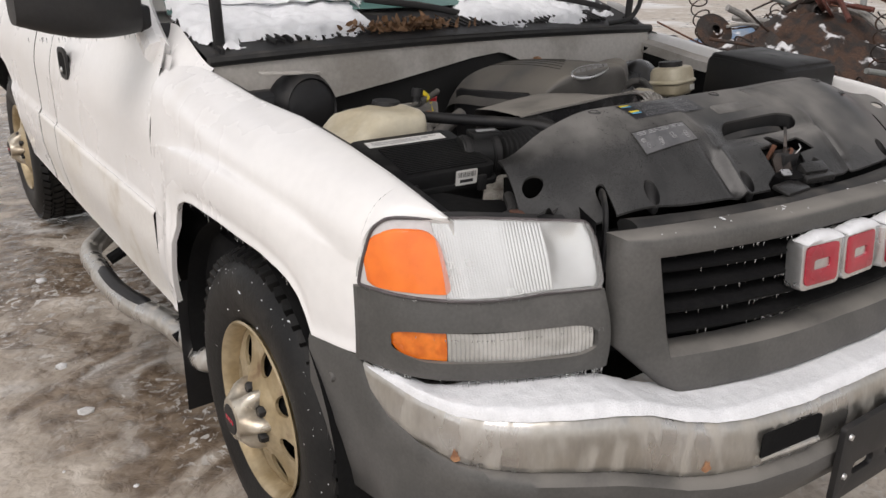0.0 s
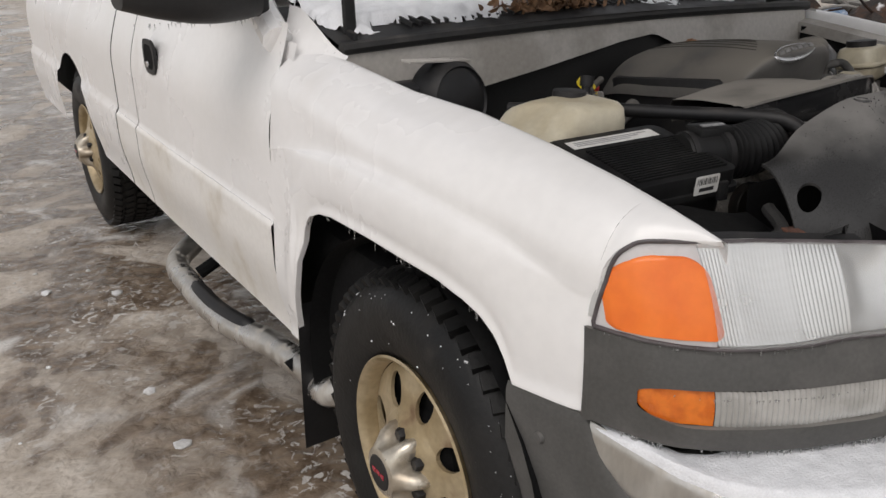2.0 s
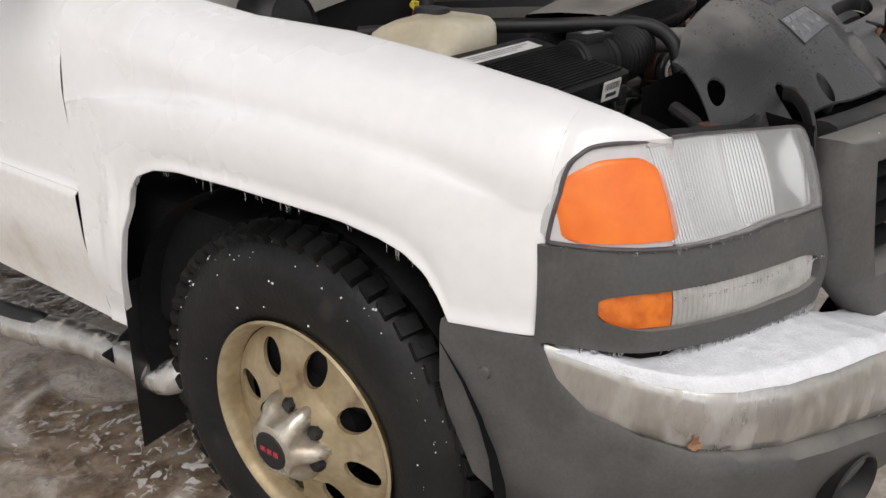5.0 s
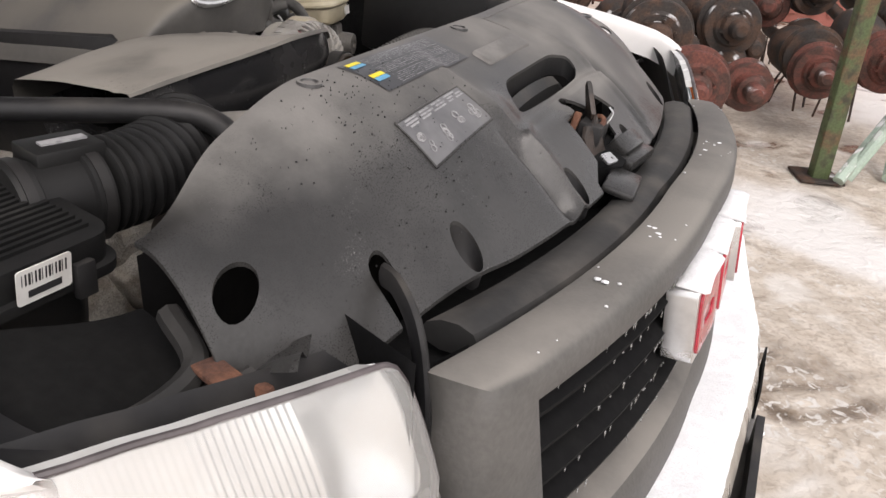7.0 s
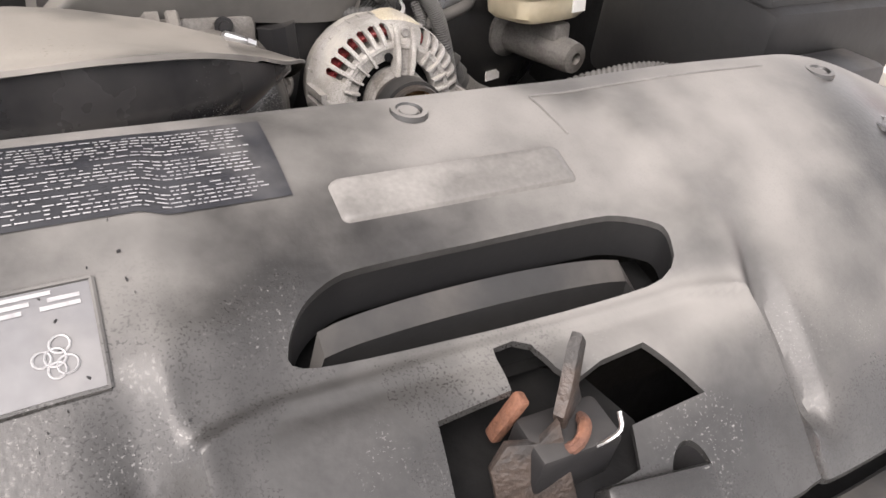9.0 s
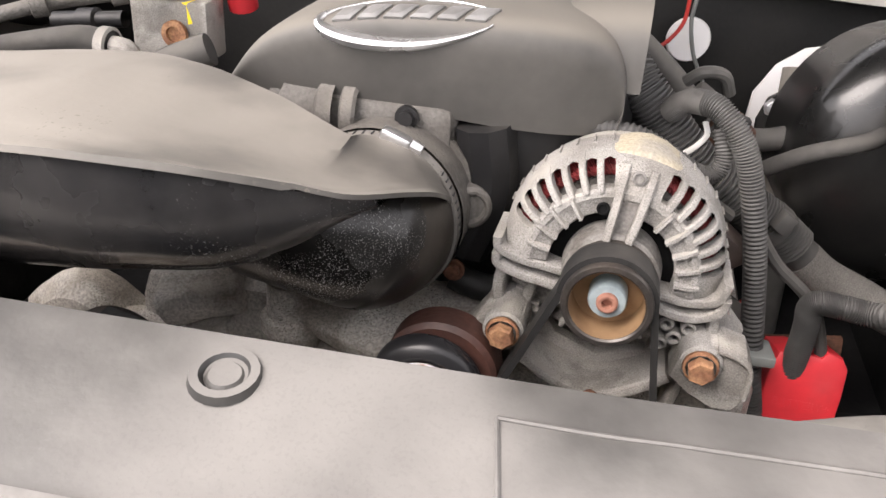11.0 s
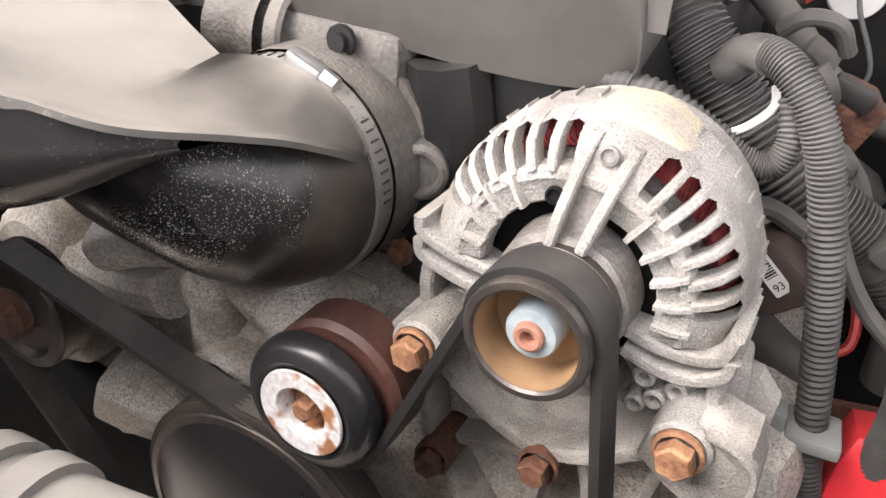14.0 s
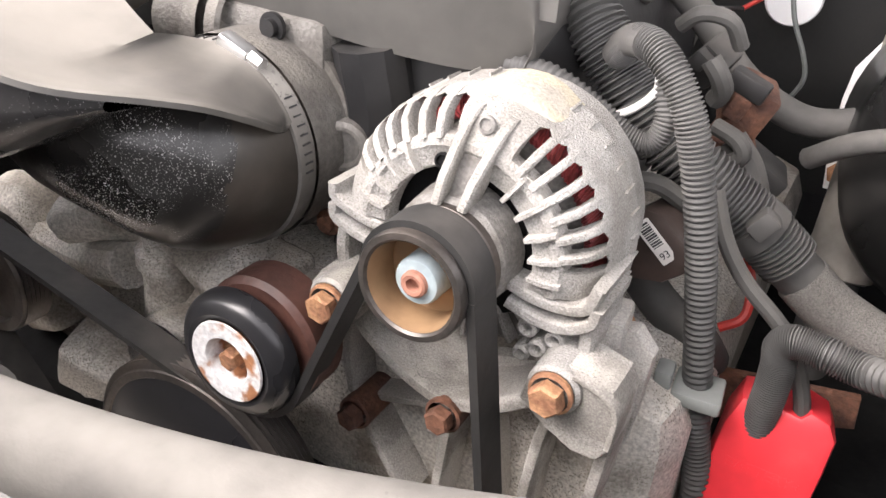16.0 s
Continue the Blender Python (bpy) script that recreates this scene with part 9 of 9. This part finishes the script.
bm = bmesh.new()
for _ in range(62):
    y = rng.uniform(0.56, 1.24)
    dense = 1.0 if 0.60 < y < 1.0 else 0.6
    icicle(bm, (MID - side_x(y) - 0.001 + rng.uniform(0, 0.010), y, arch_z(y) + 0.003), dense * rng.choice((0.006, 0.010, 0.014, 0.022, 0.034)) * rng.uniform(0.7, 1.2), rng.uniform(0.0012, 0.0028))
solo("icicles", bm, ICE, (MID - 0.92, 0.9, 0.85), "row of small icicles along the wheel arch edge", "icicles", kind="stuff", angle=60)
bm = bmesh.new()
for _ in range(75):
    s = rng.uniform(0.05, 0.98)
    icicle(bm, lamp_point(s, 0.0, -0.003) + Vector((0, 0, 0.002)), rng.uniform(0.003, 0.012), rng.uniform(0.0008, 0.0018))
for _ in range(60):
    s = rng.uniform(0.06, 0.98)
    icicle(bm, panel_point(s, 0.0, 0.002), rng.uniform(0.003, 0.020), rng.uniform(0.0008, 0.002))
for _ in range(40):
    s = rng.uniform(0.14, 0.96)
    icicle(bm, panel_point(s, 0.562, -0.001), rng.uniform(0.002, 0.008), rng.uniform(0.0007, 0.0015))
solo("icicles", bm, ICE, (-0.68, 0.25, 0.85), "tiny frozen drips under the headlamp and its grey panel", "icicles", kind="stuff", angle=60)
bm = bmesh.new()
for k in range(4):
    zc = 0.910 - 0.038 * k
    for _ in range(24):
        c = rng.choice((-0.36, -0.25, -0.18, 0.02, 0.2, 0.33))
        x = MID + max(min(rng.gauss(c, 0.06), 0.43), -0.43)
        icicle(bm, (x, gy(x, zc) + 0.013, zc - 0.003), rng.uniform(0.002, 0.010), rng.uniform(0.0008, 0.0018))
for _ in range(60):
    x = MID + rng.uniform(-0.42, 0.42)
    icicle(bm, (x, gy(x, 0.943) + 0.004, 0.943), rng.uniform(0.002, 0.010), rng.uniform(0.0008, 0.0018))
for _ in range(50):
    x = MID + rng.uniform(-0.86, 0.3)
    a = abs(x - MID)
    icicle(bm, (x, b_y(a) + 0.004, b_low(a) + 0.006), rng.uniform(0.003, 0.010), rng.uniform(0.0008, 0.0018))
solo("icicles", bm, ICE, (MID, 0.05, 0.87), "frozen drips hanging from the grille slats", "icicles", kind="stuff", angle=60)
# on the mirror's lower edge
bm = bmesh.new()
for _ in range(26):
    u = rng.random()
    icicle(bm, (MID - 0.90 - 0.25 * u, 1.44 + rng.uniform(0, 0.06), 1.198), rng.uniform(0.004, 0.014), 0.0016)
solo("icicles", bm, ICE, (MID - 1.0, 1.46, 1.19), "short icicles under the door mirror", "icicles", kind="stuff", angle=60)

# dry leaves caught on the cowl
bm = bmesh.new()
for _ in range(190):
    x = rng.gauss(-0.16, 0.075)
    at = Vector((x, 1.300 + abs(rng.gauss(0, 0.018)), 1.186 + abs(rng.gauss(0, 0.012))))
    m = pose(at.x, at.y, at.z, rng.uniform(-70, 70), rng.uniform(-70, 70), rng.uniform(0, 360))
    w, h = rng.uniform(0.004, 0.010), rng.uniform(0.010, 0.022)
    vs6 = [bm.verts.new(m @ Vector(p)) for p in ((-h, 0, 0.004), (-h * 0.3, w, 0), (h * 0.5, w * 0.8, 0.002), (h, 0, 0.005), (h * 0.5, -w * 0.8, 0.001), (-h * 0.3, -w, 0))]
    bm.faces.new(vs6)
solo("leaf_litter", bm, LEAF, (-0.16, 1.31, 1.19), "handful of dry brown leaves caught on the cowl", "leaves", kind="stuff")

# loose ice on the ground
bm = bmesh.new()
for _ in range(90):
    x, y = rng.uniform(-2.9, -0.95), rng.uniform(0.1, 3.6)
    r = rng.choice((0.004, 0.005, 0.007, 0.010, 0.014, 0.030)) * rng.uniform(0.7, 1.3)
    lump(bm, (x, y, bumpy(x, y) + 0.2 * r), r, 0.5 if r < 0.03 else 0.25)
solo("ice_lumps", bm, DIRTYSNOW, (-1.6, 1.5, 0.0), "broken lumps of grey ice strewn on the mud", "ice", kind="stuff", angle=70)

# ---- scrap yard beyond the truck ----
def scrap_axle(at, aim, tone, label, drum=0.165, legs=(0.75,)):
    """A salvaged axle end standing on wire legs: tube, brake drum, hub flange with studs, grease cap."""
    at = Vector(at)
    d = Vector(aim).normalized()
    ax_ = thing("scrap_axle", (at.x, at.y, 0), label, "axle", "salvaged axles")
    bm = bmesh.new()
    lathe(bm, [(0.0, 0.0), (drum * 0.62, 0.0), (drum * 0.70, 0.018), (drum * 0.96, 0.022), (drum, 0.032), (drum, 0.050), (drum * 0.93, 0.056), (drum * 0.93, 0.10), (drum * 1.08, 0.108), (drum * 1.08, 0.122), (drum * 0.5, 0.13)], at, d, 40)
    part("brake_drum", bm, tone, ax_, "rusty finned brake drum")
    bm = bmesh.new()
    lathe(bm, [(0.0, -0.125), (0.030, -0.125), (0.048, -0.112), (0.054, -0.05), (0.074, -0.038), (0.080, 0.0), (drum * 0.62, 0.002)], at, d, 28)
    hub = part("hub", bm, tone, ax_, "rusty hub with a grease cap")
    side = d.orthogonal().normalized()
    oth = d.cross(side)
    for k in range(6):
        a = math.pi * k / 3
        bm = bmesh.new()
        p = at + (side * math.cos(a) + oth * math.sin(a)) * drum * 0.50
        lathe(bm, [(0.0, -0.035), (0.008, -0.035), (0.008, -0.006), (0.014, -0.006), (0.014, 0.002)], p, d, 8)
        part("wheel_stud", bm, tone, hub)
    bm = bmesh.new()
    tube(bm, [at + d * 0.12, at + d * 0.35, at + d * 0.55], 0.045, 14, 8)
    tube(bm, [at + d * 0.45, at + d * 0.55, at + d * 0.70, at + d * 0.85, at + d * 0.95], lambda s: 0.05 + 0.10 * math.sin(math.pi * s) ** 0.8, 16, 14)
    tube(bm, [at + d * 0.9, at + d * 1.5], 0.042, 12, 4)
    part("axle_tube", bm, SCRAP, ax_, "dark rusty axle tube and differential")
    for f in legs:
        bm = bmesh.new()
        p = at + d * f
        for s in (-1, 1):
            tube(bm, [p - Vector((0, 0, drum * 0.6)), (p + oth * 0.10 * s) * 0.5 + (p + oth * 0.12 * s) * 0.5 - Vector((0, 0, 0.5 * p.z)), Vector((p.x + oth.x * 0.16 * s, p.y + oth.y * 0.16 * s, 0.0))], 0.008, 6, 8)
        part("wire_leg", bm, SCRAP, ax_)
    return ax_


scrap_axle((3.02, 0.36, 0.44), (0.95, 0.30, 0.02), SCRAPRED, "red-brown rusty axle with brake drum, dusted with snow", 0.17)
scrap_axle((3.40, 0.13, 0.40), (0.95, 0.34, 0.0), SCRAPRED, "rust-red axle hub standing on wire legs", 0.125)
scrap_axle((4.1, -0.20, 0.40), (0.95, 0.25, 0.0), SCRAPRED, "rust-red axle end beside the green post", 0.15)
scrap_axle((3.30, 0.62, 0.60), (0.95, 0.25, 0.03), SCRAP, "dark rusty axle with snow on its drum", 0.18)
scrap_axle((3.85, 0.30, 0.62), (0.9, 0.4, 0.0), SCRAP, "dark brown axle stacked behind others", 0.16)
scrap_axle((4.1, 1.35, 0.66), (0.9, 0.3, 0.0), SCRAP, "dark scrap axle with snow patches", 0.19)
scrap_axle((3.3, 1.20, 0.42), (0.95, 0.3, 0.0), SCRAPRED, "oxide-red scrap axle on the ground", 0.18)
rng = random.Random(31)
for k in range(13):
    row, col = divmod(k, 5)
    tone = (SCRAP, SCRAPRED, SCRAP)[k % 3]
    word = ("dark brown scrap axle in the stacked rows", "red-brown scrap axle in the stacked rows", "dark brown scrap axle in the stacked rows")[k % 3]
    scrap_axle((4.15 + 0.75 * row + rng.uniform(-0.12, 0.12), 0.95 - 0.36 * col + rng.uniform(-0.06, 0.06), 0.42 + 0.20 * row + rng.uniform(0, 0.14)), (0.95, rng.uniform(-0.1, 0.5), rng.uniform(-0.08, 0.08)), tone, word, rng.uniform(0.12, 0.17), (0.75,))
bm = bmesh.new()
box(bm, (10.0, 1.2, 1.2), (2.4, 6.0, 2.4), (0, 0, 12), 0.02)
for s in range(30):
    box(bm, (10.0 - 1.2 * math.cos(radians(12)) + (s - 14.5) * 0.2 * -math.sin(radians(12)), 1.2 - 1.2 * math.sin(radians(12)) + (s - 14.5) * 0.2 * math.cos(radians(12)), 1.2), (0.05, 0.09, 2.2), (0, 0, 12), 0.01)
solo("shipping_container", bm, mat("faded_red_container_paint", (0.30, 0.10, 0.08), 0.6, second=(0.22, 0.08, 0.06), scale=3, fine=0.15, dust=(0.15, 0.07, 0.045), dust_lo=0.55, dust_hi=0.7, dscale=5, upward=False), (10.0, 1.2, 0.0), "faded red corrugated steel container behind the scrap", "container")

# green post with light braces
bm = bmesh.new()
box(bm, (3.47, -0.28, 1.3), (0.085, 0.085, 2.6), (0, 1.0, 20), 0.008)
post = solo("steel_post", bm, GREEN, (3.47, -0.28, 0.0), "green painted square steel post, chipped and rusty", "post")
bm = bmesh.new()
box(bm, (3.47, -0.28, 0.008), (0.22, 0.22, 0.016), (0, 0, 20), 0.004)
part("base_plate", bm, SCRAP, post)
for a, b in (((3.45, -0.42, 0.03), (3.75, -0.95, 1.25)), ((3.6, -0.62, 0.03), (4.8, -0.70, 0.62)), ((3.38, -0.38, 0.03), (4.4, -0.95, 0.95))):
    bm = bmesh.new()
    tube(bm, [a, b], 0.030, 10, 2)
    solo("pipe_rail", bm, mat("pale_green_paint", (0.36, 0.45, 0.38), 0.5, second=(0.28, 0.33, 0.28), fine=0.1, dust=(0.8, 0.8, 0.8), dust_lo=0.5, dust_hi=0.6), a, "pale green painted pipe leaning by the post", "pipe", "pale green pipes")

# heap of scrap behind the driver's wing
rng = random.Random(77)


def heap_z(x, y):
    return max(0.0, 0.95 * math.exp(-((x - 4.2) / 1.3) ** 2 - ((y - 2.7) / 1.2) ** 2) + 0.12 * noise.noise((x * 3, y * 3, 1)))


bm = bmesh.new()
sheet(bm, lambda u, v: (2.5 + 5.0 * u, 1.2 + 4.0 * v, heap_z(2.5 + 5.0 * u, 1.2 + 4.0 * v) + 0.06 * noise.noise((u * 60, v * 50, 2)) - 0.03 - 0.12 * (1 - ease(0.02, 0.14, 0.95 * math.exp(-((5.0 * u - 1.7) / 1.3) ** 2 - ((4.0 * v - 1.5) / 1.2) ** 2)))), 90, 80)
solo("scrap_heap", bm, SCRAP, (4.5, 2.7, 0), "dark tangled heap of small scrap metal", "scrap heap", kind="stuff", angle=30)
for k in range(46):
    x, y = rng.uniform(2.9, 5.4), rng.uniform(1.5, 4.2)
    z = heap_z(x, y) + rng.uniform(0.02, 0.18)
    L, a, t = rng.uniform(0.25, 0.9), rng.uniform(0, math.pi), rng.uniform(-0.35, 0.5)
    dvec = Vector((math.cos(a) * math.cos(t), math.sin(a) * math.cos(t), math.sin(t))) * L / 2
    bm = bmesh.new()
    c = Vector((x, y, z + abs(dvec.z) * 0.6))
    tube(bm, [c - dvec, c + dvec * 0.1 + Vector((0, 0, rng.uniform(-0.03, 0.05))), c + dvec], rng.choice((0.008, 0.012, 0.018, 0.026)), 8, 8)
    tone = rng.choice((SCRAP, SCRAP, SCRAPRED, GREYWIRE, ALTCAST, SCRAP, RUST))
    names = {SCRAP: "dark rusty rod", SCRAPRED: "red-brown rod", GREYWIRE: "grey metal tube", ALTCAST: "pale metal tube", RUST: "brown rusty rod"}
    solo("scrap_rod", bm, tone, c, names[tone] + " lying on the scrap heap", "scrap", "scrap rods")
for k in range(16):
    x, y = rng.uniform(3.0, 5.0), rng.uniform(1.5, 3.8)
    z = heap_z(x, y) + 0.08
    r, turns = rng.uniform(0.045, 0.075), rng.randint(3, 5)
    q = pose(x, y, z, rng.uniform(40, 90), 0, rng.uniform(0, 180))
    bm = bmesh.new()
    tube(bm, [q @ Vector((r * math.cos(0.45 * j), r * math.sin(0.45 * j), 0.0085 * j - 0.12)) for j in range(14 * turns)], 0.006, 7, None)
    solo("coil_spring", bm, rng.choice((SCRAP, SCRAPRED, SCRAP)), (x, y, z), "rusty coil spring on the scrap heap", "spring", "scrap springs")
for k in range(12):
    x, y = rng.uniform(3.0, 5.2), rng.uniform(1.4, 4.0)
    z = heap_z(x, y) + 0.06
    bm = bmesh.new()
    lathe(bm, [(0.04, -0.03), (0.07, -0.03), (0.08, 0.0), (0.15, 0.006), (0.15, 0.022), (0.07, 0.026), (0.05, 0.05), (0.035, 0.05)], (x, y, z), (rng.uniform(-1, 1), rng.uniform(-1, 0.2), rng.uniform(0.2, 1)), 28)
    solo("brake_disc", bm, rng.choice((SCRAP, SCRAP, SCRAPRED)), (x, y, z), "rusty brake disc thrown on the scrap heap", "brake disc", "scrap discs")
for x, y, z, r in ((5.6, 3.9, 0.75, 0.30), (4.9, 4.3, 0.72, 0.27), (6.3, 3.4, 0.72, 0.30)):
    bm = bmesh.new()
    lathe(bm, [(0.0, 0.0), (r * 0.9, 0.0), (r, 0.03), (r, 0.25), (r * 1.04, 0.27), (r, 0.29), (r, 0.55), (r * 1.04, 0.57), (r, 0.59), (r, 0.82), (r * 0.9, 0.85), (0.0, 0.85)], (x, y, z - 0.45), (0.8, -0.4, 0.25), 32)
    solo("plastic_drum", bm, BLUE, (x, y, z - 0.45), "faded blue plastic drum dusted with snow", "drum", "blue drums")
bm = bmesh.new()
box(bm, (5.3, 2.1, 0.75), (0.5, 0.35, 0.3), (5, 4, 30), 0.01)
crate = solo("metal_crate", bm, mat("grey_crate_paint", (0.33, 0.33, 0.32), 0.6, second=(0.27, 0.26, 0.25), fine=0.1), (5.3, 2.1, 0.6), "weathered grey metal crate on the scrap heap", "crate")
